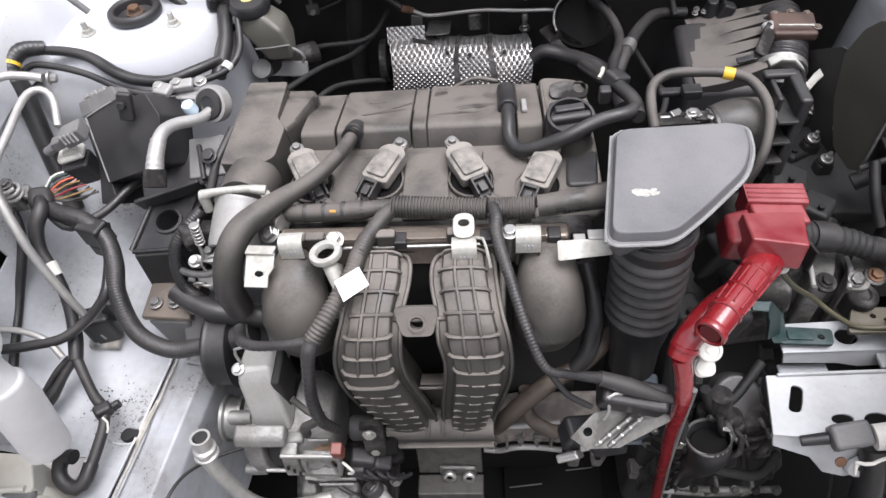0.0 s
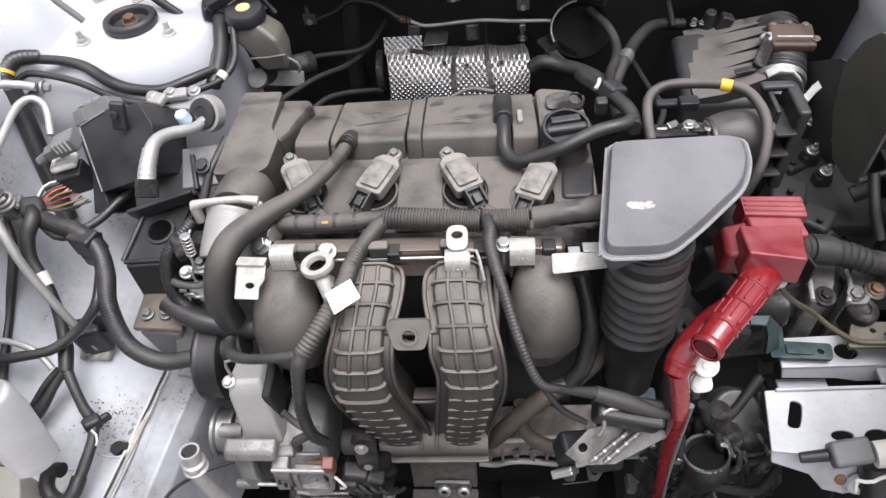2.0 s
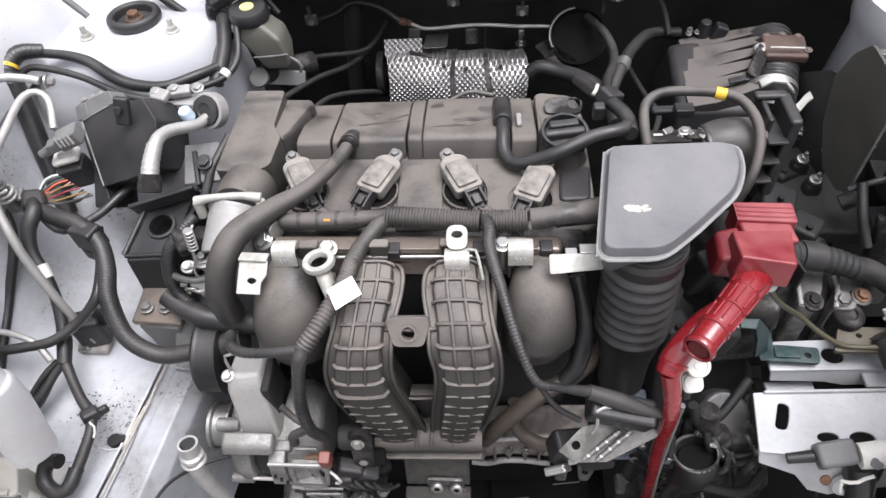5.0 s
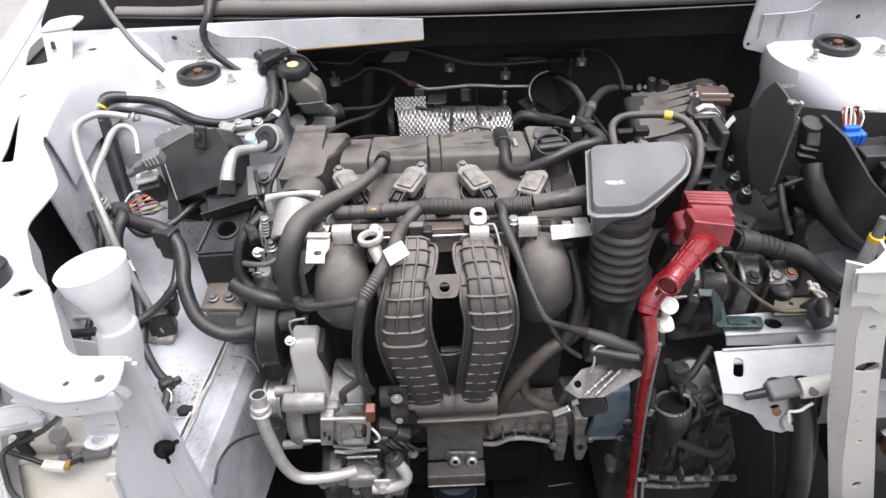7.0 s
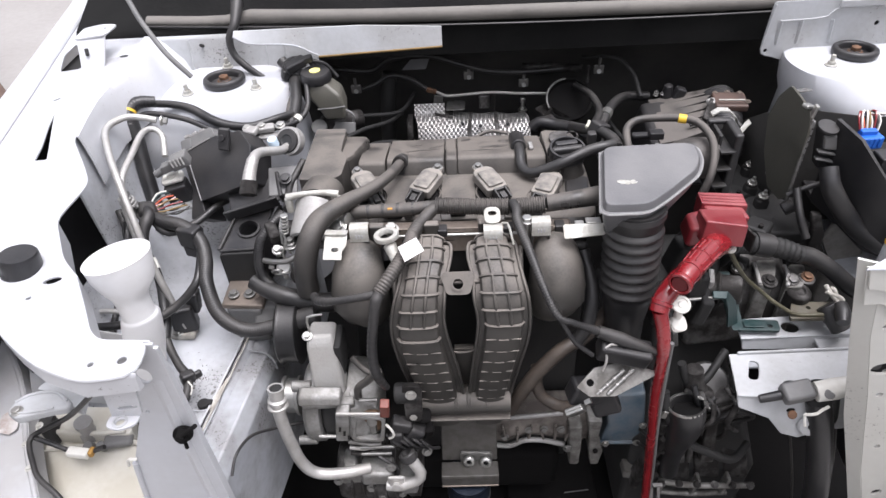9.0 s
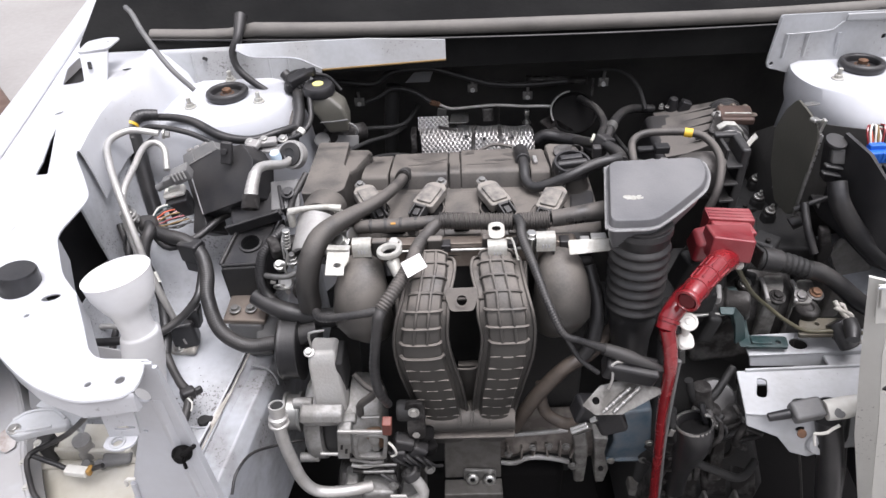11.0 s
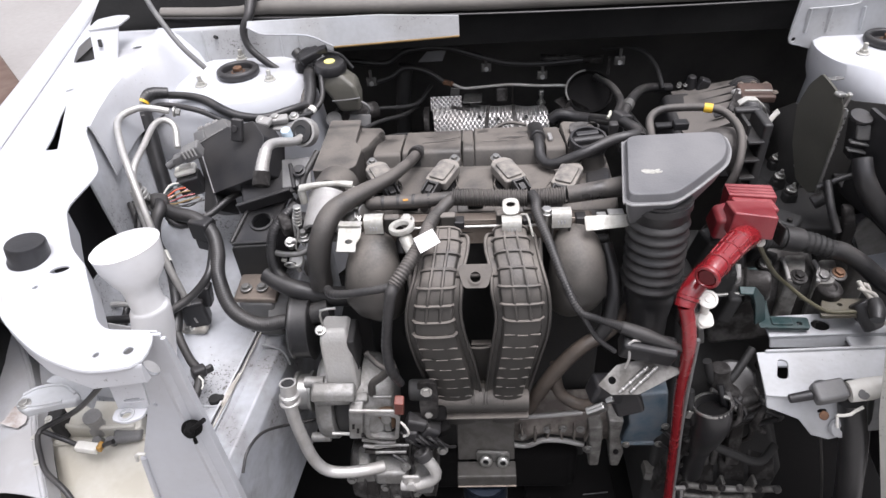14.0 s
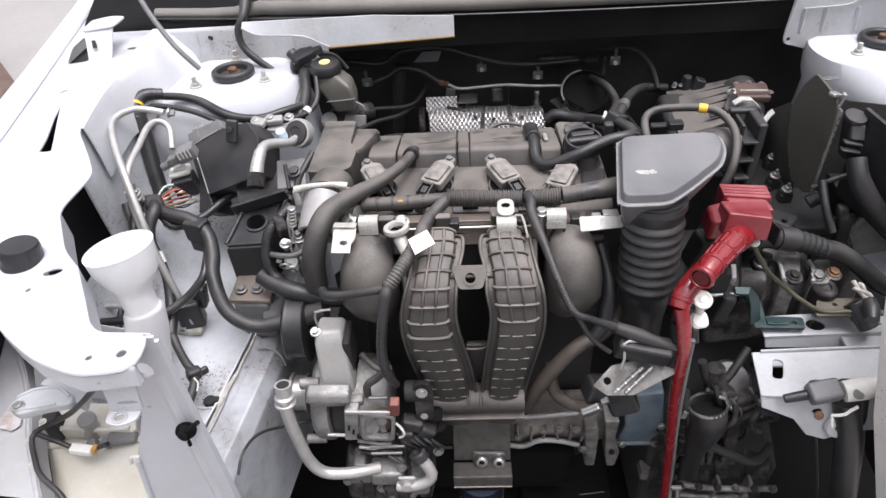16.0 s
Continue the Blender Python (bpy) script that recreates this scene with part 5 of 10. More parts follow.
edge_ = [(0.237 + (x - 0.237) * 1.027, 0.418 + (y - 0.418) * 1.027, 0.9735) for x, y in rounded(outl, 0.014)]
# paler tube paints the specular glint along the rim
part("rim_glint", tube(edge_ + edge_[:2], 0.0016, 6, 0.006), EDGE, rs, "pale rim line painted as a glint")
part("lid", bevelled(loft([[(0.200 + (x - 0.200) * k, 0.395 + (y - 0.395) * k, z) for x, y in rounded(outl, 0.014)] for k, z in ((0.985, 0.974), (0.970, 0.979), (0.935, 0.9845), (0.915, 0.9855))]), 0.0018, 2, 25), LIDM, rs)
rng = random.Random(5)
for k in range(16):
    x, y, r = 0.186 + 0.019 * rng.random(), 0.395 + 0.009 * rng.random(), 0.0026 + 0.0034 * rng.random()
    part("scuff", plate([(p[0] * (0.7 + 0.6 * rng.random()), p[1] * (0.6 + 0.6 * rng.random())) for p in ring2(0, 0, r, 7, r * 0.6)], [], 0.0002, pose(x, y, 0.98560 + 0.00003 * k, 0, 0, 40 * rng.random() - 10), 0), TAB, rs, "pale scraped speck")
bl = thing("intake_bellows", (0.20, 0.37, 0.75), "black ribbed rubber intake bellows", "hose")
prof = [(0.036, 0.0), (0.036, 0.025)]
for k in range(7):
    z = 0.028 + k * 0.0152
    prof += [(0.0338, z), (0.0368, z + 0.0034), (0.0384, z + 0.0058), (0.0386, z + 0.0072), (0.0374, z + 0.0096), (0.0338, z + 0.0128)]
prof += [(0.034, 0.14), (0.032, 0.155), (0.027, 0.185), (0.026, 0.23)]
part("bellows", lathe(prof, (0.208, 0.387, 0.960), (0.02, -0.10, -1.0), 40), RUBBER, bl)
part("clamp", lathe([(0.038, 0.004), (0.0385, 0.012), (0.036, 0.012)], (0.208, 0.387, 0.960), (0.02, -0.10, -1.0), 36), RUBBER, bl)
rb = thing("battery_terminal_cover", (0.35, 0.43, 0.86), "faded red plastic battery terminal cover with clamp box", "terminal cover")
part("rear_lid", bevelled(loft([[(0.319, 0.476, z), (0.386, 0.482, z - 0.010), (0.386, 0.456, z - 0.013), (0.319, 0.452, z - 0.002)] for z in (0.878, 0.912)]), 0.002), REDBOX, rb)
for k in range(3):
    part("lid_rib", tube([(0.321, 0.4575 + 0.006 * k, 0.9105 + 0.0005 * k), (0.3845, 0.4620 + 0.006 * k, 0.9000 + 0.0007 * k)], 0.0012, 6), REDBOX, rb)
part("front_box", bevelled(loft([[(0.300, 0.385, 0.893), (0.354, 0.378, 0.889), (0.368, 0.440, 0.872), (0.306, 0.436, 0.878)], [(0.303, 0.389, 0.928), (0.356, 0.383, 0.922), (0.372, 0.440, 0.905), (0.308, 0.434, 0.914)]]), 0.0028, 3), REDBOX, rb)
part("bridge", box((0.350, 0.445, 0.888), (0.058, 0.030, 0.026), 0.003, (0, 9, 5)), REDBOX, rb)
part("side_body", bevelled(loft([[(0.294, 0.455, 0.868), (0.322, 0.458, 0.868), (0.312, 0.405, 0.868), (0.290, 0.408, 0.868)], [(0.298, 0.448, 0.898), (0.324, 0.452, 0.902), (0.312, 0.404, 0.906), (0.294, 0.408, 0.900)]]), 0.006, 3), REDBOX, rb)
part("web_fin", box((0.372, 0.402, 0.882), (0.003, 0.020, 0.030), 0.001, (0, 0, 14)), CASE, rb, "grimy metal tongue")


bt = thing("red_boot", (0.28, 0.34, 0.86), "glossy red rubber cable boot with an open socket", "cable boot")
part("sleeve", tube([(0.340, 0.404, 0.878), (0.326, 0.389, 0.890), (0.306, 0.366, 0.899), (0.286, 0.343, 0.903), (0.266, 0.321, 0.902), (0.252, 0.306, 0.898)], (0.0165, 0.0168, 0.0162, 0.0152, 0.0142, 0.0136), 22), RED, bt)
SLEEVE = [(Vector((0.322, 0.384, 0.8918)), 0.0166), (Vector((0.306, 0.366, 0.899)), 0.0162), (Vector((0.286, 0.343, 0.903)), 0.0152), (Vector((0.270, 0.3255, 0.9022)), 0.0144)]
across = Vector((0.745, -0.667, 0.0))


def on_sleeve(s, u):
    """A point of the sleeve's skin: s runs along it, u turns round it from the top."""
    i = min(2, int(s * 3))
    (a, ra), (b, rb_) = SLEEVE[i], SLEEVE[i + 1]
    return a.lerp(b, s * 3 - i) + (across * math.sin(u) + Vector((0, 0, 1)) * math.cos(u)) * (ra + (rb_ - ra) * (s * 3 - i))


for u in (-1.1, -0.5, 0.1, 0.7, 1.25):
    for p, q in ((0.04, 0.32), (0.38, 0.64), (0.70, 0.97)):
        part("ridge", tube([on_sleeve(p + (q - p) * j / 4, u) for j in range(5)], 0.0013, 6), RED, bt)
for s in (0.35, 0.67):
    part("ridge", tube([on_sleeve(s, -1.3 + 0.26 * j) for j in range(11)], 0.0013, 6, 0.004), RED, bt)
part("socket", lathe([(0.0136, -0.002), (0.0152, 0.001), (0.0154, 0.004), (0.0146, 0.0065), (0.0120, 0.0070), (0.0104, 0.0050), (0.0100, -0.012), (0.001, -0.013)], (0.254, 0.308, 0.8985), (-0.62, -0.72, 0.02), 26), RED, bt)
part("step", lathe([(0.0142, 0), (0.0156, 0.001), (0.0156, 0.004), (0.0142, 0.005)], (0.266, 0.3215, 0.9018), (0.66, 0.74, 0.0), 24), RED, bt)
# disc in the darkened red paints the shade of the open socket
part("socket_shade", rod((0.2520, 0.3057, 0.8986), (0.2500, 0.3034, 0.8987), 0.0100, 18), RED_SHADE, bt, "darker red disc painted as the shaded socket opening")
part("lower_sleeve", tube([(0.290, 0.362, 0.872), (0.268, 0.345, 0.872), (0.252, 0.330, 0.866), (0.240, 0.318, 0.857), (0.235, 0.309, 0.846)], (0.0128, 0.0135, 0.0140, 0.0136, 0.0126), 18), RED, bt)
part("tie_band", lathe([(0.0132, 0), (0.0146, 0.001), (0.0146, 0.005), (0.0132, 0.006)], (0.2405, 0.3170, 0.8570), (-0.35, -0.6, -0.75), 20), RED, bt)
rc_ = thing("red_battery_cable", (0.26, 0.29, 0.3), "thick red battery cable hanging down", "cable")
part("cable", tube([(0.236, 0.308, 0.848), (0.242, 0.298, 0.82), (0.245, 0.290, 0.785), (0.248, 0.289, 0.70), (0.256, 0.290, 0.62), (0.268, 0.298, 0.52), (0.280, 0.300, 0.40), (0.288, 0.30, 0.25)], (0.0098, 0.0080, 0.0068, 0.0066, 0.0066, 0.0066, 0.0066, 0.0066), 16), RED, rc_)
part("sheath", tube([(0.256, 0.296, 0.80), (0.260, 0.295, 0.70), (0.268, 0.298, 0.60), (0.280, 0.304, 0.50), (0.290, 0.308, 0.38)], 0.0032, 10), GREYP, rc_, "grey cable run beside")
pl = thing("nylon_plug", (0.262, 0.318, 0.81), "white nylon push-in plug", "plug")
part("head", lathe([(0.0108, 0), (0.0118, 0.0015), (0.0118, 0.0040), (0.0106, 0.0052), (0.0086, 0.0050), (0.0080, 0.0036), (0.0045, 0.0036), (0.0038, 0.0050), (0.001, 0.0050)], (0.262, 0.312, 0.854), (-0.05, -0.55, 0.83), 28), PLUGW, pl)
part("stem", rod((0.262, 0.314, 0.853), (0.265, 0.319, 0.824), 0.0056, 14), PLUGW, pl)
part("foot", prism(rounded([(-0.0108, -0.0115), (0.0108, -0.0115), (0.0108, 0.0098), (-0.0108, 0.0098)], 0.008), -0.006, 0.004, 0.0016, axes((0.265, 0.314, 0.818), (1, 0.1, 0.1), (0, 0.75, 0.65))), PLUGW, pl)
part("foot_ring", lathe([(0.0062, 0), (0.0092, 0.0006), (0.0092, 0.003), (0.0062, 0.0036)], (0.265, 0.3115, 0.8200), (0, -0.65, 0.75), 20), PLUGW, pl)
part("strap", box((0.268, 0.316, 0.785), (0.007, 0.003, 0.036), 0.001, (12, -14, 0)), DULL, pl, "dull metal strap below")


# ---- strut tower side of the bay ----
bx = thing("relay_box", (-0.40, 0.62, 0.82), "black plastic control box with pale edges and connectors", "control box")
BOX = axes((-0.455, 0.633, 0.919), (0.912, -0.142, 0.385), (-0.337, 0.764, 0.55))
part("body", prism(rounded([(0.0, 0.0), (0.052, 0.006), (0.112, 0.0), (0.128, -0.030), (0.120, -0.088), (0.019, -0.090)], 0.003), -0.050, 0.0, 0.002, BOX), BLACK, bx)
part("lid", prism(rounded([(-0.012, 0.002), (0.060, 0.008), (0.052, 0.026), (-0.012, 0.022)], 0.003), -0.030, -0.004, 0.003, BOX), GREYP, bx, "dusty grey lid")
part("lid_step", prism(rounded([(-0.010, 0.001), (0.012, 0.003), (0.010, 0.020), (-0.010, 0.020)], 0.002), -0.006, -0.001, 0.0015, BOX), GREYP, bx)
part("lid_edge", tube([BOX @ Vector(p) for p in ((0.002, -0.001, 0.0008), (0.052, 0.0052, 0.0008))], 0.0011, 6), PALE, bx, "pale line along the edge")
part("face_edge", tube([BOX @ Vector(p) for p in ((0.000, -0.003, 0.0005), (0.019, -0.089, 0.0005))], 0.0010, 6), EDGE, bx, "pale line along the edge")
for k in range(3):
    part("lid_tab", prism([(-0.006 + 0.016 * k, 0.024), (0.004 + 0.016 * k, 0.025), (0.004 + 0.016 * k, 0.030), (-0.006 + 0.016 * k, 0.029)], -0.014, -0.006, 0.001, BOX), PALE, bx)
part("side_panel", prism([(-0.004, -0.006), (0.014, -0.088), (0.002, -0.088), (-0.014, -0.012)], -0.046, -0.006, 0.002, BOX), BLACK, bx)
part("lower_block", prism(rounded([(0.0, -0.062), (0.012, -0.060), (0.021, -0.118), (-0.010, -0.112)], 0.003), -0.05, -0.004, 0.002, BOX), BLACK, bx)
part("clip", joined(box((-0.375, 0.603, 0.955), (0.018, 0.010, 0.035), 0.003, (-20, 10, 0)), rod((-0.376, 0.594, 0.962), (-0.376, 0.599, 0.960), 0.005, 12)), BLACK, bx)
part("edge_strip", rod((-0.413, 0.586, 0.8945), (-0.349, 0.576, 0.9215), 0.0016, 8), EDGE, bx, "pale raised line")
part("grey_connector", joined(box((-0.448, 0.588, 0.930), (0.030, 0.024, 0.020), 0.003, (0, -18, 12)), box((-0.468, 0.583, 0.922), (0.018, 0.016, 0.013), 0.002, (0, -18, 12)), rod((-0.476, 0.580, 0.918), (-0.488, 0.576, 0.912), 0.006, 10)), GREYP, bx)
for k in range(4):
    part("connector_slot", box((-0.456 + 0.006 * k, 0.5745, 0.9315 + 0.0016 * k), (0.0022, 0.003, 0.012), 0.0005, (-20, -18, 12)), PALE, bx)
part("white_connector", joined(box((-0.470, 0.590, 0.896), (0.034, 0.024, 0.010), 0.004, (0, -8, 12)), box((-0.468, 0.589, 0.903), (0.018, 0.012, 0.006), 0.002, (0, -8, 12))), PLUGW, bx)
part("dark_connector", box((-0.466, 0.586, 0.874), (0.036, 0.032, 0.032), 0.004, (0, -8, 12)), BLACK, bx)
for k, mm in enumerate((PLUGW, GREEN, RUBBER, COPPER, RED, BROWN, RUBBER, RED, RUBBER, BROWN, OLIVE, RUBBER)):
    part("wire", tube([(-0.476 + 0.0035 * k, 0.566 - 0.0012 * k, 0.888 - 0.0022 * k), (-0.484 + 0.0024 * k + 0.002 * math.sin(5 * k), 0.556 - 0.001 * k, 0.892 - 0.003 * k + 0.004 * math.sin(3 * k)), (-0.492 + 0.0012 * k, 0.546 - 0.0006 * k, 0.885 - 0.002 * k), (-0.498, 0.534, 0.875)], 0.0013, 6), mm, bx)
ac = thing("ac_pipe_fitting", (-0.315, 0.57, 0.9), "silver aluminium air-conditioning pipe with open end", "pipe")
part("pipe", tube([(-0.284, 0.622, 0.928), (-0.290, 0.606, 0.930), (-0.298, 0.592, 0.937), (-0.310, 0.578, 0.945), (-0.317, 0.560, 0.951), (-0.318, 0.540, 0.951), (-0.319, 0.525, 0.944)], (0.0062, 0.0066, 0.0072, 0.0072, 0.0074, 0.0080, 0.0082), 16), PIPE, ac)
part("crimp", tube([(-0.318, 0.543, 0.952), (-0.320, 0.525, 0.943), (-0.321, 0.512, 0.934)], (0.0086, 0.0092, 0.0102), 18, rib=0.0005, pitch=0.007), PIPE, ac)
part("end_sleeve", lathe([(0.012, 0), (0.0125, 0.003), (0.0125, 0.020), (0.0105, 0.021), (0.0095, 0.020), (0.009, 0.0)], (-0.321, 0.514, 0.935), (-0.05, -0.72, -0.68), 22), CASE, ac, "dark open pipe end")
part("valve_cap", lathe([(0.008, 0), (0.0085, 0.003), (0.008, 0.013), (0.006, 0.015)], (-0.303, 0.613, 0.934), (-0.1, -0.2, 1), 18), mat("pale_blue_cap", (0.55, 0.68, 0.78), 0.35, 0, 0.05), ac, "pale blue service cap")
cl = thing("pipe_clamp", (-0.285, 0.625, 0.90), "grey metal clamp around a black grommet", "clamp")
part("band", lathe([(0.0185, -0.008), (0.0225, -0.007), (0.0230, 0.0), (0.0225, 0.007), (0.0190, 0.008), (0.0180, -0.008)], (-0.281, 0.628, 0.932), (-0.30, -0.75, 0.55), 32), PALE, cl)
part("rubber_liner", lathe([(0.006, -0.011), (0.0185, -0.011), (0.0190, 0.0), (0.0180, 0.011), (0.010, 0.012), (0.0075, 0.009)], (-0.281, 0.628, 0.932), (-0.30, -0.75, 0.55), 28), RUBBER, cl)
part("plate", joined(box((-0.318, 0.650, 0.930), (0.036, 0.016, 0.006), 0.002, (10, 0, -8)), box((-0.325, 0.655, 0.942), (0.03, 0.015, 0.01), 0.003, (10, 0, 10)), box((-0.345, 0.645, 0.944), (0.022, 0.018, 0.010), 0.003, (10, 0, -20))), PALE, cl)
for x, y in ((-0.33, 0.655), (-0.30, 0.656), (-0.352, 0.65)):
    part("bolt", hexbolt((x, y, 0.945), (0, -0.2, 1), 0.006, 0.006), STEEL, cl)
lb = thing("pipe_bracket", (-0.33, 0.555, 0.86), "dark plastic pipe bracket tray", "bracket")
part("tray", joined(box((-0.335, 0.560, 0.878), (0.085, 0.050, 0.006), 0.003, (18, -10, 12)), box((-0.338, 0.538, 0.868), (0.085, 0.006, 0.022), 0.002, (18, -10, 12)), box((-0.296, 0.57, 0.885), (0.006, 0.05, 0.02), 0.002, (18, -10, 12))), BLACK, lb)
part("grey_plate", box((-0.292, 0.578, 0.890), (0.045, 0.055, 0.006), 0.002, (20, 0, 8)), GREYP, lb)
part("bolt", hexbolt((-0.285, 0.570, 0.899), (0, -0.4, 0.9), 0.0075, 0.007), BLACK, lb)

em = thing("engine_mount_bracket", (-0.352, 0.50, 0.77), "black pressed-steel engine mount bracket with a round hole", "engine mount")
def on_slope(p):
    return (p[0], p[1], 0.838 + 0.22 * (p[1] - 0.473))


top = plate(rounded([(-0.378, 0.474), (-0.325, 0.476), (-0.306, 0.578), (-0.358, 0.568)], 0.005), [ring2(-0.342, 0.513, 0.0140, 20, 0.0145)], 0.006, Matrix.Identity(4))
for v in top.verts:
    v.co = Vector(on_slope((v.co.x, v.co.y))) + Vector((0, 0, v.co.z))
part("top_plate", top, BLACK, em)
part("hole_lip", lathe([(0.0185, 0), (0.0180, 0.002), (0.0145, 0.0025), (0.0140, -0.006), (0.0150, 0)], Vector(on_slope((-0.342, 0.513))) + Vector((0, 0, 0.0008)), (0, -0.21, 1), 24), RUBBER, em)
part("front_face", box((-0.350, 0.470, 0.803), (0.056, 0.008, 0.066), 0.003, (-6, 0, 2)), DARK, em)
part("side_face", box((-0.313, 0.525, 0.815), (0.006, 0.10, 0.065), 0.002, (0, 0, -10)), BLACK, em)
part("side_lip", joined(tube([Vector(on_slope((-0.380, 0.474))) + Vector((0, 0, 0.002)), Vector(on_slope((-0.360, 0.568))) + Vector((0, 0, 0.003))], 0.0032, 8), tube([Vector(on_slope((-0.379, 0.4735))), Vector(on_slope((-0.326, 0.4755)))], 0.0028, 8)), RUBBER, em)
# dark block added under the hole to paint the shade seen through it
part("hole_shade", box((-0.350, 0.530, 0.787), (0.066, 0.100, 0.064), 0.003, (0, 0, -8)), DARK, em)
part("foot", box((-0.345, 0.440, 0.778), (0.065, 0.05, 0.010), 0.003, (8, 0, -4)), VARN, em)
part("pedestal", box((-0.345, 0.44, 0.735), (0.055, 0.045, 0.08), 0.006, (6, 0, -4)), GREYP, em)
for x in (-0.362, -0.338):
    part("bolt", hexbolt((x, 0.434, 0.784), (0, 0, 1), 0.0065, 0.007), DULL, em)
part("foot_ramp", bevelled(loft([[(-0.330, 0.420, 0.772), (-0.296, 0.424, 0.768), (-0.296, 0.452, 0.768), (-0.330, 0.452, 0.772)], [(-0.336, 0.398, 0.730), (-0.300, 0.400, 0.728), (-0.300, 0.450, 0.72), (-0.336, 0.450, 0.72)]]), 0.005, 3), GREYP, em)

br = thing("brake_fluid_reservoir", (-0.262, 0.79, 0.88), "milky brake fluid reservoir with round black cap", "reservoir")
part("cap", lathe([(0.026, 0), (0.0275, 0.003), (0.0275, 0.012), (0.024, 0.017), (0.001, 0.018)], (-0.260, 0.795, 0.955), (0, -0.03, 1), 32), BLACK, br)
part("cap_mark", lathe([(0.0095, 0), (0.0095, 0.0012), (0.001, 0.0012)], (-0.260, 0.7945, 0.9728), (0, -0.03, 1), 20), mat("pale_yellow_print", (0.75, 0.70, 0.25), 0.5, 0, 0.05), br, "pale yellow round mark")
part("body", bevelled(loft([[(-0.2505, 0.770, 0.888), (-0.214, 0.768, 0.890), (-0.214, 0.800, 0.890), (-0.2505, 0.802, 0.888)], [(-0.259, 0.766, 0.912), (-0.212, 0.764, 0.916), (-0.212, 0.806, 0.916), (-0.259, 0.808, 0.912)], [(-0.276, 0.768, 0.938), (-0.218, 0.766, 0.938), (-0.218, 0.812, 0.938), (-0.276, 0.812, 0.938)], [(-0.279, 0.775, 0.957), (-0.240, 0.774, 0.957), (-0.240, 0.812, 0.957), (-0.279, 0.812, 0.957)]]), 0.006, 3), mat("smoky_plastic", (0.125, 0.122, 0.104), 0.30, 0, 0.2, 30, (0.12, 0.11, 0.09), 0.3, shine=0.6), br)
part("seam", tube([(-0.2605, 0.7640, 0.914), (-0.236, 0.7620, 0.916), (-0.211, 0.7630, 0.918)], 0.0014, 6), GREYP, br)
part("hook", tube([(-0.214, 0.775, 0.905), (-0.203, 0.770, 0.902), (-0.198, 0.769, 0.892), (-0.202, 0.770, 0.884)], 0.0022, 8), GREYP, br)
part("cylinder", rod((-0.262, 0.79, 0.868), (-0.196, 0.83, 0.858), 0.017, 18, None, 0.002), CASE, br)
part("cylinder_ear", joined(lathe([(0.014, -0.004), (0.014, 0.004), (0.009, 0.005)], (-0.266, 0.776, 0.872), (0, -0.6, 0.8), 20), box((-0.232, 0.785, 0.864), (0.060, 0.006, 0.022), 0.002, (-30, 5, 0))), GREYP, br)
part("stem", box((-0.255, 0.80, 0.838), (0.030, 0.03, 0.06), 0.006), DARK, br)

fn = thing("washer_filler_neck", (-0.39, 0.25, 0.85), "white plastic washer filler funnel neck", "filler neck")
secs = []
for z, rx, ry, cx, cy in ((0.780, 0.024, 0.020, -0.432, 0.254), (0.890, 0.0235, 0.020, -0.399, 0.252), (0.928, 0.0215, 0.0190, -0.390, 0.251), (0.933, 0.0180, 0.0170, -0.390, 0.251), (0.936, 0.0172, 0.0165, -0.390, 0.251), (0.955, 0.0174, 0.0166, -0.390, 0.251),
                          (0.966, 0.0200, 0.0182, -0.389, 0.252), (0.976, 0.0262, 0.0222, -0.388, 0.253), (0.984, 0.0300, 0.0245, -0.388, 0.254), (0.998, 0.0335, 0.0268, -0.388, 0.254), (1.014, 0.0352, 0.0280, -0.388, 0.255), (1.0165, 0.0358, 0.0284, -0.388, 0.255), (1.0175, 0.0345, 0.0270, -0.388, 0.255), (1.008, 0.0320, 0.0250, -0.388, 0.255), (0.988, 0.0270, 0.021, -0.388, 0.254), (0.970, 0.013, 0.012, -0.389, 0.252)):
    secs.append([(cx + rx * math.cos(a), cy + ry * math.sin(a) + 0.18 * rx * math.cos(a), z + 0.10 * rx * math.cos(a) * (1 if z > 0.99 else 0)) for a in [2 * math.pi * i / 36 for i in range(36)]])
part("neck", loft(secs[:4]), MILK, fn)
part("funnel", loft(secs[3:]), MILK, fn)

# pipes and cables of the apron
wp1 = thing("refrigerant_pipe", (-0.50, 0.5, 0.75), "thin white aluminium refrigerant pipe", "pipe", "aluminium pipes on the apron")
part("pipe", tube([(-0.496, 0.655, 0.965), (-0.515, 0.652, 0.972), (-0.536, 0.640, 0.980), (-0.552, 0.606, 0.980), (-0.530, 0.55, 0.970), (-0.498, 0.492, 0.950), (-0.478, 0.455, 0.905), (-0.470, 0.440, 0.86), (-0.456, 0.425, 0.80), (-0.448, 0.420, 0.74), (-0.445, 0.425, 0.715)], 0.0052, 12), PIPE, wp1)
part("nut", hexbolt((-0.490, 0.657, 0.963), (1, 0.1, -0.2), 0.006, 0.01), STEEL, wp1)
wp2 = thing("refrigerant_pipe", (-0.49, 0.55, 0.9), "thin white aluminium refrigerant pipe", "pipe", "aluminium pipes on the apron")
part("pipe", tube([(-0.480, 0.610, 0.925), (-0.488, 0.640, 0.945), (-0.503, 0.646, 0.955), (-0.512, 0.625, 0.958), (-0.508, 0.57, 0.955), (-0.504, 0.515, 0.950), (-0.500, 0.49, 0.93), (-0.496, 0.475, 0.90), (-0.490, 0.463, 0.873)], 0.0048, 12), PIPE, wp2)
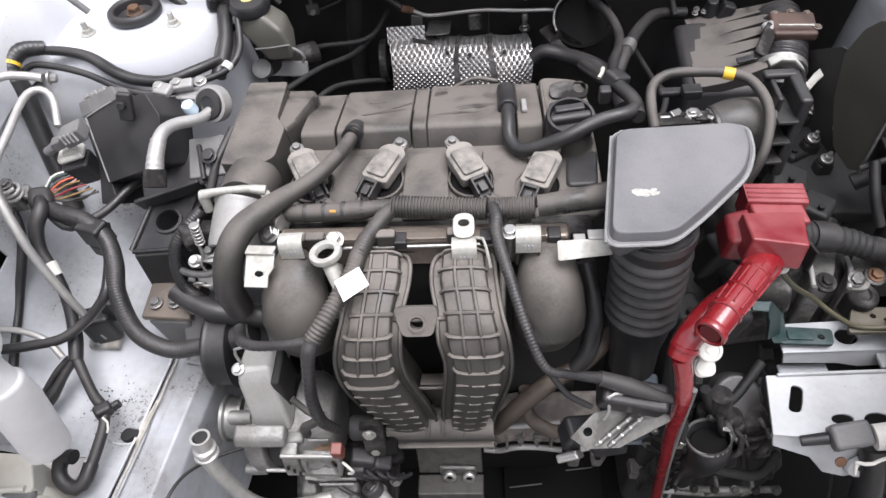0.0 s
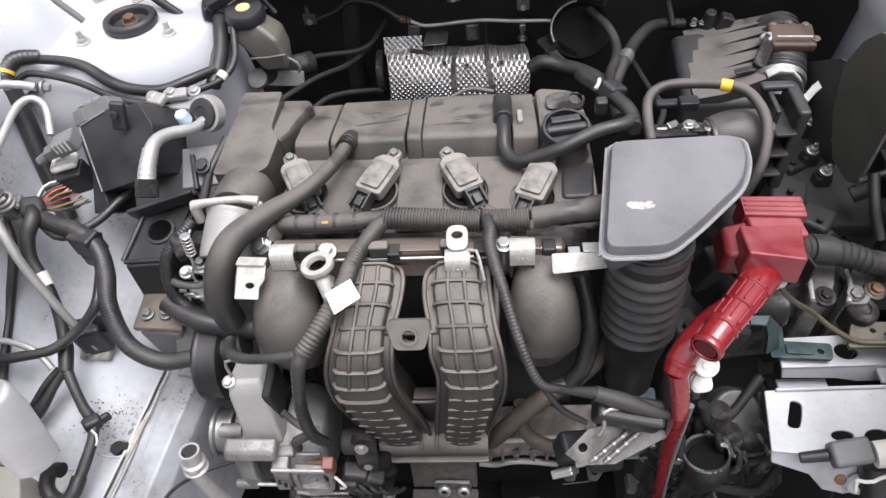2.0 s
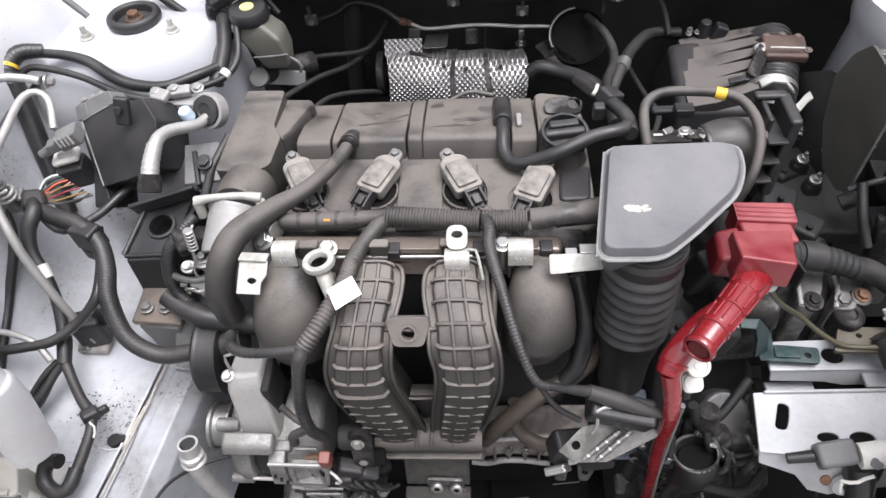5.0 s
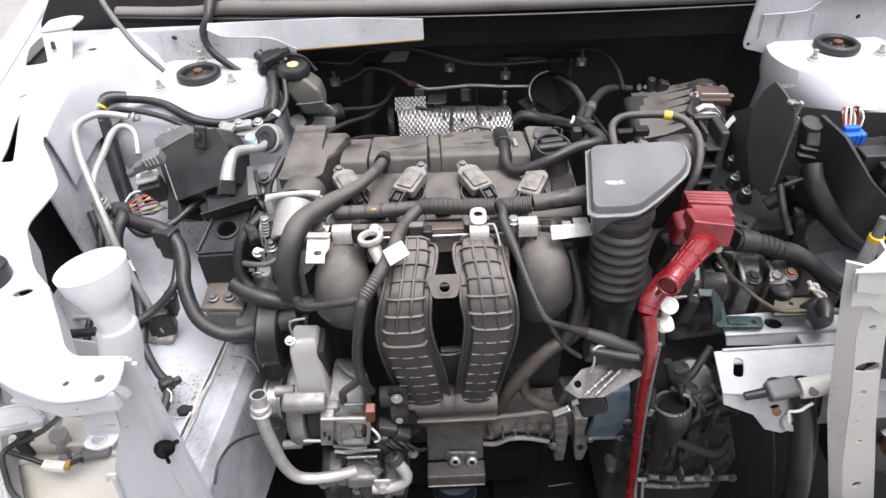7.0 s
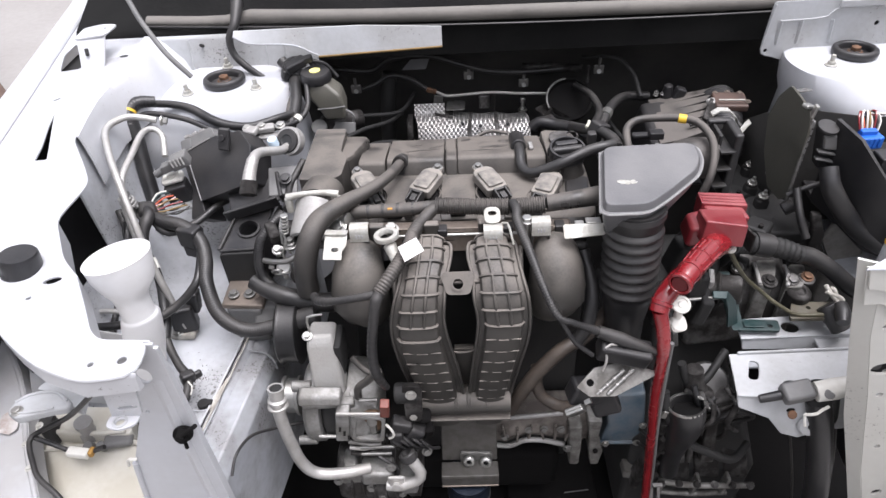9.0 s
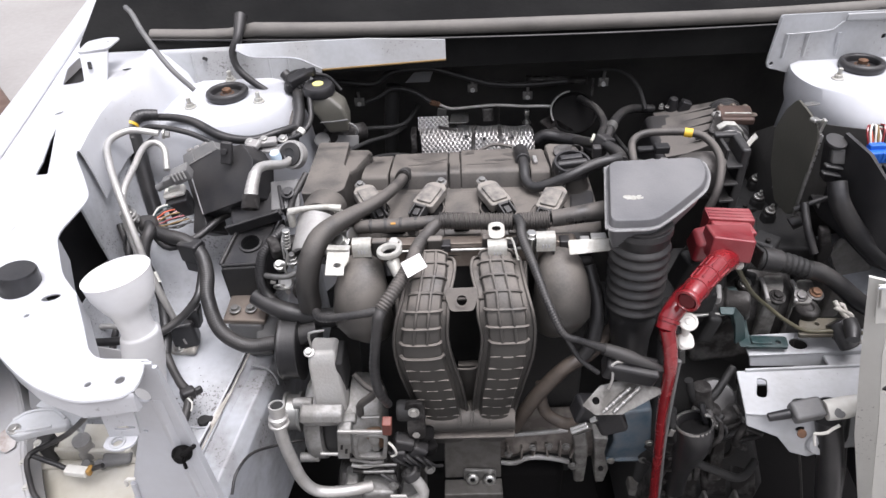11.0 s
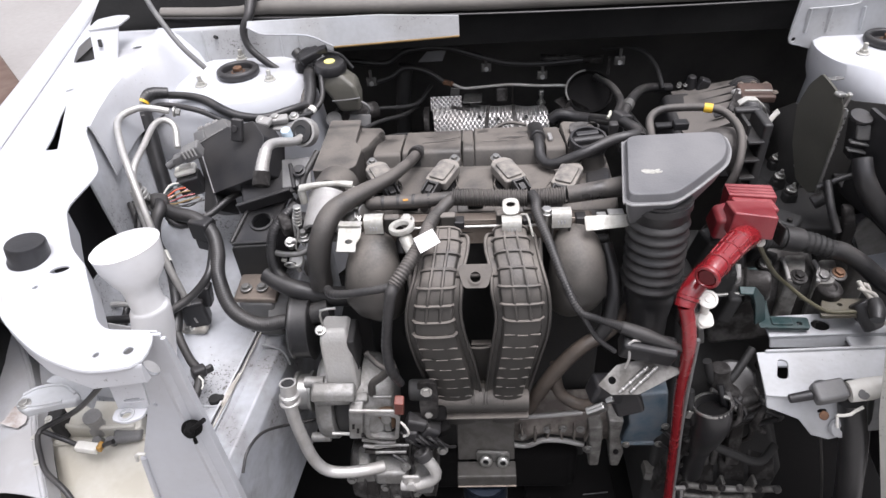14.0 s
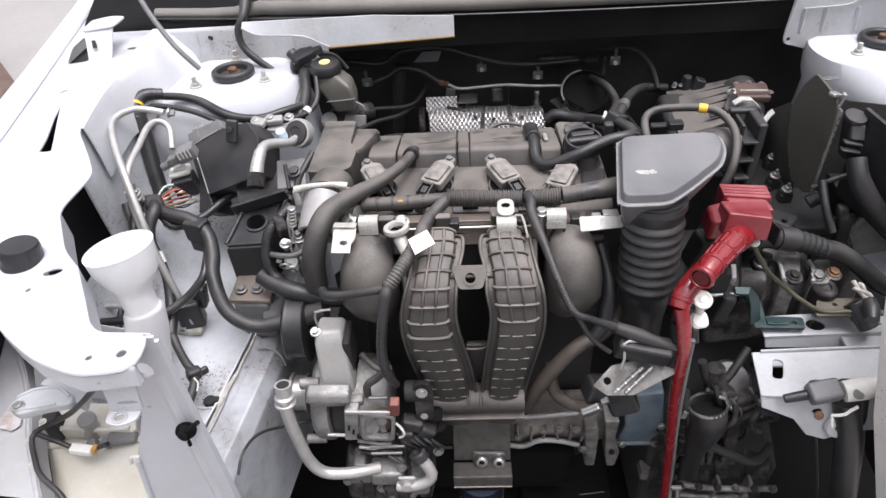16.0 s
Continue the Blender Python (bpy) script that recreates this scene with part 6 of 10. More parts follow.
vv = thing("service_valve", (-0.53, 0.52, 0.90), "dull silver pipe valve cluster on the apron", "valve")
part("coil", tube([(-0.516 + 0.0095 * math.cos(a), 0.522 + 0.0095 * math.sin(a), 0.890 + 0.0035 * a / math.pi) for a in [0.5 * k for k in range(38)]], 0.0026, 8, 0.003), PIPE, vv)
part("stem", joined(rod((-0.516, 0.522, 0.872), (-0.516, 0.522, 0.915), 0.0055, 14), hexbolt((-0.516, 0.522, 0.914), (0, -0.1, 1), 0.006, 0.006)), DULL, vv)
part("block", joined(box((-0.524, 0.535, 0.876), (0.024, 0.028, 0.020), 0.004, (0, 0, 15)), rod((-0.508, 0.525, 0.876), (-0.494, 0.512, 0.872), 0.006, 12)), ALU, vv)
part("lead", tube([(-0.520, 0.512, 0.884), (-0.528, 0.498, 0.862), (-0.520, 0.485, 0.840), (-0.505, 0.476, 0.825)], 0.0022, 8), RUBBER, vv)
lo = thing("corrugated_harness", (-0.42, 0.45, 0.75), "thick black corrugated wiring conduit looping to the engine", "wiring harness")
part("conduit", tube([(-0.497, 0.526, 0.872), (-0.472, 0.514, 0.869), (-0.436, 0.502, 0.866), (-0.408, 0.482, 0.855), (-0.396, 0.455, 0.838), (-0.392, 0.425, 0.818), (-0.373, 0.392, 0.785), (-0.338, 0.380, 0.764), (-0.300, 0.383, 0.764), (-0.260, 0.388, 0.772)], 0.0106, 16, rib=0.00022, pitch=0.0034), RUBBER, lo)
part("sleeve", tube([(-0.264, 0.387, 0.771), (-0.246, 0.390, 0.776), (-0.23, 0.392, 0.78)], 0.0155, 16), RUBBER, lo)
part("clip", joined(box((-0.424, 0.492, 0.855), (0.034, 0.024, 0.034), 0.004, (0, 0, -20)), box((-0.424, 0.488, 0.832), (0.025, 0.018, 0.02), 0.003, (0, 0, -20))), BLACK, lo)
part("end_plug", box((-0.498, 0.530, 0.875), (0.028, 0.03, 0.028), 0.008, (10, 20, 30)), RUBBER, lo)
hose("heater_hose", [(-0.325, 0.432, 0.812), (-0.300, 0.418, 0.806), (-0.271, 0.409, 0.800), (-0.235, 0.409, 0.788), (-0.20, 0.415, 0.78)], (0.012, 0.013, 0.014, 0.0145, 0.0145), RUBBER, "short thick black hose beside the engine mount", seg=18)
hose("conduit", [(-0.262, 0.613, 0.905), (-0.272, 0.59, 0.895), (-0.279, 0.565, 0.888), (-0.277, 0.53, 0.886), (-0.272, 0.50, 0.892)], 0.0055, RUBBER, "thin black conduit beside the timing cover", "cable", seg=10)
hose("conduit", [(-0.272, 0.482, 0.898), (-0.288, 0.465, 0.890), (-0.304, 0.450, 0.873), (-0.310, 0.438, 0.845), (-0.306, 0.430, 0.820), (-0.290, 0.42, 0.805)], 0.0078, RUBBER, "black corrugated conduit bending down at the mount", "cable", rib=0.0005, pitch=0.0034)
cs = thing("coolant_outlet", (-0.25, 0.42, 0.84), "bright metal coolant sensor and pipe stubs", "engine part")
part("pipe", tube([(-0.300, 0.432, 0.852), (-0.285, 0.424, 0.856), (-0.262, 0.420, 0.860), (-0.245, 0.425, 0.868)], 0.0042, 12), DULL, cs)
part("sensor", joined(lathe([(0.006, 0), (0.0075, 0.003), (0.0075, 0.008), (0.005, 0.010), (0.005, 0.016), (0.003, 0.017)], (-0.274, 0.436, 0.862), (0.2, -0.5, 0.85), 14), hexbolt((-0.258, 0.446, 0.870), (0, -0.4, 0.9), 0.006, 0.008)), DULL, cs)
part("hose_clip", tube([(-0.281 + 0.0085 * math.cos(a), 0.424 - 0.004 * math.sin(a), 0.836 + 0.0075 * math.sin(a)) for a in [0.5 * k for k in range(12)]], 0.0018, 8, 0.003), STEEL, cs, "bright spring hose clip")
part("clip_ear", joined(box((-0.289, 0.424, 0.846), (0.008, 0.004, 0.006), 0.001, (0, 25, 10)), box((-0.272, 0.425, 0.826), (0.006, 0.005, 0.008), 0.001, (0, -20, 20))), STEEL, cs)
part("tie", tube([(-0.276, 0.425, 0.872), (-0.268, 0.424, 0.880), (-0.259, 0.425, 0.877), (-0.256, 0.427, 0.868)], 0.0020, 8), STEEL, cs)
for k in range(6):
    part("collar", lathe([(0.004, 0), (0.0055, 0.001), (0.0055, 0.003), (0.004, 0.004)], (-0.259 + 0.0008 * k, 0.430, 0.902 + 0.0055 * k), (0.1, 0.05, 1), 12), STEEL, cs)
part("sensor", joined(lathe([(0.010, 0), (0.012, 0.004), (0.009, 0.010)], (-0.243, 0.425, 0.845), (0.2, -0.6, 0.75), 16), box((-0.250, 0.418, 0.835), (0.02, 0.02, 0.02), 0.004, (0, 20, 30))), OILY, cs)
part("bracket", joined(box((-0.285, 0.455, 0.885), (0.016, 0.03, 0.02), 0.004, (20, 0, 30)), box((-0.262, 0.462, 0.88), (0.02, 0.02, 0.03), 0.004)), CASE, cs)
part("ring_fitting", lathe([(0.0075, 0), (0.0108, 0.001), (0.0108, 0.004), (0.0085, 0.005), (0.0070, 0.004)], (-0.272, 0.428, 0.842), (0.15, -0.75, 0.6), 20), STEEL, cs, "bright ring fitting")
part("stub", joined(rod((-0.276, 0.432, 0.862), (-0.275, 0.426, 0.880), 0.0052, 14), lathe([(0.005, 0), (0.0078, 0.001), (0.0078, 0.004), (0.005, 0.005)], (-0.2755, 0.429, 0.871), (0.05, -0.3, 0.95), 16)), STEEL, cs)
part("stub", joined(rod((-0.256, 0.434, 0.870), (-0.255, 0.430, 0.892), 0.0046, 14), hexbolt((-0.2555, 0.432, 0.880), (0.05, -0.2, 0.97), 0.0075, 0.006)), DULL, cs)
part("spring_wire", tube([(-0.262, 0.430, 0.902), (-0.259, 0.426, 0.893), (-0.263, 0.424, 0.882), (-0.268, 0.424, 0.868), (-0.262, 0.424, 0.856), (-0.253, 0.426, 0.853)], 0.0017, 8), STEEL, cs)
part("lead", tube([(-0.268, 0.462, 0.905), (-0.270, 0.448, 0.90), (-0.268, 0.436, 0.878)], 0.0022, 8), DULL, cs)
hose("cable", [(-0.412, 0.500, 0.862), (-0.406, 0.473, 0.845), (-0.404, 0.442, 0.830), (-0.407, 0.421, 0.820), (-0.430, 0.405, 0.800), (-0.460, 0.384, 0.790), (-0.490, 0.376, 0.790), (-0.523, 0.371, 0.790), (-0.575, 0.369, 0.790)], 0.0062, RUBBER, "black cable crossing the apron", "cable", "black cables on the apron")
hose("cable", [(-0.540, 0.530, 0.880), (-0.524, 0.495, 0.850), (-0.535, 0.443, 0.800), (-0.536, 0.389, 0.770), (-0.533, 0.346, 0.750), (-0.53, 0.31, 0.735)], 0.0060, RUBBER, "black cable hanging down the apron", "cable", "black cables on the apron")
ct = thing("cable", (-0.47, 0.42, 0.72), "taped black cable down to the apron floor", "cable", "black cables on the apron")
part("trunk", tube([(-0.494, 0.525, 0.882), (-0.486, 0.510, 0.882), (-0.492, 0.492, 0.870), (-0.491, 0.473, 0.850), (-0.478, 0.456, 0.832), (-0.468, 0.439, 0.815), (-0.464, 0.423, 0.795), (-0.459, 0.399, 0.775), (-0.455, 0.371, 0.760)], (0.008, 0.0095, 0.0085, 0.0075, 0.0068, 0.0068, 0.0074, 0.0090, 0.0080), 14), RUBBER, ct)
part("white_tape", tube([(-0.482, 0.461, 0.837), (-0.474, 0.450, 0.826)], (0.0085, 0.0080), 14), PLUGW, ct, "white tape wrap")
part("branch", tube([(-0.456, 0.376, 0.762), (-0.468, 0.358, 0.752), (-0.486, 0.328, 0.738), (-0.507, 0.313, 0.730)], (0.0055, 0.0055, 0.0085, 0.0085), 12), RUBBER, ct)
part("branch", tube([(-0.462, 0.372, 0.764), (-0.476, 0.356, 0.757), (-0.490, 0.334, 0.745), (-0.50, 0.32, 0.735)], 0.0040, 10), RUBBER, ct)
part("lower_run", tube([(-0.455, 0.373, 0.760), (-0.443, 0.354, 0.752), (-0.425, 0.330, 0.745), (-0.410, 0.314, 0.740), (-0.406, 0.295, 0.735), (-0.409, 0.271, 0.728), (-0.413, 0.252, 0.722)], (0.0065, 0.0060, 0.0060, 0.0068, 0.0062, 0.0068, 0.0068), 12), RUBBER, ct)
part("run_clip", joined(box((-0.409, 0.312, 0.742), (0.020, 0.015, 0.018), 0.004, (0, 10, 40)), box((-0.399, 0.320, 0.738), (0.014, 0.008, 0.012), 0.003, (0, 0, 40))), BLACK, ct)
part("tie_loop", tube([(-0.405, 0.302, 0.745), (-0.398, 0.296, 0.740), (-0.400, 0.288, 0.734)], 0.0013, 6), PLUGW, ct)
hose("cable", [(-0.490, 0.518, 0.876), (-0.465, 0.505, 0.852), (-0.43, 0.53, 0.85), (-0.405, 0.565, 0.855), (-0.385, 0.60, 0.85)], 0.0055, RUBBER, "black cable under the control box", "cable", "black cables on the apron")
hose("drain_hose", [(-0.413, 0.256, 0.723), (-0.417, 0.236, 0.718), (-0.429, 0.230, 0.716), (-0.444, 0.239, 0.722), (-0.446, 0.252, 0.730), (-0.437, 0.259, 0.736), (-0.427, 0.258, 0.738)], 0.0085, RUBBER, "black rubber drain hose with a hooked end", seg=14)
hose("apron_pipe", [(-0.57, 0.39, 0.80), (-0.530, 0.392, 0.800), (-0.500, 0.388, 0.796), (-0.478, 0.380, 0.790), (-0.462, 0.366, 0.775)], 0.0040, PIPE, "thin dull metal pipe across the apron", "pipe", seg=10)
cb = thing("cable_clip", (-0.452, 0.435, 0.705), "black plastic cable clip block", "clip")
part("block", joined(box((-0.450, 0.430, 0.745), (0.038, 0.030, 0.05), 0.006, (0, 0, 15)), box((-0.43, 0.44, 0.77), (0.02, 0.02, 0.04), 0.004, (0, 10, 0))), BLACK, cb)
part("nut", hexbolt((-0.462, 0.418, 0.724), (0, -0.3, 0.9), 0.008, 0.008), STEEL, cb)
part("base", box((-0.455, 0.425, 0.718), (0.04, 0.03, 0.012), 0.004), SEAL, cb)
hose("sensor_wire", [(-0.337, 0.200, 0.668), (-0.334, 0.225, 0.680), (-0.323, 0.260, 0.672), (-0.300, 0.295, 0.640), (-0.262, 0.315, 0.625)], 0.0022, RUBBER, "thin black wire from the frame rail to the alternator", "cable", seg=8)
tw = thing("tower_harness", (-0.42, 0.70, 0.88), "black wiring wrapped round the strut tower", "wiring harness")
part("conduit", tube([(-0.552, 0.676, 0.945), (-0.556, 0.690, 0.962), (-0.546, 0.712, 0.968), (-0.52, 0.722, 0.964)], (0.011, 0.0115, 0.0105, 0.009), 14, rib=0.0004, pitch=0.006), RUBBER, tw)
part("cover_strip", tube([(-0.525, 0.722, 0.960), (-0.488, 0.714, 0.961), (-0.455, 0.705, 0.956), (-0.418, 0.684, 0.945), (-0.388, 0.676, 0.938), (-0.352, 0.676, 0.935), (-0.319, 0.691, 0.937), (-0.293, 0.716, 0.934)], (0.0075, 0.008, 0.009, 0.010, 0.0095, 0.009, 0.009, 0.008), 12, flat=0.8), RUBBER, tw)
part("cable", tube([(-0.552, 0.690, 0.945), (-0.53, 0.700, 0.954), (-0.463, 0.683, 0.950), (-0.404, 0.662, 0.934), (-0.355, 0.658, 0.929), (-0.317, 0.676, 0.929), (-0.285, 0.705, 0.925), (-0.270, 0.735, 0.935), (-0.275, 0.78, 0.96)], 0.0045, 10), RUBBER, tw)
part("cable", tube([(-0.296, 0.70, 0.92), (-0.292, 0.745, 0.935), (-0.298, 0.79, 0.95), (-0.31, 0.83, 0.955), (-0.33, 0.85, 0.97)], 0.010, 12), RUBBER, tw)
part("cable", tube([(-0.305, 0.72, 0.915), (-0.305, 0.76, 0.925), (-0.31, 0.81, 0.93)], 0.007, 10), HOSE, tw)
part("yellow_wrap", tube([(-0.5555, 0.690, 0.9612), (-0.5550, 0.694, 0.9635)], 0.0122, 14), YELLOW, tw)
part("cable_tip", rod((-0.286, 0.706, 0.926), (-0.281, 0.714, 0.929), 0.0072, 12), PLUGW, tw)
hose("drop_hose", [(-0.553, 0.682, 0.952), (-0.547, 0.668, 0.920), (-0.539, 0.643, 0.881), (-0.529, 0.617, 0.842), (-0.514, 0.582, 0.80)], 0.0125, RUBBER, "black rubber drain hose down the apron", seg=14)
hose("washer_tube", [(-0.600, 0.90, 1.085), (-0.574, 0.862, 1.085), (-0.545, 0.82, 1.065), (-0.50, 0.775, 1.025), (-0.465, 0.765, 0.985)], 0.0045, GREYP, "grey washer tube hanging over the tower", seg=10)
hose("scuttle_drain", [(-0.400, 0.90, 1.06), (-0.402, 0.862, 1.035), (-0.414, 0.850, 1.012), (-0.405, 0.840, 0.982), (-0.36, 0.822, 0.95), (-0.32, 0.80, 0.94), (-0.29, 0.785, 0.935)], (0.012, 0.0085, 0.0065, 0.0065, 0.006, 0.006, 0.006), RUBBER, "black drain tube hanging from the cowl", seg=12)
kn = thing("wiring_knot", (-0.30, 0.81, 0.93), "tangle of black wires and plugs at the cowl", "wiring")
for k in range(4):
    part("wire", tube([(-0.300 + 0.006 * k, 0.808, 0.960), (-0.318 + 0.008 * k, 0.812, 0.972 + 0.003 * k), (-0.306 + 0.012 * k, 0.822, 0.984 - 0.002 * k), (-0.282 + 0.012 * k, 0.826, 0.982 - 0.004 * k), (-0.262 + 0.012 * k, 0.818, 0.966 - 0.006 * k)], 0.0036, 8), RUBBER, kn)
part("block", joined(box((-0.296, 0.812, 0.978), (0.038, 0.022, 0.016), 0.004, (10, -18, 18)), box((-0.276, 0.815, 0.985), (0.022, 0.016, 0.012), 0.003, (0, -10, 10))), BLACK, kn)
part("plug", box((-0.314, 0.808, 0.962), (0.018, 0.018, 0.018), 0.004, (0, 15, 25)), BLACK, kn)

def ragged2(pts):
    """An outline with a torn edge."""
    out = []
    for a, b in zip(pts, pts[1:] + pts[:1]):
        for j in range(5):
            out.append((a[0] + (b[0] - a[0]) * j / 5 + rnd.uniform(-0.0016, 0.0016), a[1] + (b[1] - a[1]) * j / 5 + rnd.uniform(-0.0016, 0.0016)))
    return out


# things outside the column
tk = thing("washer_tank", (-0.50, 0.20, 0.3), "cream plastic washer fluid tank", "tank")
part("shell", bevelled(loft([[(-0.605, 0.252, 0.32), (-0.435, 0.250, 0.32), (-0.390, 0.190, 0.32), (-0.390, 0.070, 0.32), (-0.590, 0.070, 0.32)], [(-0.598, 0.240, 0.66), (-0.450, 0.246, 0.66), (-0.400, 0.200, 0.66), (-0.396, 0.075, 0.62), (-0.520, 0.075, 0.62)],
     [(-0.590, 0.226, 0.736), (-0.470, 0.238, 0.738), (-0.428, 0.208, 0.734), (-0.412, 0.110, 0.705), (-0.522, 0.110, 0.705)]]), 0.02, 5), CREAM, tk)
part("seam", tube([(-0.596, 0.212, 0.728), (-0.555, 0.208, 0.732), (-0.49, 0.211, 0.735), (-0.445, 0.212, 0.732), (-0.425, 0.190, 0.720)], 0.004, 8), CREAM, tk, "moulded seam ridge")
part("upper_step", prism(rounded([(-0.594, 0.220), (-0.580, 0.254), (-0.543, 0.262), (-0.470, 0.258), (-0.450, 0.215), (-0.491, 0.213)], 0.010), 0.70, 0.750, 0.006, None, 3), CREAM, tk)
part("step_ridge", tube([(-0.590, 0.224, 0.751), (-0.545, 0.219, 0.752), (-0.500, 0.216, 0.752), (-0.460, 0.218, 0.752)], 0.0035, 8), CREAM, tk)
part("boss", lathe([(0.012, 0), (0.012, 0.010), (0.009, 0.016), (0.009, 0.030), (0.011, 0.032), (0.011, 0.038)], (-0.512, 0.222, 0.736), (0.1, -0.1, 1), 18), PALE, tk)
part("port", joined(rod((-0.505, 0.206, 0.735), (-0.505, 0.200, 0.748), 0.006, 12), rod((-0.488, 0.206, 0.735), (-0.488, 0.200, 0.748), 0.006, 12), box((-0.470, 0.212, 0.742), (0.036, 0.022, 0.012), 0.005, (0, 5, 12))), GREYP, tk)
ar = thing("lamp_bracket", (-0.50, 0.19, 0.80), "grey stamped bracket arm with a bolted end", "bracket")
part("arm", prism(rounded([(-0.556, 0.183), (-0.554, 0.199), (-0.537, 0.211), (-0.508, 0.213), (-0.484, 0.198), (-0.482, 0.188), (-0.509, 0.183), (-0.540, 0.174)], 0.006), 0.832, 0.845, 0.004, None, 3), TRAY, ar)
part("arm_rim", tube([(-0.551, 0.197, 0.8455), (-0.536, 0.208, 0.8455), (-0.508, 0.210, 0.8455), (-0.488, 0.197, 0.8455)], 0.0020, 8), TRAY, ar)
part("arm_rim", tube([(-0.548, 0.180, 0.8455), (-0.525, 0.182, 0.8455), (-0.500, 0.187, 0.8455)], 0.0016, 8), TRAY, ar)
part("bolt", hexbolt((-0.543, 0.184, 0.845), (0, 0, 1), 0.0055, 0.005), STEEL, ar)
part("plate", prism(rounded([(-0.541, 0.222), (-0.536, 0.232), (-0.511, 0.234), (-0.497, 0.219), (-0.474, 0.208), (-0.470, 0.188), (-0.490, 0.197), (-0.508, 0.214)], 0.004), 0.826, 0.838, 0.003, None, 2), TRAY, ar)
part("back_panel", plate(rounded([(-0.615, 0.0), (-0.60, 0.085), (-0.52, 0.10), (-0.45, 0.085), (-0.435, 0.0), (-0.50, -0.02)], 0.012), [ring2(-0.55, 0.05, 0.008, 14), ring2(-0.495, 0.045, 0.005, 12)], 0.003, pose(0, 0.280, 0.752, 70, 0, 0)), SILVER, ar)
part("panel_nut", joined(hexbolt((-0.525, 0.281, 0.79), (0, -0.8, 0.5), 0.006, 0.007), hexbolt((-0.47, 0.281, 0.785), (0, -0.8, 0.5), 0.005, 0.006)), STEEL, ar)
part("lamp_back", prism(rounded([(-0.572, 0.236), (-0.553, 0.236), (-0.550, 0.212), (-0.567, 0.212)], 0.004), 0.735, 0.772, 0.004), DARK, ar, "dark lamp socket behind the arm")
part("socket_bolt", hexbolt((-0.564, 0.216, 0.772), (0, -0.2, 1), 0.0035, 0.003), TAB, ar)
sv = thing("bumper_side", (-0.66, 0.22, 0.3), "scuffed silver-grey bumper side panel", "bumper")
edge_pts = [(-0.668, 0.352, 0.800), (-0.634, 0.302, 0.775), (-0.613, 0.268, 0.768), (-0.596, 0.236, 0.766), (-0.580, 0.205, 0.765), (-0.563, 0.176, 0.765), (-0.547, 0.150, 0.763), (-0.525, 0.115, 0.758)]
part("shell", thick(loft([[Vector(p) + Vector((-0.030 * k, 0.006 * k, 0.004 * math.sin(1.1 * k) - 0.0020 * k * k)) for k in range(8)] for p in edge_pts], False, False), 0.004), SILVER, sv)
part("inner_wall", thick(loft([[Vector(p) + Vector((0.0015 + 0.004 * k, 0.0, -0.012 * k)) for k in range(3)] for p in edge_pts], False, False), 0.003), SILVER, sv)
part("lip", tube(edge_pts, 0.0035, 10), SILVER, sv, "rounded moulded lip")
part("scuff", plate(ragged2([(-0.622, 0.238), (-0.606, 0.240), (-0.592, 0.214), (-0.600, 0.203), (-0.626, 0.212)]), [], 0.0006, pose(0, 0, 0.7705)), mat("scraped_primer", (0.34, 0.29, 0.26), 0.7, 0, 0.3, 90, (0.5, 0.5, 0.5), 0.4), sv, "scraped patch")
for x, y, z in ((-0.5725, 0.192, 0.767), (-0.552, 0.158, 0.766)):
    part("screw", hexbolt((x, y, z), (0, 0, 1), 0.0038, 0.003), TAB, sv)
cbl = thing("headlamp_cable", (-0.53, 0.19, 0.70), "black headlamp cable with a yellow-taped connector", "cable")
part("cable", tube([(-0.432, 0.178, 0.885), (-0.465, 0.180, 0.852), (-0.498, 0.190, 0.82), (-0.540, 0.198, 0.790), (-0.560, 0.193, 0.780), (-0.557, 0.180, 0.778), (-0.545, 0.162, 0.777), (-0.528, 0.140, 0.774), (-0.495, 0.117, 0.765), (-0.47, 0.09, 0.73)], 0.0034, 10), RUBBER, cbl)
part("lead", tube([(-0.558, 0.194, 0.778), (-0.535, 0.192, 0.762), (-0.505, 0.186, 0.752), (-0.47, 0.186, 0.765)], 0.0032, 10), RUBBER, cbl)
part("connector", box((-0.505, 0.184, 0.757), (0.028, 0.012, 0.010), 0.002, (0, 5, -6)), PLUGW, cbl)
part("tape", box((-0.488, 0.184, 0.758), (0.006, 0.011, 0.010), 0.002, (0, 5, -6)), mat("orange_tape", (0.40, 0.22, 0.05), 0.5, 0, 0.2), cbl)


# ---- front of the engine ----
al = thing("alternator", (-0.19, 0.31, 0.60), "dusty aluminium alternator with dark windings", "alternator")
part("rear_shell", lathe([(0.030, 0), (0.056, 0.006), (0.062, 0.014), (0.062, 0.030), (0.058, 0.032)], (-0.258, 0.335, 0.655), (1, 0, 0), 32), ALU, al)
part("stator", rod((-0.228, 0.335, 0.655), (-0.186, 0.335, 0.655), 0.0575, 32), DARK, al)
part("front_shell", lathe([(0.059, 0), (0.062, 0.002), (0.062, 0.018), (0.050, 0.040), (0.036, 0.046)], (-0.188, 0.335, 0.655), (1, 0, 0), 32), ALU, al)
for a, r_ in ((20, 0.0085), (118, 0.007), (200, 0.0075)):
    y, z = 0.335 - 0.060 * math.sin(radians(a)), 0.655 + 0.060 * math.cos(radians(a))
    part("lug", rod((-0.266, y, z), (-0.238, y, z), r_, 14), ALU, al)
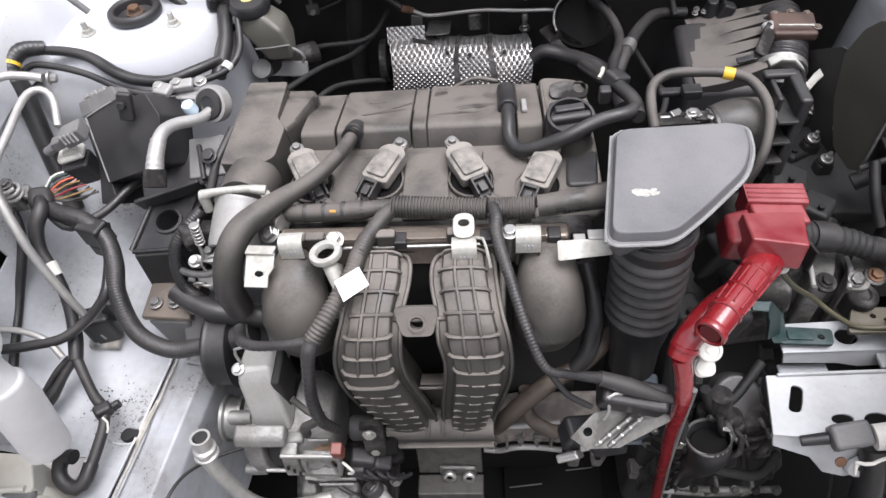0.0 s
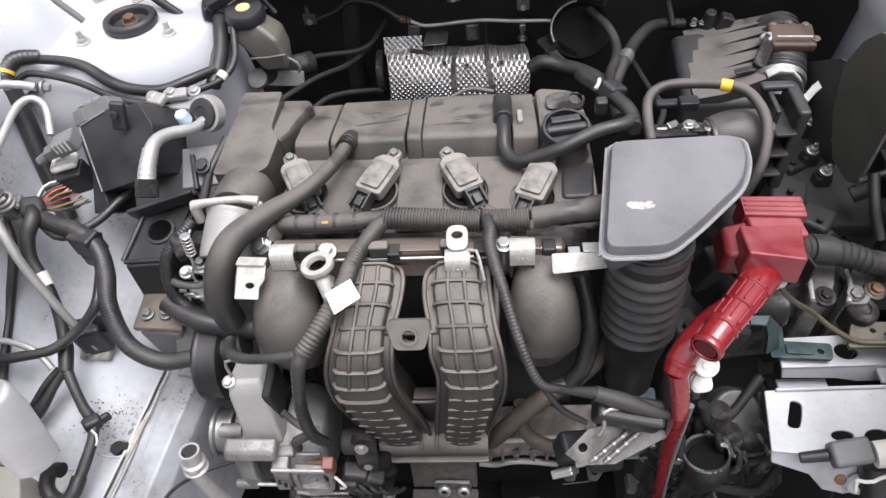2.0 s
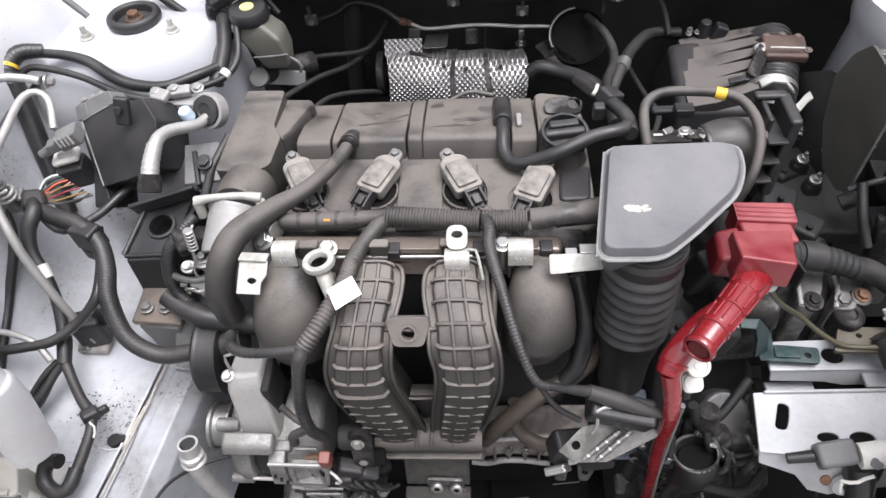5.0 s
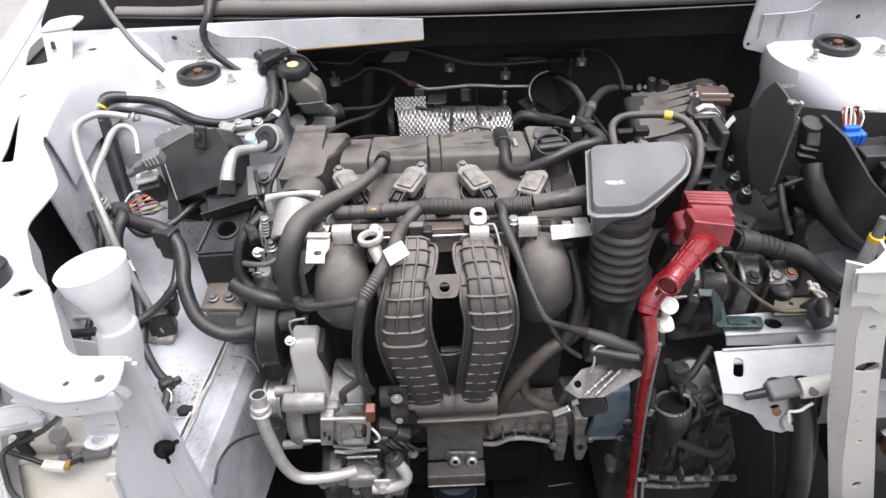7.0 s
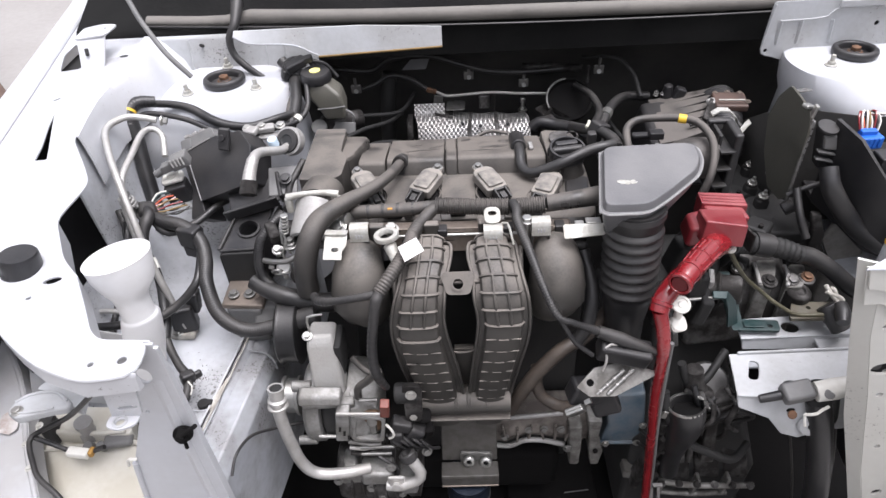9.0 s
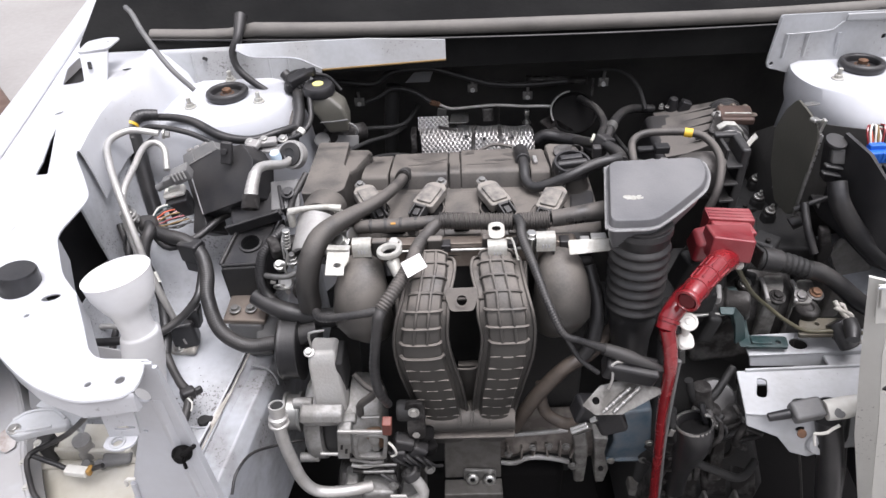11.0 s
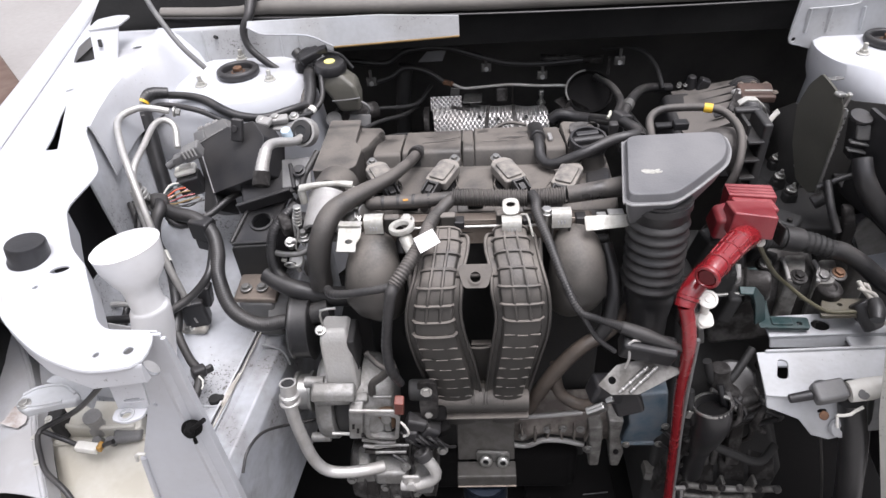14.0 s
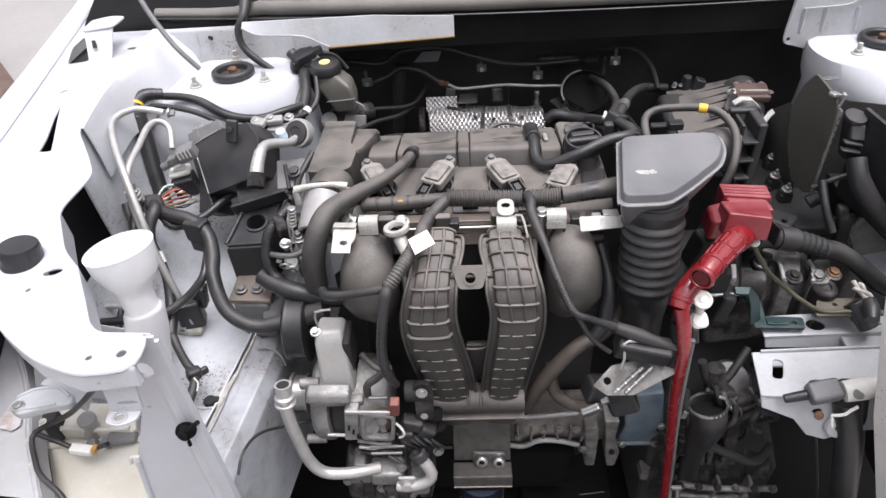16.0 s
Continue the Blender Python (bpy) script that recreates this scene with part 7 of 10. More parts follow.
part("top_bar", bevelled(loft([[(-0.249, 0.279, 0.731), (-0.190, 0.279, 0.729), (-0.188, 0.296, 0.734), (-0.249, 0.296, 0.736)], [(-0.251, 0.273, 0.716), (-0.190, 0.273, 0.715), (-0.188, 0.296, 0.714), (-0.251, 0.296, 0.714)]]), 0.005, 3), ALU, al, "rough cast aluminium lug bar")
part("cross_bolt", rod((-0.232, 0.2735, 0.6475), (-0.206, 0.2735, 0.6455), 0.0026, 10), PIPE, al)
part("centre_block", bevelled(loft([[(-0.200, 0.270, 0.702), (-0.180, 0.270, 0.701), (-0.180, 0.31, 0.71), (-0.200, 0.31, 0.71)], [(-0.208, 0.268, 0.640), (-0.188, 0.268, 0.640), (-0.186, 0.31, 0.63), (-0.206, 0.31, 0.63)]]), 0.003), ALU, al)
for k in range(3):
    part("stamp", box((-0.192 + 0.005 * (k - 1), 0.2665, 0.672 - 0.010 * k), (0.0035, 0.0016, 0.010), 0.0005, (0, 10, 0)), CASE, al)
part("top_strip", box((-0.167, 0.268, 0.7045), (0.062, 0.004, 0.006), 0.0015, (0, 3, 0)), PIPE, al)
frame_w = rounded([(-0.178, 0.697), (-0.130, 0.693), (-0.138, 0.634), (-0.184, 0.638)], 0.008)
part("window_frame", plate(frame_w, [rounded([(-0.172, 0.690), (-0.136, 0.687), (-0.143, 0.641), (-0.178, 0.645)], 0.007)], 0.010, pose(0, 0.269, 0, 90, 0, 0)), ALU, al)
for k, (za, zb) in enumerate(((0.6265, 0.6235), (0.612, 0.616), (0.598, 0.6035))):
    part("lower_strip", tube([(-0.192, 0.277, za), (-0.172, 0.274, za), (-0.164, 0.273, zb), (-0.144, 0.274, zb)], 0.0034, 8), (ALU, PIPE, OILY)[k], al)
part("brush", joined(lathe([(0.005, 0), (0.0075, 0.001), (0.0075, 0.006), (0.004, 0.007)], (-0.152, 0.281, 0.672), (0, -1, 0.3), 16), box((-0.152, 0.279, 0.655), (0.010, 0.006, 0.02), 0.002)), DULL, al)
part("windings", box((-0.158, 0.286, 0.665), (0.034, 0.012, 0.042), 0.005), mat("copper_brown", (0.16, 0.10, 0.06), 0.5, 0.2, 0.3, 80), al, "brown copper windings")
part("connector", box((-0.1295, 0.272, 0.711), (0.013, 0.014, 0.034), 0.002, (12, 6, 0)), mat("orange_red_plug", (0.19, 0.06, 0.045), 0.5, 0, 0.2, 60), al, "orange-red plug")
part("pulley", lathe([(0.020, 0), (0.030, 0.002), (0.030, 0.006), (0.026, 0.008), (0.026, 0.022), (0.030, 0.024), (0.030, 0.028)], (-0.292, 0.335, 0.665), (1, 0, 0), 28), STEEL, al)
arm = thing("alternator_bracket", (-0.21, 0.32, 0.70), "flat light-grey cast aluminium bracket", "bracket")
part("slab", bevelled(loft([[(-0.234, 0.334, 0.796), (-0.198, 0.337, 0.794), (-0.198, 0.372, 0.785), (-0.234, 0.372, 0.787)], [(-0.234, 0.321, 0.784), (-0.195, 0.324, 0.780), (-0.192, 0.362, 0.77), (-0.234, 0.360, 0.773)],
     [(-0.232, 0.306, 0.74), (-0.190, 0.308, 0.74), (-0.188, 0.335, 0.74), (-0.232, 0.335, 0.74)], [(-0.232, 0.298, 0.708), (-0.188, 0.298, 0.708), (-0.186, 0.33, 0.70), (-0.232, 0.33, 0.70)]]), 0.005, 3), mat("sanded_aluminium", (0.42, 0.415, 0.40), 0.55, 0.35, 0.1, 30, (0.3, 0.28, 0.25), 0.3, 0.3, 300), arm)
part("foot", box((-0.212, 0.291, 0.702), (0.075, 0.014, 0.012), 0.003, (10, 0, 2)), ALU, arm)
part("web", box((-0.192, 0.343, 0.755), (0.010, 0.045, 0.06), 0.003), DARK, arm)
part("hook", tube([(-0.228, 0.338, 0.792), (-0.230, 0.342, 0.818), (-0.226, 0.344, 0.824), (-0.208, 0.346, 0.825)], 0.0018, 8), STEEL, arm)
part("bolt", hexbolt((-0.232, 0.334, 0.795), (0, -0.3, 0.95), 0.0055, 0.007), STEEL, arm)
pu = thing("water_pump_pulley", (-0.27, 0.38, 0.70), "dark dusty belt pulley", "pulley")
part("rim", lathe([(0.030, 0), (0.050, 0.003), (0.052, 0.006), (0.049, 0.010), (0.049, 0.030), (0.052, 0.033), (0.040, 0.036)], (-0.292, 0.395, 0.745), (1, 0, 0), 36), RUBBER, pu)
part("hub", joined(rod((-0.300, 0.395, 0.745), (-0.24, 0.395, 0.745), 0.016, 18), hexbolt((-0.300, 0.395, 0.745), (-1, 0, 0), 0.009, 0.008)), CASE, pu)
pu2 = thing("idler_pulley", (-0.26, 0.40, 0.60), "dark crank pulley low on the engine", "pulley")
part("rim", lathe([(0.04, 0), (0.068, 0.004), (0.068, 0.034), (0.05, 0.038)], (-0.285, 0.46, 0.52), (1, 0, 0), 36), RUBBER, pu2)
part("hub", rod((-0.29, 0.46, 0.52), (-0.22, 0.46, 0.52), 0.02, 18), CASE, pu2)
co = thing("ac_compressor", (-0.16, 0.29, 0.45), "dull cast aluminium air-conditioning compressor", "compressor")
part("body", lathe([(0.03, 0), (0.050, 0.006), (0.054, 0.02), (0.054, 0.09), (0.048, 0.11), (0.052, 0.115), (0.052, 0.13), (0.03, 0.135)], (-0.225, 0.31, 0.515), (1, 0, 0), 32), OILY, co)
for k in range(5):
    part("rib", lathe([(0.0545, 0), (0.057, 0.001), (0.057, 0.004), (0.0545, 0.005)], (-0.20 + 0.017 * k, 0.31, 0.515), (1, 0, 0), 32), OILY, co)
part("head", joined(box((-0.155, 0.268, 0.562), (0.05, 0.035, 0.03), 0.006), box((-0.11, 0.27, 0.54), (0.03, 0.04, 0.04), 0.006)), ALU, co)
part("port", joined(box((-0.125, 0.247, 0.562), (0.026, 0.006, 0.032), 0.003), hexbolt((-0.125, 0.245, 0.560), (0, -1, 0.2), 0.008, 0.008)), PIPE, co)
part("valve_block", bevelled(loft([[(-0.216, 0.262, 0.50), (-0.176, 0.262, 0.50), (-0.176, 0.30, 0.50), (-0.216, 0.30, 0.50)], [(-0.212, 0.262, 0.545), (-0.180, 0.262, 0.545), (-0.180, 0.30, 0.55), (-0.212, 0.30, 0.55)], [(-0.206, 0.268, 0.575), (-0.188, 0.268, 0.575), (-0.188, 0.30, 0.578), (-0.206, 0.30, 0.578)]]), 0.004, 3), ALU, co)
part("recess", prism(rounded([(-0.212, 0.492), (-0.182, 0.492), (-0.182, 0.515), (-0.212, 0.515)], 0.003), -0.004, 0.002, 0.001, pose(0, 0.263, 0, 90, 0, 0)), CASE, co)
part("side_tube", rod((-0.178, 0.272, 0.560), (-0.145, 0.272, 0.558), 0.012, 18, None, 0.002), OILY, co)
for x, z in ((-0.216, 0.552), (-0.152, 0.506), (-0.168, 0.530), (-0.122, 0.512), (-0.132, 0.585)):
    part("bolt", hexbolt((x, 0.258, z), (0, -1, 0.2), 0.0055, 0.005), DULL, co)
part("wiring", tube([(-0.150, 0.268, 0.600), (-0.135, 0.262, 0.592), (-0.122, 0.262, 0.575), (-0.128, 0.258, 0.560)], 0.003, 8), RUBBER, co)
ap1 = thing("suction_pipe", (-0.24, 0.25, 0.57), "bent silver aluminium suction pipe with open flange", "pipe")
part("pipe", tube([(-0.269, 0.256, 0.752), (-0.268, 0.251, 0.715), (-0.264, 0.248, 0.67), (-0.258, 0.246, 0.628), (-0.246, 0.246, 0.600), (-0.225, 0.247, 0.590), (-0.193, 0.252, 0.586), (-0.165, 0.262, 0.58)], 0.0084, 18), PIPE, ap1)
part("flange", lathe([(0.0100, 0), (0.0138, 0.002), (0.0138, 0.005), (0.0108, 0.007), (0.0108, 0.011), (0.0128, 0.012), (0.0128, 0.015), (0.0100, 0.017), (0.0104, 0.032), (0.0110, 0.034), (0.0085, 0.034), (0.0085, 0.0)], (-0.270, 0.258, 0.738), (0.05, 0.22, 0.97), 24), PIPE, ap1)
# dark plug paints the shade down the pipe bore
part("bore", rod((-0.2685, 0.263, 0.752), (-0.2670, 0.2660, 0.7705), 0.0086, 18), DARK, ap1, "near-black plug painted as the shaded bore")
ap2_ = thing("discharge_pipe", (-0.11, 0.25, 0.56), "bent silver aluminium discharge pipe", "pipe")
part("pipe", tube([(-0.140, 0.248, 0.553), (-0.12, 0.246, 0.555), (-0.098, 0.248, 0.562), (-0.088, 0.251, 0.574), (-0.094, 0.256, 0.592), (-0.105, 0.262, 0.606)], 0.0085, 16), PIPE, ap2_)
part("end", lathe([(0.012, 0), (0.013, 0.003), (0.013, 0.012), (0.011, 0.014), (0.008, 0.014), (0.008, 0.0)], (-0.102, 0.260, 0.602), (-0.4, 0.3, 0.85), 20), RUBBER, ap2_)
sb = thing("engine_stay", (-0.016, 0.31, 0.48), "flat grey steel stay plate with two bolts", "bracket")
part("plate", bevelled(loft([[(-0.058, 0.340, 0.625), (0.030, 0.340, 0.622), (0.030, 0.350, 0.62), (-0.058, 0.350, 0.62)], [(-0.060, 0.318, 0.505), (0.030, 0.318, 0.503), (0.030, 0.328, 0.50), (-0.060, 0.328, 0.50)]]), 0.002), STAY, sb)
part("lip", box((-0.015, 0.302, 0.500), (0.092, 0.030, 0.008), 0.002, (-8, 0, 0)), STAY, sb)
part("skirt", box((-0.015, 0.290, 0.490), (0.092, 0.006, 0.022), 0.002), STAY, sb)
part("tab_plate", plate(rounded([(-0.030, 0.528), (0.022, 0.524), (0.022, 0.500), (-0.030, 0.500)], 0.005), [], 0.004, pose(0, 0.3165, 0, 90, 0, 0)), DULL, sb)
part("fold_edge", box((-0.015, 0.2865, 0.4795), (0.092, 0.003, 0.003), 0.001), VARN, sb, "brown rusted edge")
for x, z in ((-0.016, 0.512), (0.011, 0.508)):
    part("boss", lathe([(0.0100, 0), (0.0100, 0.004), (0.0075, 0.006), (0.0050, 0.006), (0.0042, 0.003)], (x, 0.312, z), (0, -0.9, 0.35), 20), STEEL, sb)
    # black rod paints the shade in the bolt's socket
    part("bolt_socket_shade", rod((x, 0.312, z), (x, 0.308, z + 0.0016), 0.0041, 12), VOID, sb)
of = thing("oil_filter", (-0.018, 0.30, 0.38), "dark blue-black spin-on oil filter", "oil filter")
part("can", lathe([(0.030, 0), (0.036, 0.006), (0.036, 0.055), (0.034, 0.060), (0.036, 0.062), (0.036, 0.070)], (-0.018, 0.315, 0.40), (0, -0.05, 1), 32), mat("filter_blue_black", (0.012, 0.018, 0.030), 0.3, 0.2, 0.2), of)
part("print_band", lathe([(0.0364, 0.012), (0.0364, 0.018), (0.036, 0.018)], (-0.018, 0.315, 0.40), (0, -0.05, 1), 32), GREYP, of)

# small parts between alternator and manifold
jn = thing("sensor_cluster", (-0.10, 0.30, 0.66), "grimy dark sensor and bracket cluster", "engine part")
part("canister", lathe([(0.013, 0), (0.015, 0.003), (0.015, 0.03), (0.011, 0.034)], (-0.118, 0.302, 0.705), (1, 0, 0), 20), DARK, jn)
part("flange", plate(rounded([(-0.012, -0.034), (0.012, -0.034), (0.014, 0.034), (-0.014, 0.034)], 0.011), [], 0.008, pose(-0.092, 0.289, 0.695, 80, 0, 0)), CASE, jn)
for z in (0.670, 0.718):
    part("bolt", hexbolt((-0.093, 0.288, z), (0, -1, 0.2), 0.006, 0.005), STEEL, jn)
part("connector", joined(box((-0.112, 0.285, 0.655), (0.03, 0.02, 0.02), 0.004, (0, 20, 0)), box((-0.095, 0.288, 0.632), (0.025, 0.025, 0.03), 0.005, (0, 35, 0)), box((-0.12, 0.28, 0.635), (0.02, 0.02, 0.025), 0.004)), BLACK, jn)
for k, (x, y, z, w) in enumerate(((-0.100, 0.292, 0.600, 0.024), (-0.078, 0.300, 0.620, 0.020), (-0.118, 0.288, 0.612, 0.018), (-0.084, 0.302, 0.650, 0.022))):
    part("wrapped_lump", box((x, y, z), (w, 0.022, w * 1.3), 0.006, (12 * k, 25 - 20 * k, 30 * k), 3), VOID, jn, "tape-wrapped black plug")
for k in range(5):
    part("strand", tube([(-0.135 + 0.012 * k, 0.278, 0.642 - 0.004 * k), (-0.120 + 0.010 * k, 0.270, 0.628 + 0.004 * (k % 2)), (-0.105 + 0.009 * k, 0.276, 0.606), (-0.100 + 0.010 * k, 0.288, 0.588)], 0.0024, 6), RUBBER, jn)
part("pale_bolt", hexbolt((-0.078, 0.276, 0.598), (0.2, -0.9, 0.3), 0.006, 0.006), DULL, jn)
part("loop", tube([(-0.132, 0.273, 0.672), (-0.124, 0.268, 0.665), (-0.122, 0.268, 0.650), (-0.130, 0.270, 0.642)], 0.0018, 6), PLUGW, jn)
part("lead", tube([(-0.132, 0.286, 0.775), (-0.150, 0.288, 0.752), (-0.165, 0.290, 0.735), (-0.168, 0.292, 0.712)], 0.0055, 10), HOSE, jn)
part("lead", tube([(-0.140, 0.288, 0.765), (-0.155, 0.295, 0.77), (-0.168, 0.302, 0.785)], 0.004, 8), HOSE, jn)
for xa, xb, y, z in ((-0.175, -0.125, 0.272, 0.618), (-0.175, -0.13, 0.270, 0.604), (-0.165, -0.14, 0.283, 0.716)):
    part("rod", rod((xa, y, z), (xb, y, z), 0.0026, 8), DULL, jn)

# coolant hoses and clutter beside the manifold
hose("coolant_hose", [(0.052, 0.345, 0.60), (0.062, 0.334, 0.645), (0.085, 0.331, 0.70), (0.118, 0.340, 0.738), (0.160, 0.362, 0.75), (0.20, 0.40, 0.76)], 0.0108, BROWNH, "dusty brown-black coolant hose under the wiring", seg=16)
hose("coolant_hose", [(0.090, 0.352, 0.695), (0.090, 0.340, 0.668), (0.100, 0.332, 0.645), (0.126, 0.322, 0.636), (0.15, 0.33, 0.63)], 0.0090, BROWNH, "short dusty coolant hose", seg=14)
hose("vent_hose", [(0.155, 0.42, 0.86), (0.165, 0.385, 0.82), (0.160, 0.360, 0.78), (0.145, 0.35, 0.75)], 0.010, RUBBER, "black hose behind the outer runner", seg=14)
cv = thing("connector_bracket", (0.18, 0.28, 0.70), "bright stamped metal connector bracket with plugs", "bracket")
part("plate", plate([(-0.05, 0.0), (-0.035, -0.016), (0.0, -0.022), (0.06, -0.006), (0.062, 0.0), (0.02, 0.022), (-0.02, 0.02)], [ring2(-0.03, 0.002, 0.005, 12)], 0.002, pose(0.180, 0.277, 0.752, 38, 0, 12)), CAST, cv)
for k in range(2):
    part("stiff_rib", rod((0.158 + 0.014 * k, 0.262 - 0.001 * k, 0.741 + 0.001 * k), (0.196 + 0.012 * k, 0.284, 0.764), 0.003, 8), DULL, cv)
    for j in range(4):
        p = Vector((0.158 + 0.014 * k, 0.261, 0.743)).lerp(Vector((0.196 + 0.012 * k, 0.283, 0.766)), (j + 0.5) / 4)
        part("dimple", box(p, (0.004, 0.004, 0.004), 0.001), PIPE, cv)
part("spring_wire", tube([(0.166, 0.280, 0.768), (0.170, 0.282, 0.785), (0.168, 0.286, 0.805), (0.172, 0.288, 0.810), (0.186, 0.292, 0.805)], 0.0018, 6), PIPE, cv)
part("plug_body", joined(box((0.150, 0.287, 0.718), (0.05, 0.03, 0.035), 0.006, (0, 15, 10)), box((0.175, 0.29, 0.70), (0.04, 0.03, 0.06), 0.006, (0, -20, 0))), BLACK, cv)
part("tab", joined(box((0.134, 0.266, 0.702), (0.026, 0.010, 0.020), 0.002, (25, -32, 0)), box((0.130, 0.262, 0.712), (0.022, 0.004, 0.004), 0.001, (20, -32, 0)), box((0.150, 0.270, 0.716), (0.010, 0.008, 0.006), 0.001, (20, -30, 0))), STEEL, cv)
part("box_plug", box((0.195, 0.296, 0.788), (0.07, 0.03, 0.03), 0.005, (10, 12, -6)), BLACK, cv)
BRONZE = mat("grimy_bronze_cast", (0.26, 0.235, 0.21), 0.45, 0.35, 0.35, 40, (0.06, 0.05, 0.045), 0.45, 0.4, 120)
bh = thing("bell_housing", (0.12, 0.40, 0.40), "grey cast aluminium bell housing flange", "gearbox part")
part("flange", bevelled(loft([[(0.030, 0.372, 0.535), (0.030, 0.362, 0.490), (0.045, 0.372, 0.470), (0.045, 0.42, 0.49), (0.04, 0.42, 0.54)], [(0.08, 0.372, 0.545), (0.08, 0.360, 0.515), (0.085, 0.37, 0.495), (0.085, 0.42, 0.50), (0.08, 0.42, 0.55)],
     [(0.14, 0.374, 0.545), (0.14, 0.362, 0.505), (0.14, 0.37, 0.48), (0.14, 0.42, 0.48), (0.14, 0.42, 0.55)], [(0.20, 0.385, 0.54), (0.20, 0.372, 0.50), (0.20, 0.38, 0.46), (0.20, 0.42, 0.46), (0.20, 0.42, 0.55)]]), 0.004), BRONZE, bh)
for k in range(7):
    part("web", box((0.045 + 0.021 * k, 0.362, 0.512 - 0.004 * (k % 2)), (0.004, 0.012, 0.034), 0.0015, (0, 10 * (k % 3 - 1), 0)), BRONZE, bh)
part("edge", tube([(0.032, 0.362, 0.478), (0.055, 0.360, 0.478), (0.078, 0.357, 0.497), (0.11, 0.358, 0.494), (0.145, 0.360, 0.478)], 0.0045, 8), PALE, bh)
part("edge", tube([(0.04, 0.368, 0.545), (0.09, 0.366, 0.552), (0.14, 0.37, 0.552)], 0.004, 8), PALE, bh)
for x, z in ((0.045, 0.505), (0.085, 0.522), (0.11, 0.524), (0.138, 0.522)):
    part("bolt", hexbolt((x, 0.360, z), (0, -1, 0.2), 0.005, 0.005), DULL, bh)
part("lug", bevelled(loft([[(0.149, 0.352, 0.535), (0.172, 0.352, 0.535), (0.172, 0.385, 0.535), (0.149, 0.385, 0.535)], [(0.154, 0.350, 0.480), (0.174, 0.350, 0.480), (0.174, 0.385, 0.480), (0.154, 0.385, 0.480)], [(0.157, 0.352, 0.426), (0.174, 0.352, 0.426), (0.174, 0.375, 0.430), (0.157, 0.375, 0.430)]]), 0.004, 2), CAST, bh)
part("lug", bevelled(loft([[(0.180, 0.354, 0.550), (0.204, 0.354, 0.548), (0.204, 0.385, 0.548), (0.180, 0.385, 0.550)], [(0.186, 0.356, 0.500), (0.202, 0.356, 0.500), (0.202, 0.385, 0.500), (0.186, 0.385, 0.500)], [(0.188, 0.352, 0.462), (0.212, 0.352, 0.462), (0.212, 0.385, 0.462), (0.188, 0.385, 0.462)], [(0.194, 0.354, 0.422), (0.208, 0.354, 0.422), (0.208, 0.372, 0.425), (0.194, 0.372, 0.425)]]), 0.003, 2), CAST, bh)
# black disc paints the shaded hole of the lug
part("lug_hole_shade", rod((0.198, 0.351, 0.470), (0.198, 0.349, 0.471), 0.0045, 12), VOID, bh)
part("lug_bolt", hexbolt((0.150, 0.348, 0.485), (0, -1, 0), 0.006, 0.006), DULL, bh)
bc = thing("blue_solenoid_case", (0.25, 0.40, 0.44), "worn blue-painted gearbox case cover", "gearbox part")
part("case", bevelled(loft([[(0.214, 0.385, 0.445), (0.282, 0.385, 0.443), (0.285, 0.44, 0.44), (0.214, 0.44, 0.44)], [(0.222, 0.380, 0.50), (0.285, 0.382, 0.50), (0.285, 0.44, 0.50), (0.222, 0.44, 0.50)], [(0.212, 0.392, 0.562), (0.280, 0.395, 0.566), (0.285, 0.44, 0.56), (0.212, 0.44, 0.56)]]), 0.005), BLUE, bc)
part("edge", rod((0.212, 0.383, 0.446), (0.284, 0.383, 0.444), 0.004, 8), BLUE, bc)
for x, z in ((0.222, 0.45), (0.276, 0.45), (0.28, 0.50), (0.216, 0.55)):
    part("bolt", hexbolt((x, 0.378, z), (0, -1, 0.1), 0.005, 0.005), STEEL, bc)
gb = thing("gearbox", (0.38, 0.45, 0.2), "grimy dark cast gearbox case with fins", "gearbox")
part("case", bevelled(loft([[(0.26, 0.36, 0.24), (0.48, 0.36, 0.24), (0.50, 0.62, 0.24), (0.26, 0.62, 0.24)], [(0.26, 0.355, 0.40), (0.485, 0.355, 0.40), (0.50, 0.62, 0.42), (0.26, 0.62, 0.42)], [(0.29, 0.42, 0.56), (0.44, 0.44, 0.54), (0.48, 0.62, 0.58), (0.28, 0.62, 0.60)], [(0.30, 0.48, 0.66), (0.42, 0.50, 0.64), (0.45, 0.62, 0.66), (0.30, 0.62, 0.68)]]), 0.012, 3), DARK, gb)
part("pan_rail", tube([(0.312, 0.334, 0.398), (0.360, 0.330, 0.390), (0.420, 0.330, 0.384), (0.478, 0.332, 0.380)], 0.0055, 8), CAST, gb)
part("pan_rail", tube([(0.320, 0.338, 0.356), (0.380, 0.336, 0.350), (0.440, 0.338, 0.348)], 0.005, 8), CAST, gb)
for x in (0.318, 0.378, 0.430):
    part("pan_web", box((x, 0.338, 0.378), (0.006, 0.018, 0.050), 0.002, (0, 6, 0)), CAST, gb)
part("pan_step", bevelled(loft([[(0.252, 0.345, 0.392), (0.292, 0.342, 0.385), (0.292, 0.372, 0.385), (0.252, 0.372, 0.392)], [(0.254, 0.348, 0.412), (0.288, 0.345, 0.406), (0.288, 0.372, 0.406), (0.254, 0.372, 0.412)]]), 0.003), CAST, gb)
part("fork", joined(box((0.300, 0.322, 0.372), (0.005, 0.006, 0.070), 0.001, (0, -8, 0)), box((0.312, 0.322, 0.372), (0.005, 0.006, 0.070), 0.001, (0, -8, 0)), box((0.304, 0.322, 0.405), (0.020, 0.006, 0.006), 0.001)), PALE, gb)
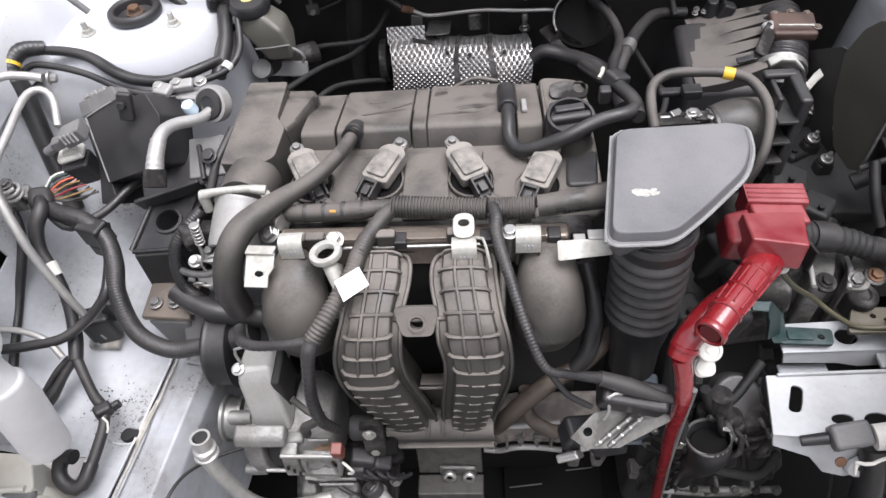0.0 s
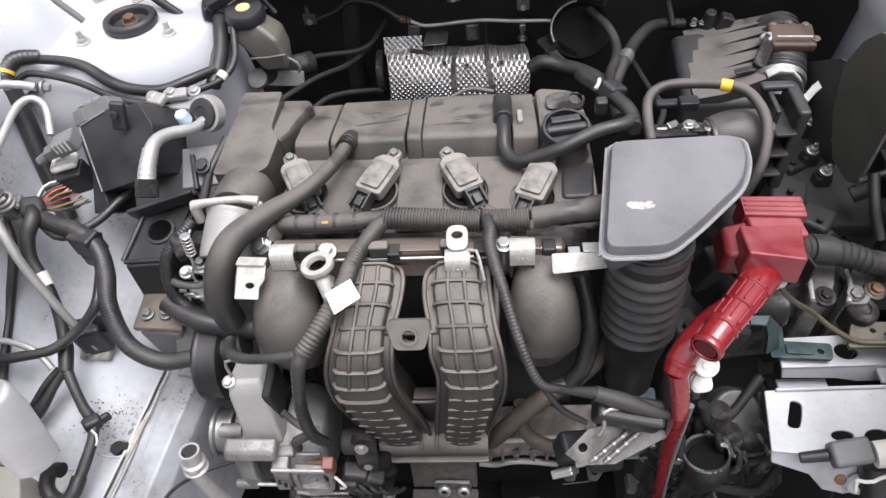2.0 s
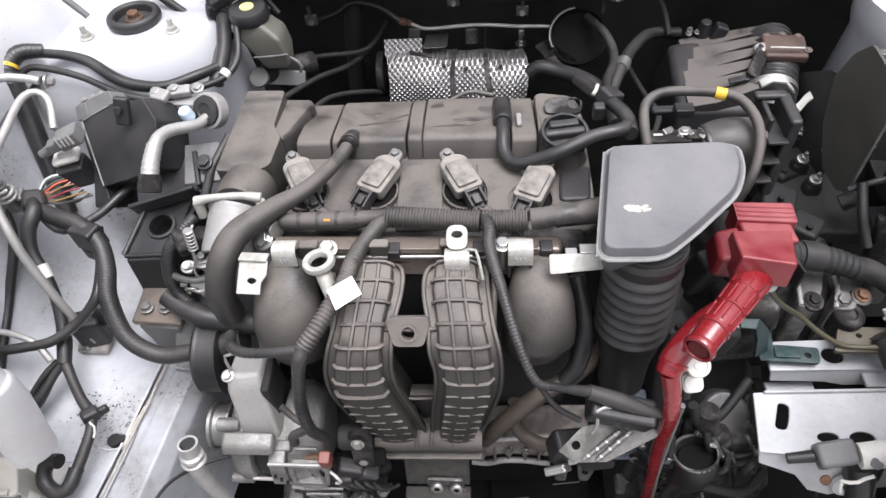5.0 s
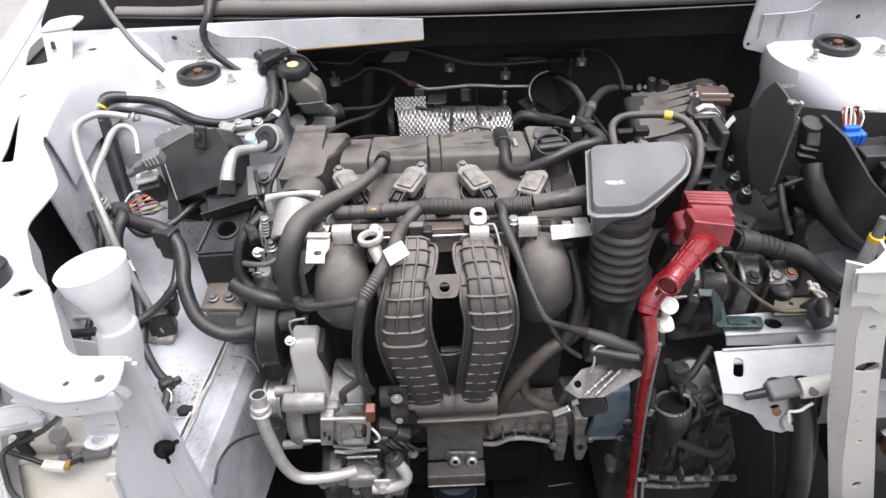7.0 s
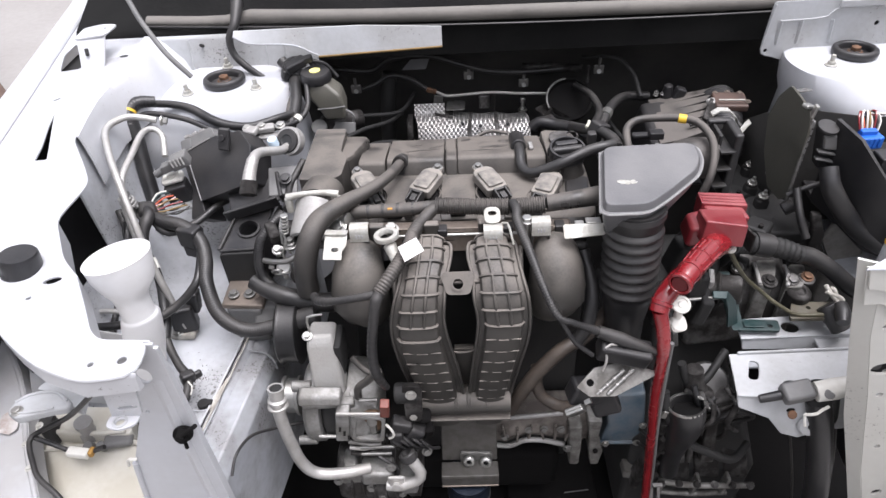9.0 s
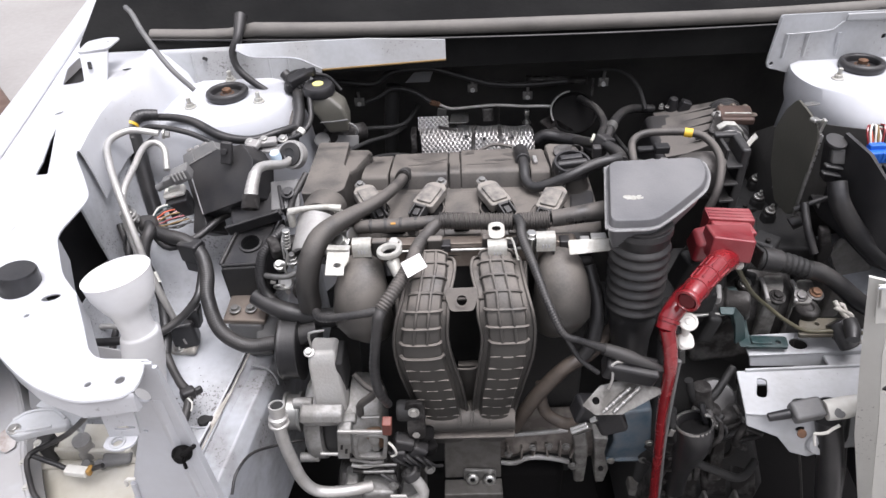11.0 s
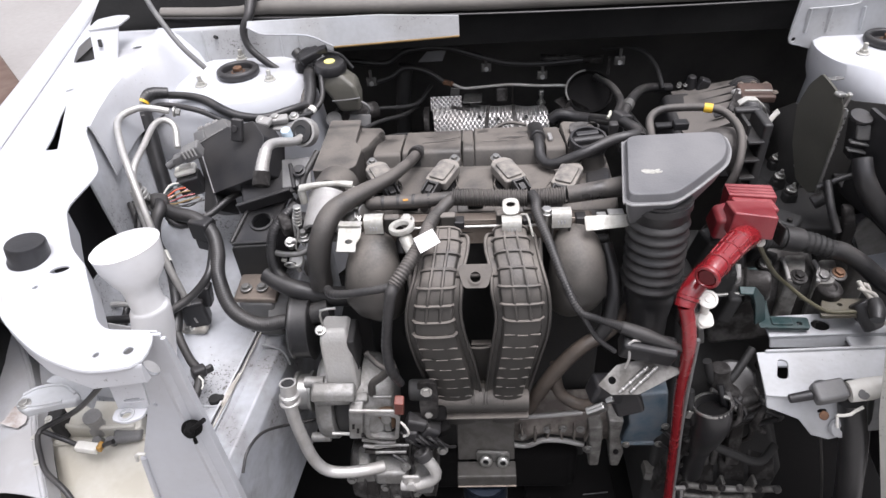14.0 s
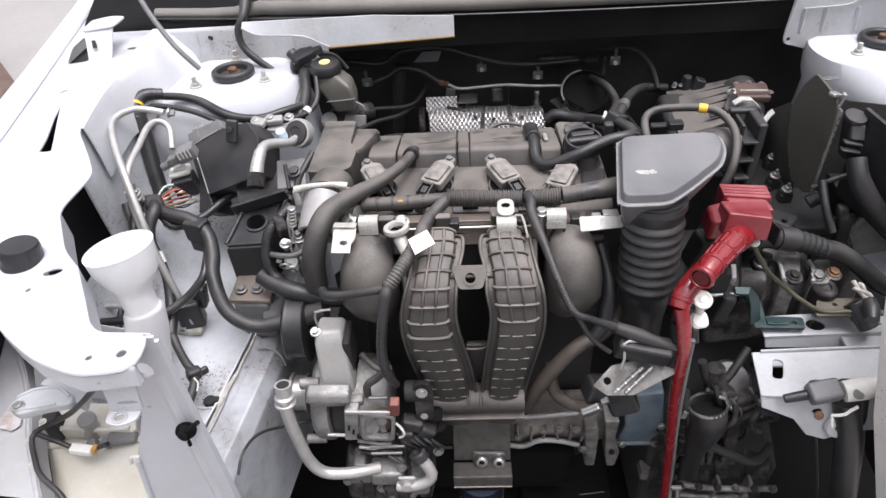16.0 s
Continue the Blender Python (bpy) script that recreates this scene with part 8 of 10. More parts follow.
for k, (xa, xb) in enumerate(((0.318, 0.372), (0.380, 0.424), (0.430, 0.474))):
    part("pan_panel", bevelled(loft([[(xa, 0.345, 0.385), (xb, 0.343, 0.38), (xb - 0.004, 0.36, 0.43 - 0.006 * k), (xa - 0.006, 0.362, 0.44 - 0.006 * k)], [(xa, 0.380, 0.385), (xb, 0.380, 0.38), (xb - 0.004, 0.385, 0.43), (xa - 0.006, 0.385, 0.44)]]), 0.006, 3), CASE, gb)
for k in range(6):
    part("rail_bolt", hexbolt((0.315 + 0.031 * k, 0.328, 0.400 - 0.003 * k), (0, -0.5, 0.9), 0.005, 0.005), CASE, gb)
part("side_rail", joined(box((0.285, 0.33, 0.50), (0.012, 0.03, 0.24), 0.004, (6, 8, 0)), rod((0.285, 0.318, 0.57), (0.283, 0.315, 0.60), 0.008, 12)), CASE, gb)
for k in range(6):
    part("side_bolt", hexbolt((0.288 + 0.004 * (k % 2), 0.312, 0.42 + 0.035 * k), (0, -1, 0.1), 0.0045, 0.004), CASE, gb)
for x, w in ((0.345, 0.010), (0.362, 0.006), (0.392, 0.012)):
    part("case_rib", bevelled(loft([[(x - w, 0.346, 0.43), (x + w, 0.346, 0.43), (x + w, 0.385, 0.43), (x - w, 0.385, 0.43)], [(x - w * 0.8, 0.372, 0.53), (x + w * 0.8, 0.372, 0.53), (x + w * 0.8, 0.41, 0.53), (x - w * 0.8, 0.41, 0.53)]]), 0.004, 2), OILY, gb)
rh = thing("selector_clamp", (0.31, 0.33, 0.56), "open black hose end with a steel clamp", "hose")
part("hose", tube([(0.306, 0.306, 0.652), (0.3095, 0.301, 0.630), (0.310, 0.304, 0.590), (0.313, 0.322, 0.51), (0.322, 0.335, 0.43)], (0.0262, 0.0240, 0.0185, 0.0165, 0.0160), 24, bore=0.92), RUBBER, rh)
# black plug paints the shade inside the hose mouth
part("mouth_shade", rod((0.3080, 0.303, 0.640), (0.3095, 0.301, 0.630), 0.0225, 20), VOID, rh, "near-black plug painted as the shaded hose mouth")
part("band", lathe([(0.0258, 0), (0.0268, 0.0008), (0.0268, 0.0042), (0.0258, 0.005), (0.0250, 0.005), (0.0250, 0.0)], (0.3055, 0.3068, 0.653), (0.15, -0.22, -0.965), 28), STEEL, rh)
part("ring_tail", box((0.276, 0.304, 0.634), (0.008, 0.005, 0.016), 0.001, (0, 12, 0)), STEEL, rh)

se = thing("selector_shaft", (0.33, 0.36, 0.58), "grimy selector shaft with clamp bolt", "gearbox part")
part("shaft", tube([(0.322, 0.345, 0.685), (0.325, 0.342, 0.655), (0.338, 0.338, 0.63), (0.36, 0.345, 0.60), (0.38, 0.36, 0.57)], (0.013, 0.016, 0.018, 0.02, 0.022), 16), CASE, se)
part("clamp_bolt", joined(rod((0.310, 0.330, 0.655), (0.342, 0.326, 0.638), 0.0035, 10), hexbolt((0.340, 0.326, 0.638), (0.9, -0.1, -0.4), 0.006, 0.006)), STEEL, se)
part("knuckle", joined(box((0.335, 0.335, 0.625), (0.03, 0.03, 0.05), 0.008, (0, 30, 0)), box((0.375, 0.345, 0.60), (0.05, 0.04, 0.06), 0.012, (0, -20, 0))), CASE, se)
part("boot", lathe([(0.03, 0), (0.034, 0.01), (0.028, 0.02), (0.032, 0.03), (0.024, 0.04)], (0.36, 0.38, 0.60), (0, -0.4, 0.9), 24), RUBBER, se)

for k, pts in enumerate(([(0.274, 0.318, 0.670), (0.280, 0.308, 0.635), (0.312, 0.306, 0.568), (0.372, 0.308, 0.518), (0.416, 0.320, 0.484), (0.45, 0.35, 0.48)],
                         [(0.30, 0.345, 0.70), (0.315, 0.34, 0.66), (0.35, 0.36, 0.64), (0.39, 0.40, 0.66)], [(0.275, 0.36, 0.74), (0.28, 0.345, 0.68), (0.278, 0.335, 0.62), (0.29, 0.33, 0.56)])):
    hose("gearbox_cable", pts, 0.0068 - 0.0006 * k, DARK, "oily black cable looping over the gearbox", "cable", "cables over the gearbox", seg=10)
# battery tray
ty = thing("battery_tray_beam", (0.47, 0.33, 0.60), "white painted steel battery tray beam with holes", "battery tray", "white battery tray beams")
part("top", plate([(0.366, 0.292), (0.376, 0.364), (0.63, 0.370), (0.63, 0.285), (0.44, 0.285)], [rounded([(0.390, 0.320), (0.403, 0.317), (0.409, 0.330), (0.414, 0.348), (0.402, 0.352), (0.397, 0.338)], 0.006), ring2(0.447, 0.309, 0.0125, 14, 0.006), ring2(0.485, 0.307, 0.015, 14, 0.009)], 0.004, pose(0, 0, 0.690) @ pose(0, 0, 0, 4, 0, 0) @ pose(0, 0, -0.022)), TRAY, ty)
part("pressing", tube([(0.428, 0.300, 0.6865), (0.432, 0.332, 0.689), (0.445, 0.340, 0.6895), (0.62, 0.345, 0.690)], 0.0018, 6), TRAY, ty)
part("rear_lip", box((0.51, 0.366, 0.693), (0.245, 0.004, 0.010), 0.0015, (0, 0, 1)), TRAY, ty)
part("front_apron", plate([(0.366, 0.006), (0.63, 0.006), (0.63, -0.05), (0.50, -0.058), (0.46, -0.070), (0.435, -0.062), (0.415, -0.036), (0.370, -0.016)], [ring2(0.445, -0.024, 0.007, 12, 0.004)], 0.004, pose(0, 0.293, 0.683, 70, 0, 0)), TRAY, ty)
part("boss", lathe([(0.017, 0), (0.015, 0.004), (0.005, 0.005), (0.004, 0.002)], (0.472, 0.274, 0.640), (0, -0.93, 0.35), 24), TRAY, ty)
part("groove", box((0.47, 0.362, 0.6905), (0.16, 0.003, 0.002), 0.0008, (4, 0, 1)), BLUE, ty, "smear of blue paint in a groove")
ty2 = thing("battery_tray_beam", (0.50, 0.41, 0.65), "white painted steel battery tray beam with holes", "battery tray", "white battery tray beams")
part("top", plate([(0.405, 0.395), (0.408, 0.436), (0.64, 0.444), (0.64, 0.398)], [ring2(0.486, 0.416, 0.0135, 16, 0.011), ring2(0.56, 0.425, 0.02, 16, 0.012)], 0.004, pose(0, 0, 0.692)), TRAY, ty2)
part("front_apron", plate([(0.407, 0.0), (0.64, 0.0), (0.64, -0.025), (0.50, -0.028), (0.475, -0.022), (0.410, -0.020)], [], 0.004, pose(0, 0.397, 0.690, 75, 0, 0)), TRAY, ty2)
part("cross_web", box((0.44, 0.385, 0.652), (0.06, 0.03, 0.005), 0.002), RAIL, ty2)
part("link", box((0.545, 0.385, 0.685), (0.06, 0.02, 0.006), 0.002), TRAY, ty2)
gbk = thing("green_bracket", (0.43, 0.43, 0.68), "dark green painted bent steel bracket", "bracket")
part("foot", plate(rounded([(0.400, 0.402), (0.462, 0.398), (0.466, 0.420), (0.402, 0.426)], 0.005), [ring2(0.45, 0.409, 0.004, 10)], 0.005, pose(0, 0, 0.704)), GREEN, gbk)
part("raised_panel", prism(rounded([(0.410, 0.406), (0.440, 0.404), (0.440, 0.418), (0.411, 0.420)], 0.003), 0.704, 0.707, 0.001), GREEN, gbk)
part("upright", bevelled(loft([[(0.392, 0.402, 0.702), (0.410, 0.402, 0.702), (0.410, 0.426, 0.702), (0.392, 0.426, 0.702)], [(0.386, 0.425, 0.722), (0.406, 0.425, 0.722), (0.406, 0.440, 0.72), (0.386, 0.440, 0.72)], [(0.382, 0.455, 0.752), (0.402, 0.455, 0.752), (0.402, 0.465, 0.75), (0.382, 0.465, 0.75)], [(0.380, 0.475, 0.757), (0.398, 0.475, 0.757), (0.398, 0.483, 0.752), (0.380, 0.483, 0.752)]]), 0.002), GREEN, gbk)
part("arm", box((0.338, 0.414, 0.762), (0.046, 0.005, 0.005), 0.0015, (0, 1, 3)), STEEL, gbk, "bright bare steel arm")
part("strap", bevelled(loft([[(0.352, 0.410, 0.766), (0.352, 0.420, 0.772), (0.352, 0.422, 0.768), (0.352, 0.412, 0.762)], [(0.370, 0.408, 0.766), (0.376, 0.420, 0.770), (0.372, 0.422, 0.764), (0.366, 0.412, 0.760)], [(0.376, 0.406, 0.748), (0.392, 0.418, 0.750), (0.392, 0.422, 0.746), (0.376, 0.412, 0.745)], [(0.384, 0.404, 0.708), (0.402, 0.412, 0.708), (0.402, 0.418, 0.704), (0.384, 0.410, 0.703)]]), 0.0015), GREEN, gbk)
part("bolt", hexbolt((0.393, 0.436, 0.740), (0, -0.7, 0.7), 0.005, 0.004), STEEL, gbk)
sn = thing("current_sensor", (0.45, 0.285, 0.70), "grey plastic plug sensor with a pale body", "sensor")
part("body", box((0.440, 0.292, 0.722), (0.042, 0.028, 0.022), 0.005, (15, -8, 6)), GREYP, sn)
part("spout", rod((0.420, 0.292, 0.716), (0.392, 0.292, 0.708), 0.007, 14, 0.006), BLACK, sn)
part("pale_half", tube([(0.462, 0.288, 0.726), (0.48, 0.288, 0.730), (0.505, 0.290, 0.736), (0.53, 0.293, 0.74)], (0.014, 0.015, 0.012, 0.008), 16), PLUGW, sn)
part("button", lathe([(0.007, 0), (0.007, 0.002), (0.004, 0.003)], (0.473, 0.277, 0.735), (0, -0.6, 0.8), 16), GREYP, sn)
part("tongue", joined(tube([(0.448, 0.270, 0.700), (0.455, 0.266, 0.705), (0.462, 0.266, 0.708), (0.468, 0.268, 0.714), (0.474, 0.268, 0.720)], 0.0022, 8), tube([(0.448, 0.270, 0.700), (0.449, 0.266, 0.69), (0.451, 0.264, 0.682)], 0.002, 8)), PLUGW, sn)
part("washer", lathe([(0.0062, 0), (0.0062, 0.002), (0.003, 0.003)], (0.432, 0.272, 0.698), (0, -0.8, 0.6), 18), RUST, sn)
sn.location = (0.45, 0.277, 0.683)
hose("drain_pipe", [(0.475, 0.285, 0.685), (0.487, 0.273, 0.64), (0.503, 0.258, 0.56), (0.518, 0.250, 0.48), (0.530, 0.246, 0.38)], (0.017, 0.0175, 0.0175, 0.0175, 0.0175), RUBBER, "wide black drain pipe under the tray", seg=18)
hose("drain_pipe", [(0.500, 0.292, 0.685), (0.510, 0.284, 0.63), (0.528, 0.276, 0.55), (0.545, 0.272, 0.46), (0.555, 0.270, 0.38)], 0.0085, RUBBER, "thin black drain pipe under the tray", seg=12)
hose("ground_wire", [(0.452, 0.29, 0.63), (0.472, 0.29, 0.57), (0.500, 0.29, 0.48), (0.530, 0.29, 0.37)], 0.0018, HOSE, "thin grey wire hanging down", "cable", seg=6)

# rear corner by the air cleaner
rbx = thing("air_cleaner_box", (0.39, 0.79, 0.75), "dusty black finned air cleaner housing", "air box")
part("base", bevelled(loft([[(0.32, 0.70, 0.76), (0.44, 0.70, 0.76), (0.48, 0.88, 0.76), (0.32, 0.88, 0.76)], [(0.325, 0.715, 0.84), (0.425, 0.715, 0.84), (0.470, 0.875, 0.85), (0.335, 0.860, 0.85)]]), 0.010, 3), BLACK, rbx)
for k in range(6):
    ya, yb = 0.716 + 0.0265 * k, 0.7415 + 0.0265 * k
    xr = 0.428 + 0.008 * k
    part("fin", bevelled(loft([[(x, a, 0.832), (x, a, z), (x, b, z + 0.001), (x, b, 0.832)] for x, a, b, z in ((0.338 + 0.003 * k, ya, yb + 0.0008, 0.8445), (0.375 + 0.003 * k, ya, yb + 0.0008, 0.851), (xr, ya + 0.009, yb - 0.002, 0.866))]), 0.0012, 1), HOSE, rbx)
    # flat black wedge paints the shade in the gap beside this fin
    part("pocket_shade", plate([(xr - 0.002, yb - 0.002), (0.385 + 0.003 * k, yb + 0.0008), (xr - 0.002, yb + 0.009)], [], 0.002, pose(0, 0, 0.8425)), VOID, rbx, "black wedge painted as shade between the ribs")
part("tab", box((0.402, 0.742, 0.8675), (0.022, 0.010, 0.004), 0.001, (4, -14, 0)), BLACK, rbx)
for x, y, z in ((0.371, 0.885, 0.858), (0.378, 0.872, 0.862), (0.366, 0.872, 0.860)):
    part("screw", hexbolt((x, y, z - 0.004), (0, -0.2, 1), 0.0035, 0.004), DULL, rbx)
part("rear_boss", joined(rod((0.388, 0.876, 0.845), (0.388, 0.872, 0.876), 0.012, 16, 0.008), box((0.408, 0.868, 0.858), (0.020, 0.018, 0.028), 0.004, (0, 20, 0))), BLACK, rbx)
mf = thing("airflow_sensor_duct", (0.46, 0.78, 0.80), "grey ribbed duct with silver clamp", "duct")
part("duct", tube([(0.45, 0.72, 0.82), (0.462, 0.76, 0.835), (0.475, 0.81, 0.842), (0.48, 0.86, 0.845)], 0.032, 24, rib=0.004, pitch=0.012), RUBBER, mf)
part("clamp", lathe([(0.034, 0), (0.0345, 0.001), (0.0345, 0.008), (0.033, 0.008)], (0.450, 0.735, 0.846), (0.2, 0.9, 0.25), 30), STEEL, mf)
part("sensor", box((0.478, 0.80, 0.874), (0.058, 0.046, 0.014), 0.004, (6, 0, -6)), mat("brown_sensor_plastic", (0.060, 0.040, 0.033), 0.45, 0, 0.4, 40, (0.10, 0.06, 0.045), 0.4), mf)
for x, y in ((0.458, 0.822), (0.480, 0.824), (0.500, 0.818), (0.504, 0.785)):
    part("sensor_screw", hexbolt((x, y, 0.881), (0, -0.1, 1), 0.004, 0.003), VARN, mf)
part("duct_lip", box((0.448, 0.800, 0.874), (0.020, 0.020, 0.012), 0.005, (8, 0, 20)), PALE, mf)
part("stripe", box((0.475, 0.785, 0.886), (0.045, 0.003, 0.002), 0.0005, (6, 0, -6)), TAB, mf)
part("plate", box((0.437, 0.775, 0.872), (0.018, 0.06, 0.006), 0.002, (10, 20, -25)), CASE, mf)
td = thing("throttle_duct", (0.33, 0.58, 0.86), "dusty dark plastic intake duct behind the resonator", "duct")
part("duct", tube([(0.312, 0.566, 0.905), (0.322, 0.568, 0.908), (0.345, 0.570, 0.908), (0.368, 0.568, 0.905)], (0.026, 0.030, 0.031, 0.031), 24), HOSE, td)
part("mouth", lathe([(0.020, 0), (0.0275, 0.001), (0.0285, 0.004), (0.0275, 0.007)], (0.314, 0.566, 0.905), (-1, -0.1, -0.05), 28), RUBBER, td)
part("elbow", tube([(0.315, 0.566, 0.903), (0.290, 0.562, 0.893), (0.268, 0.548, 0.878), (0.258, 0.525, 0.865)], (0.024, 0.025, 0.025, 0.025), 22), DARK, td, "dark rubber elbow")
for k, (x, y, z, w) in enumerate(((0.254, 0.568, 0.926, 0.012), (0.266, 0.571, 0.928, 0.016), (0.279, 0.565, 0.927, 0.010), (0.290, 0.567, 0.929, 0.014), (0.301, 0.561, 0.927, 0.010))):
    part("clamp_piece", box((x, y, z), (w, 0.007 + 0.002 * (k % 2), 0.006), 0.0015, (20 * k, 12 * (k % 3), 35 * k)), (STEEL, DULL)[k % 2], td, "bright hose clamp piece")
part("clamp_band", tube([(0.248, 0.570, 0.921), (0.272, 0.566, 0.923), (0.296, 0.562, 0.923), (0.309, 0.558, 0.921)], 0.003, 8), DULL, td)
part("socket", joined(box((0.290, 0.605, 0.930), (0.022, 0.016, 0.012), 0.002), box((0.270, 0.612, 0.925), (0.03, 0.012, 0.008), 0.003)), BLACK, td)
part("plate", joined(box((0.265, 0.560, 0.925), (0.05, 0.012, 0.006), 0.001), box((0.30, 0.562, 0.927), (0.03, 0.01, 0.006), 0.001), box((0.28, 0.570, 0.924), (0.07, 0.008, 0.01), 0.002)), CASE, td)
part("bolt", hexbolt((0.283, 0.568, 0.93), (0, 0, 1), 0.005, 0.005), STEEL, td)
part("frame_side", bevelled(loft([[(0.388, 0.55, z0), (0.402, 0.55, z0), (0.402, 0.605, z0), (0.388, 0.605, z0)] for z0 in (0.84, 0.955)]), 0.004), RUBBER, td)
part("frame_side", box((0.372, 0.585, 0.90), (0.006, 0.05, 0.10), 0.002), RUBBER, td)
for z in (0.87, 0.90, 0.93):
    part("frame_rib", box((0.380, 0.568, z), (0.022, 0.05, 0.004), 0.001), RUBBER, td)
part("frame_top", box((0.380, 0.60, 0.952), (0.036, 0.012, 0.008), 0.003), RUBBER, td)
yh = thing("vacuum_tube", (0.30, 0.58, 0.9), "grey rubber tube with a yellow tape band", "hose")
part("tube", tube([(0.238, 0.545, 0.932), (0.236, 0.565, 0.944), (0.240, 0.590, 0.952), (0.258, 0.604, 0.957), (0.290, 0.602, 0.960), (0.322, 0.594, 0.962), (0.345, 0.582, 0.958), (0.357, 0.550, 0.945), (0.350, 0.515, 0.918), (0.335, 0.50, 0.88)], 0.0058, 14), HOSE, yh)
part("tape_band", tube([(0.316, 0.5955, 0.962), (0.327, 0.592, 0.9615)], 0.0068, 16), YELLOW, yh, "yellow tape band")
wc = thing("spring_clip", (0.41, 0.60, 0.94), "white metal spring clip", "clip")
part("strip", loft([[(x, y - 0.006, z), (x, y - 0.006, z + 0.0025), (x, y + 0.006, z + 0.0025), (x, y + 0.006, z)] for x, y, z in ((0.375, 0.622, 0.950), (0.385, 0.622, 0.957), (0.398, 0.618, 0.958), (0.408, 0.610, 0.950), (0.412, 0.602, 0.935), (0.418, 0.602, 0.930), (0.427, 0.610, 0.936), (0.432, 0.612, 0.940))]), TAB, wc)

# exhaust shield and the back of the engine
DULLGREY = mat("grey_firewall_patch", (0.16, 0.16, 0.165), 0.8, 0, 0.3, 30)
hs = thing("heat_shield", (0.015, 0.89, 0.72), "embossed silver exhaust heat shield", "heat shield")
NX = 24


def shield_row(x, k=1.0):
    return [(x + 0.004 * math.sin(j * 0.5 + 30 * x), 0.908 + 0.007 * noise.noise(Vector((x * 18, j * 0.3, 5.1))) + 0.050 * k * math.cos(radians(15 + 14.5 * j)), 0.756 - 0.045 * (x + 0.1) + 0.060 * k * math.sin(radians(15 + 14.5 * j)) + 0.0012 * math.sin(60 * x + j) + 0.006 * noise.noise(Vector((x * 22, j * 0.35, 1.7)))) for j in range(14)]


part("sheet", thick(loft([shield_row(-0.098 + 0.224 * i / NX) for i in range(NX + 1)], False, False), 0.0015), SHIELD, hs)
for x in (0.012, 0.066):
    part("plain_band", thick(loft([shield_row(x + d, 1.03) for d in (-0.004, 0.004)], False, False), 0.001), OILY, hs, "plain pressed band")
part("stained_clamp", thick(loft([shield_row(-0.045 + d, 1.04)[:7] for d in (-0.018, 0.0, 0.018)], False, False), 0.0015), OILY, hs, "brown-stained plain clamp strip")
part("rear_tab", thick(loft([[(x, 0.903, 0.812), (x, 0.911, 0.824), (x, 0.918, 0.835)] for x in (-0.101, -0.07, -0.040)], False, False), 0.0015), SHIELD, hs)
part("rear_plate", plate(rounded([(-0.038, 0.900), (0.000, 0.905), (0.002, 0.945), (-0.034, 0.940)], 0.006), [], 0.002, pose(0, 0, 0.826, 0, 4, 0)), DULL, hs, "plain grey plate")
part("end_plate", bevelled(loft([[(-0.116, 0.872, 0.775), (-0.104, 0.872, 0.773), (-0.104, 0.905, 0.773), (-0.116, 0.905, 0.775)], [(-0.117, 0.890, 0.812), (-0.106, 0.890, 0.812), (-0.106, 0.912, 0.812), (-0.117, 0.912, 0.812)]]), 0.002), DULL, hs)
part("end_ring", lathe([(0.03, 0), (0.034, 0.002), (0.034, 0.012), (0.03, 0.012)], (-0.116, 0.90, 0.785), (1, 0, 0), 24), CASE, hs)
for x, y, z in ((-0.005, 0.882, 0.806), (0.085, 0.882, 0.802), (0.03, 0.878, 0.802)):
    # dark stub paints the shade of a hole through the sheet
    part("hole", rod((x, y, z), (x, y - 0.002, z + 0.0015), 0.0035, 10), DARK, hs)
part("front_bolt", joined(hexbolt((0.122, 0.965, 0.786), (0, 0, 1), 0.007, 0.008), rod((0.122, 0.965, 0.75), (0.122, 0.965, 0.806), 0.004, 8), box((0.122, 0.965, 0.809), (0.010, 0.008, 0.012), 0.002)), STEEL, hs)
tb = thing("vacuum_pipe", (0.05, 0.97, 0.80), "thin bright metal vacuum pipe", "pipe")
part("pipe", tube([(-0.062, 0.927, 0.858), (-0.052, 0.927, 0.854), (-0.040, 0.928, 0.847), (-0.020, 0.929, 0.845), (0.050, 0.930, 0.848), (0.110, 0.930, 0.843), (0.152, 0.930, 0.841), (0.175, 0.930, 0.838)], 0.0030, 10), PIPE, tb)
part("joint", joined(box((-0.068, 0.927, 0.860), (0.014, 0.010, 0.010), 0.003, (0, 20, 0)), rod((-0.056, 0.926, 0.856), (-0.062, 0.926, 0.859), 0.0055, 10)), RUST, tb, "rusty pipe joint")
part("bracket", box((-0.053, 0.928, 0.834), (0.018, 0.004, 0.026), 0.001, (0, 8, 0)), DULL, tb)
part("mount", joined(box((0.040, 0.935, 0.826), (0.022, 0.012, 0.030), 0.004), rod((0.062, 0.935, 0.80), (0.062, 0.935, 0.842), 0.0018, 8)), OILY, tb)
part("lead_hose", tube([(-0.074, 0.928, 0.862), (-0.107, 0.940, 0.880), (-0.148, 0.945, 0.886), (-0.175, 0.940, 0.872), (-0.211, 0.935, 0.862)], 0.0045, 8), RUBBER, tb)
bo = thing("rear_coolant_housing", (0.19, 0.90, 0.76), "grimy grey coolant housing at the firewall", "engine part")
part("ring", lathe([(0.030, 0), (0.045, 0.004), (0.046, 0.012), (0.042, 0.014), (0.040, 0.006), (0.02, 0.004)], (0.207, 0.905, 0.832), (-0.1, -0.55, 0.83), 30), VOID, bo)
part("rim", tube([(0.207 + 0.045 * math.cos(radians(a)), 0.900 + 0.037 * math.sin(radians(a)), 0.842 + 0.025 * math.sin(radians(a))) for a in range(96, 216, 12)], 0.0022, 8), DULL, bo)
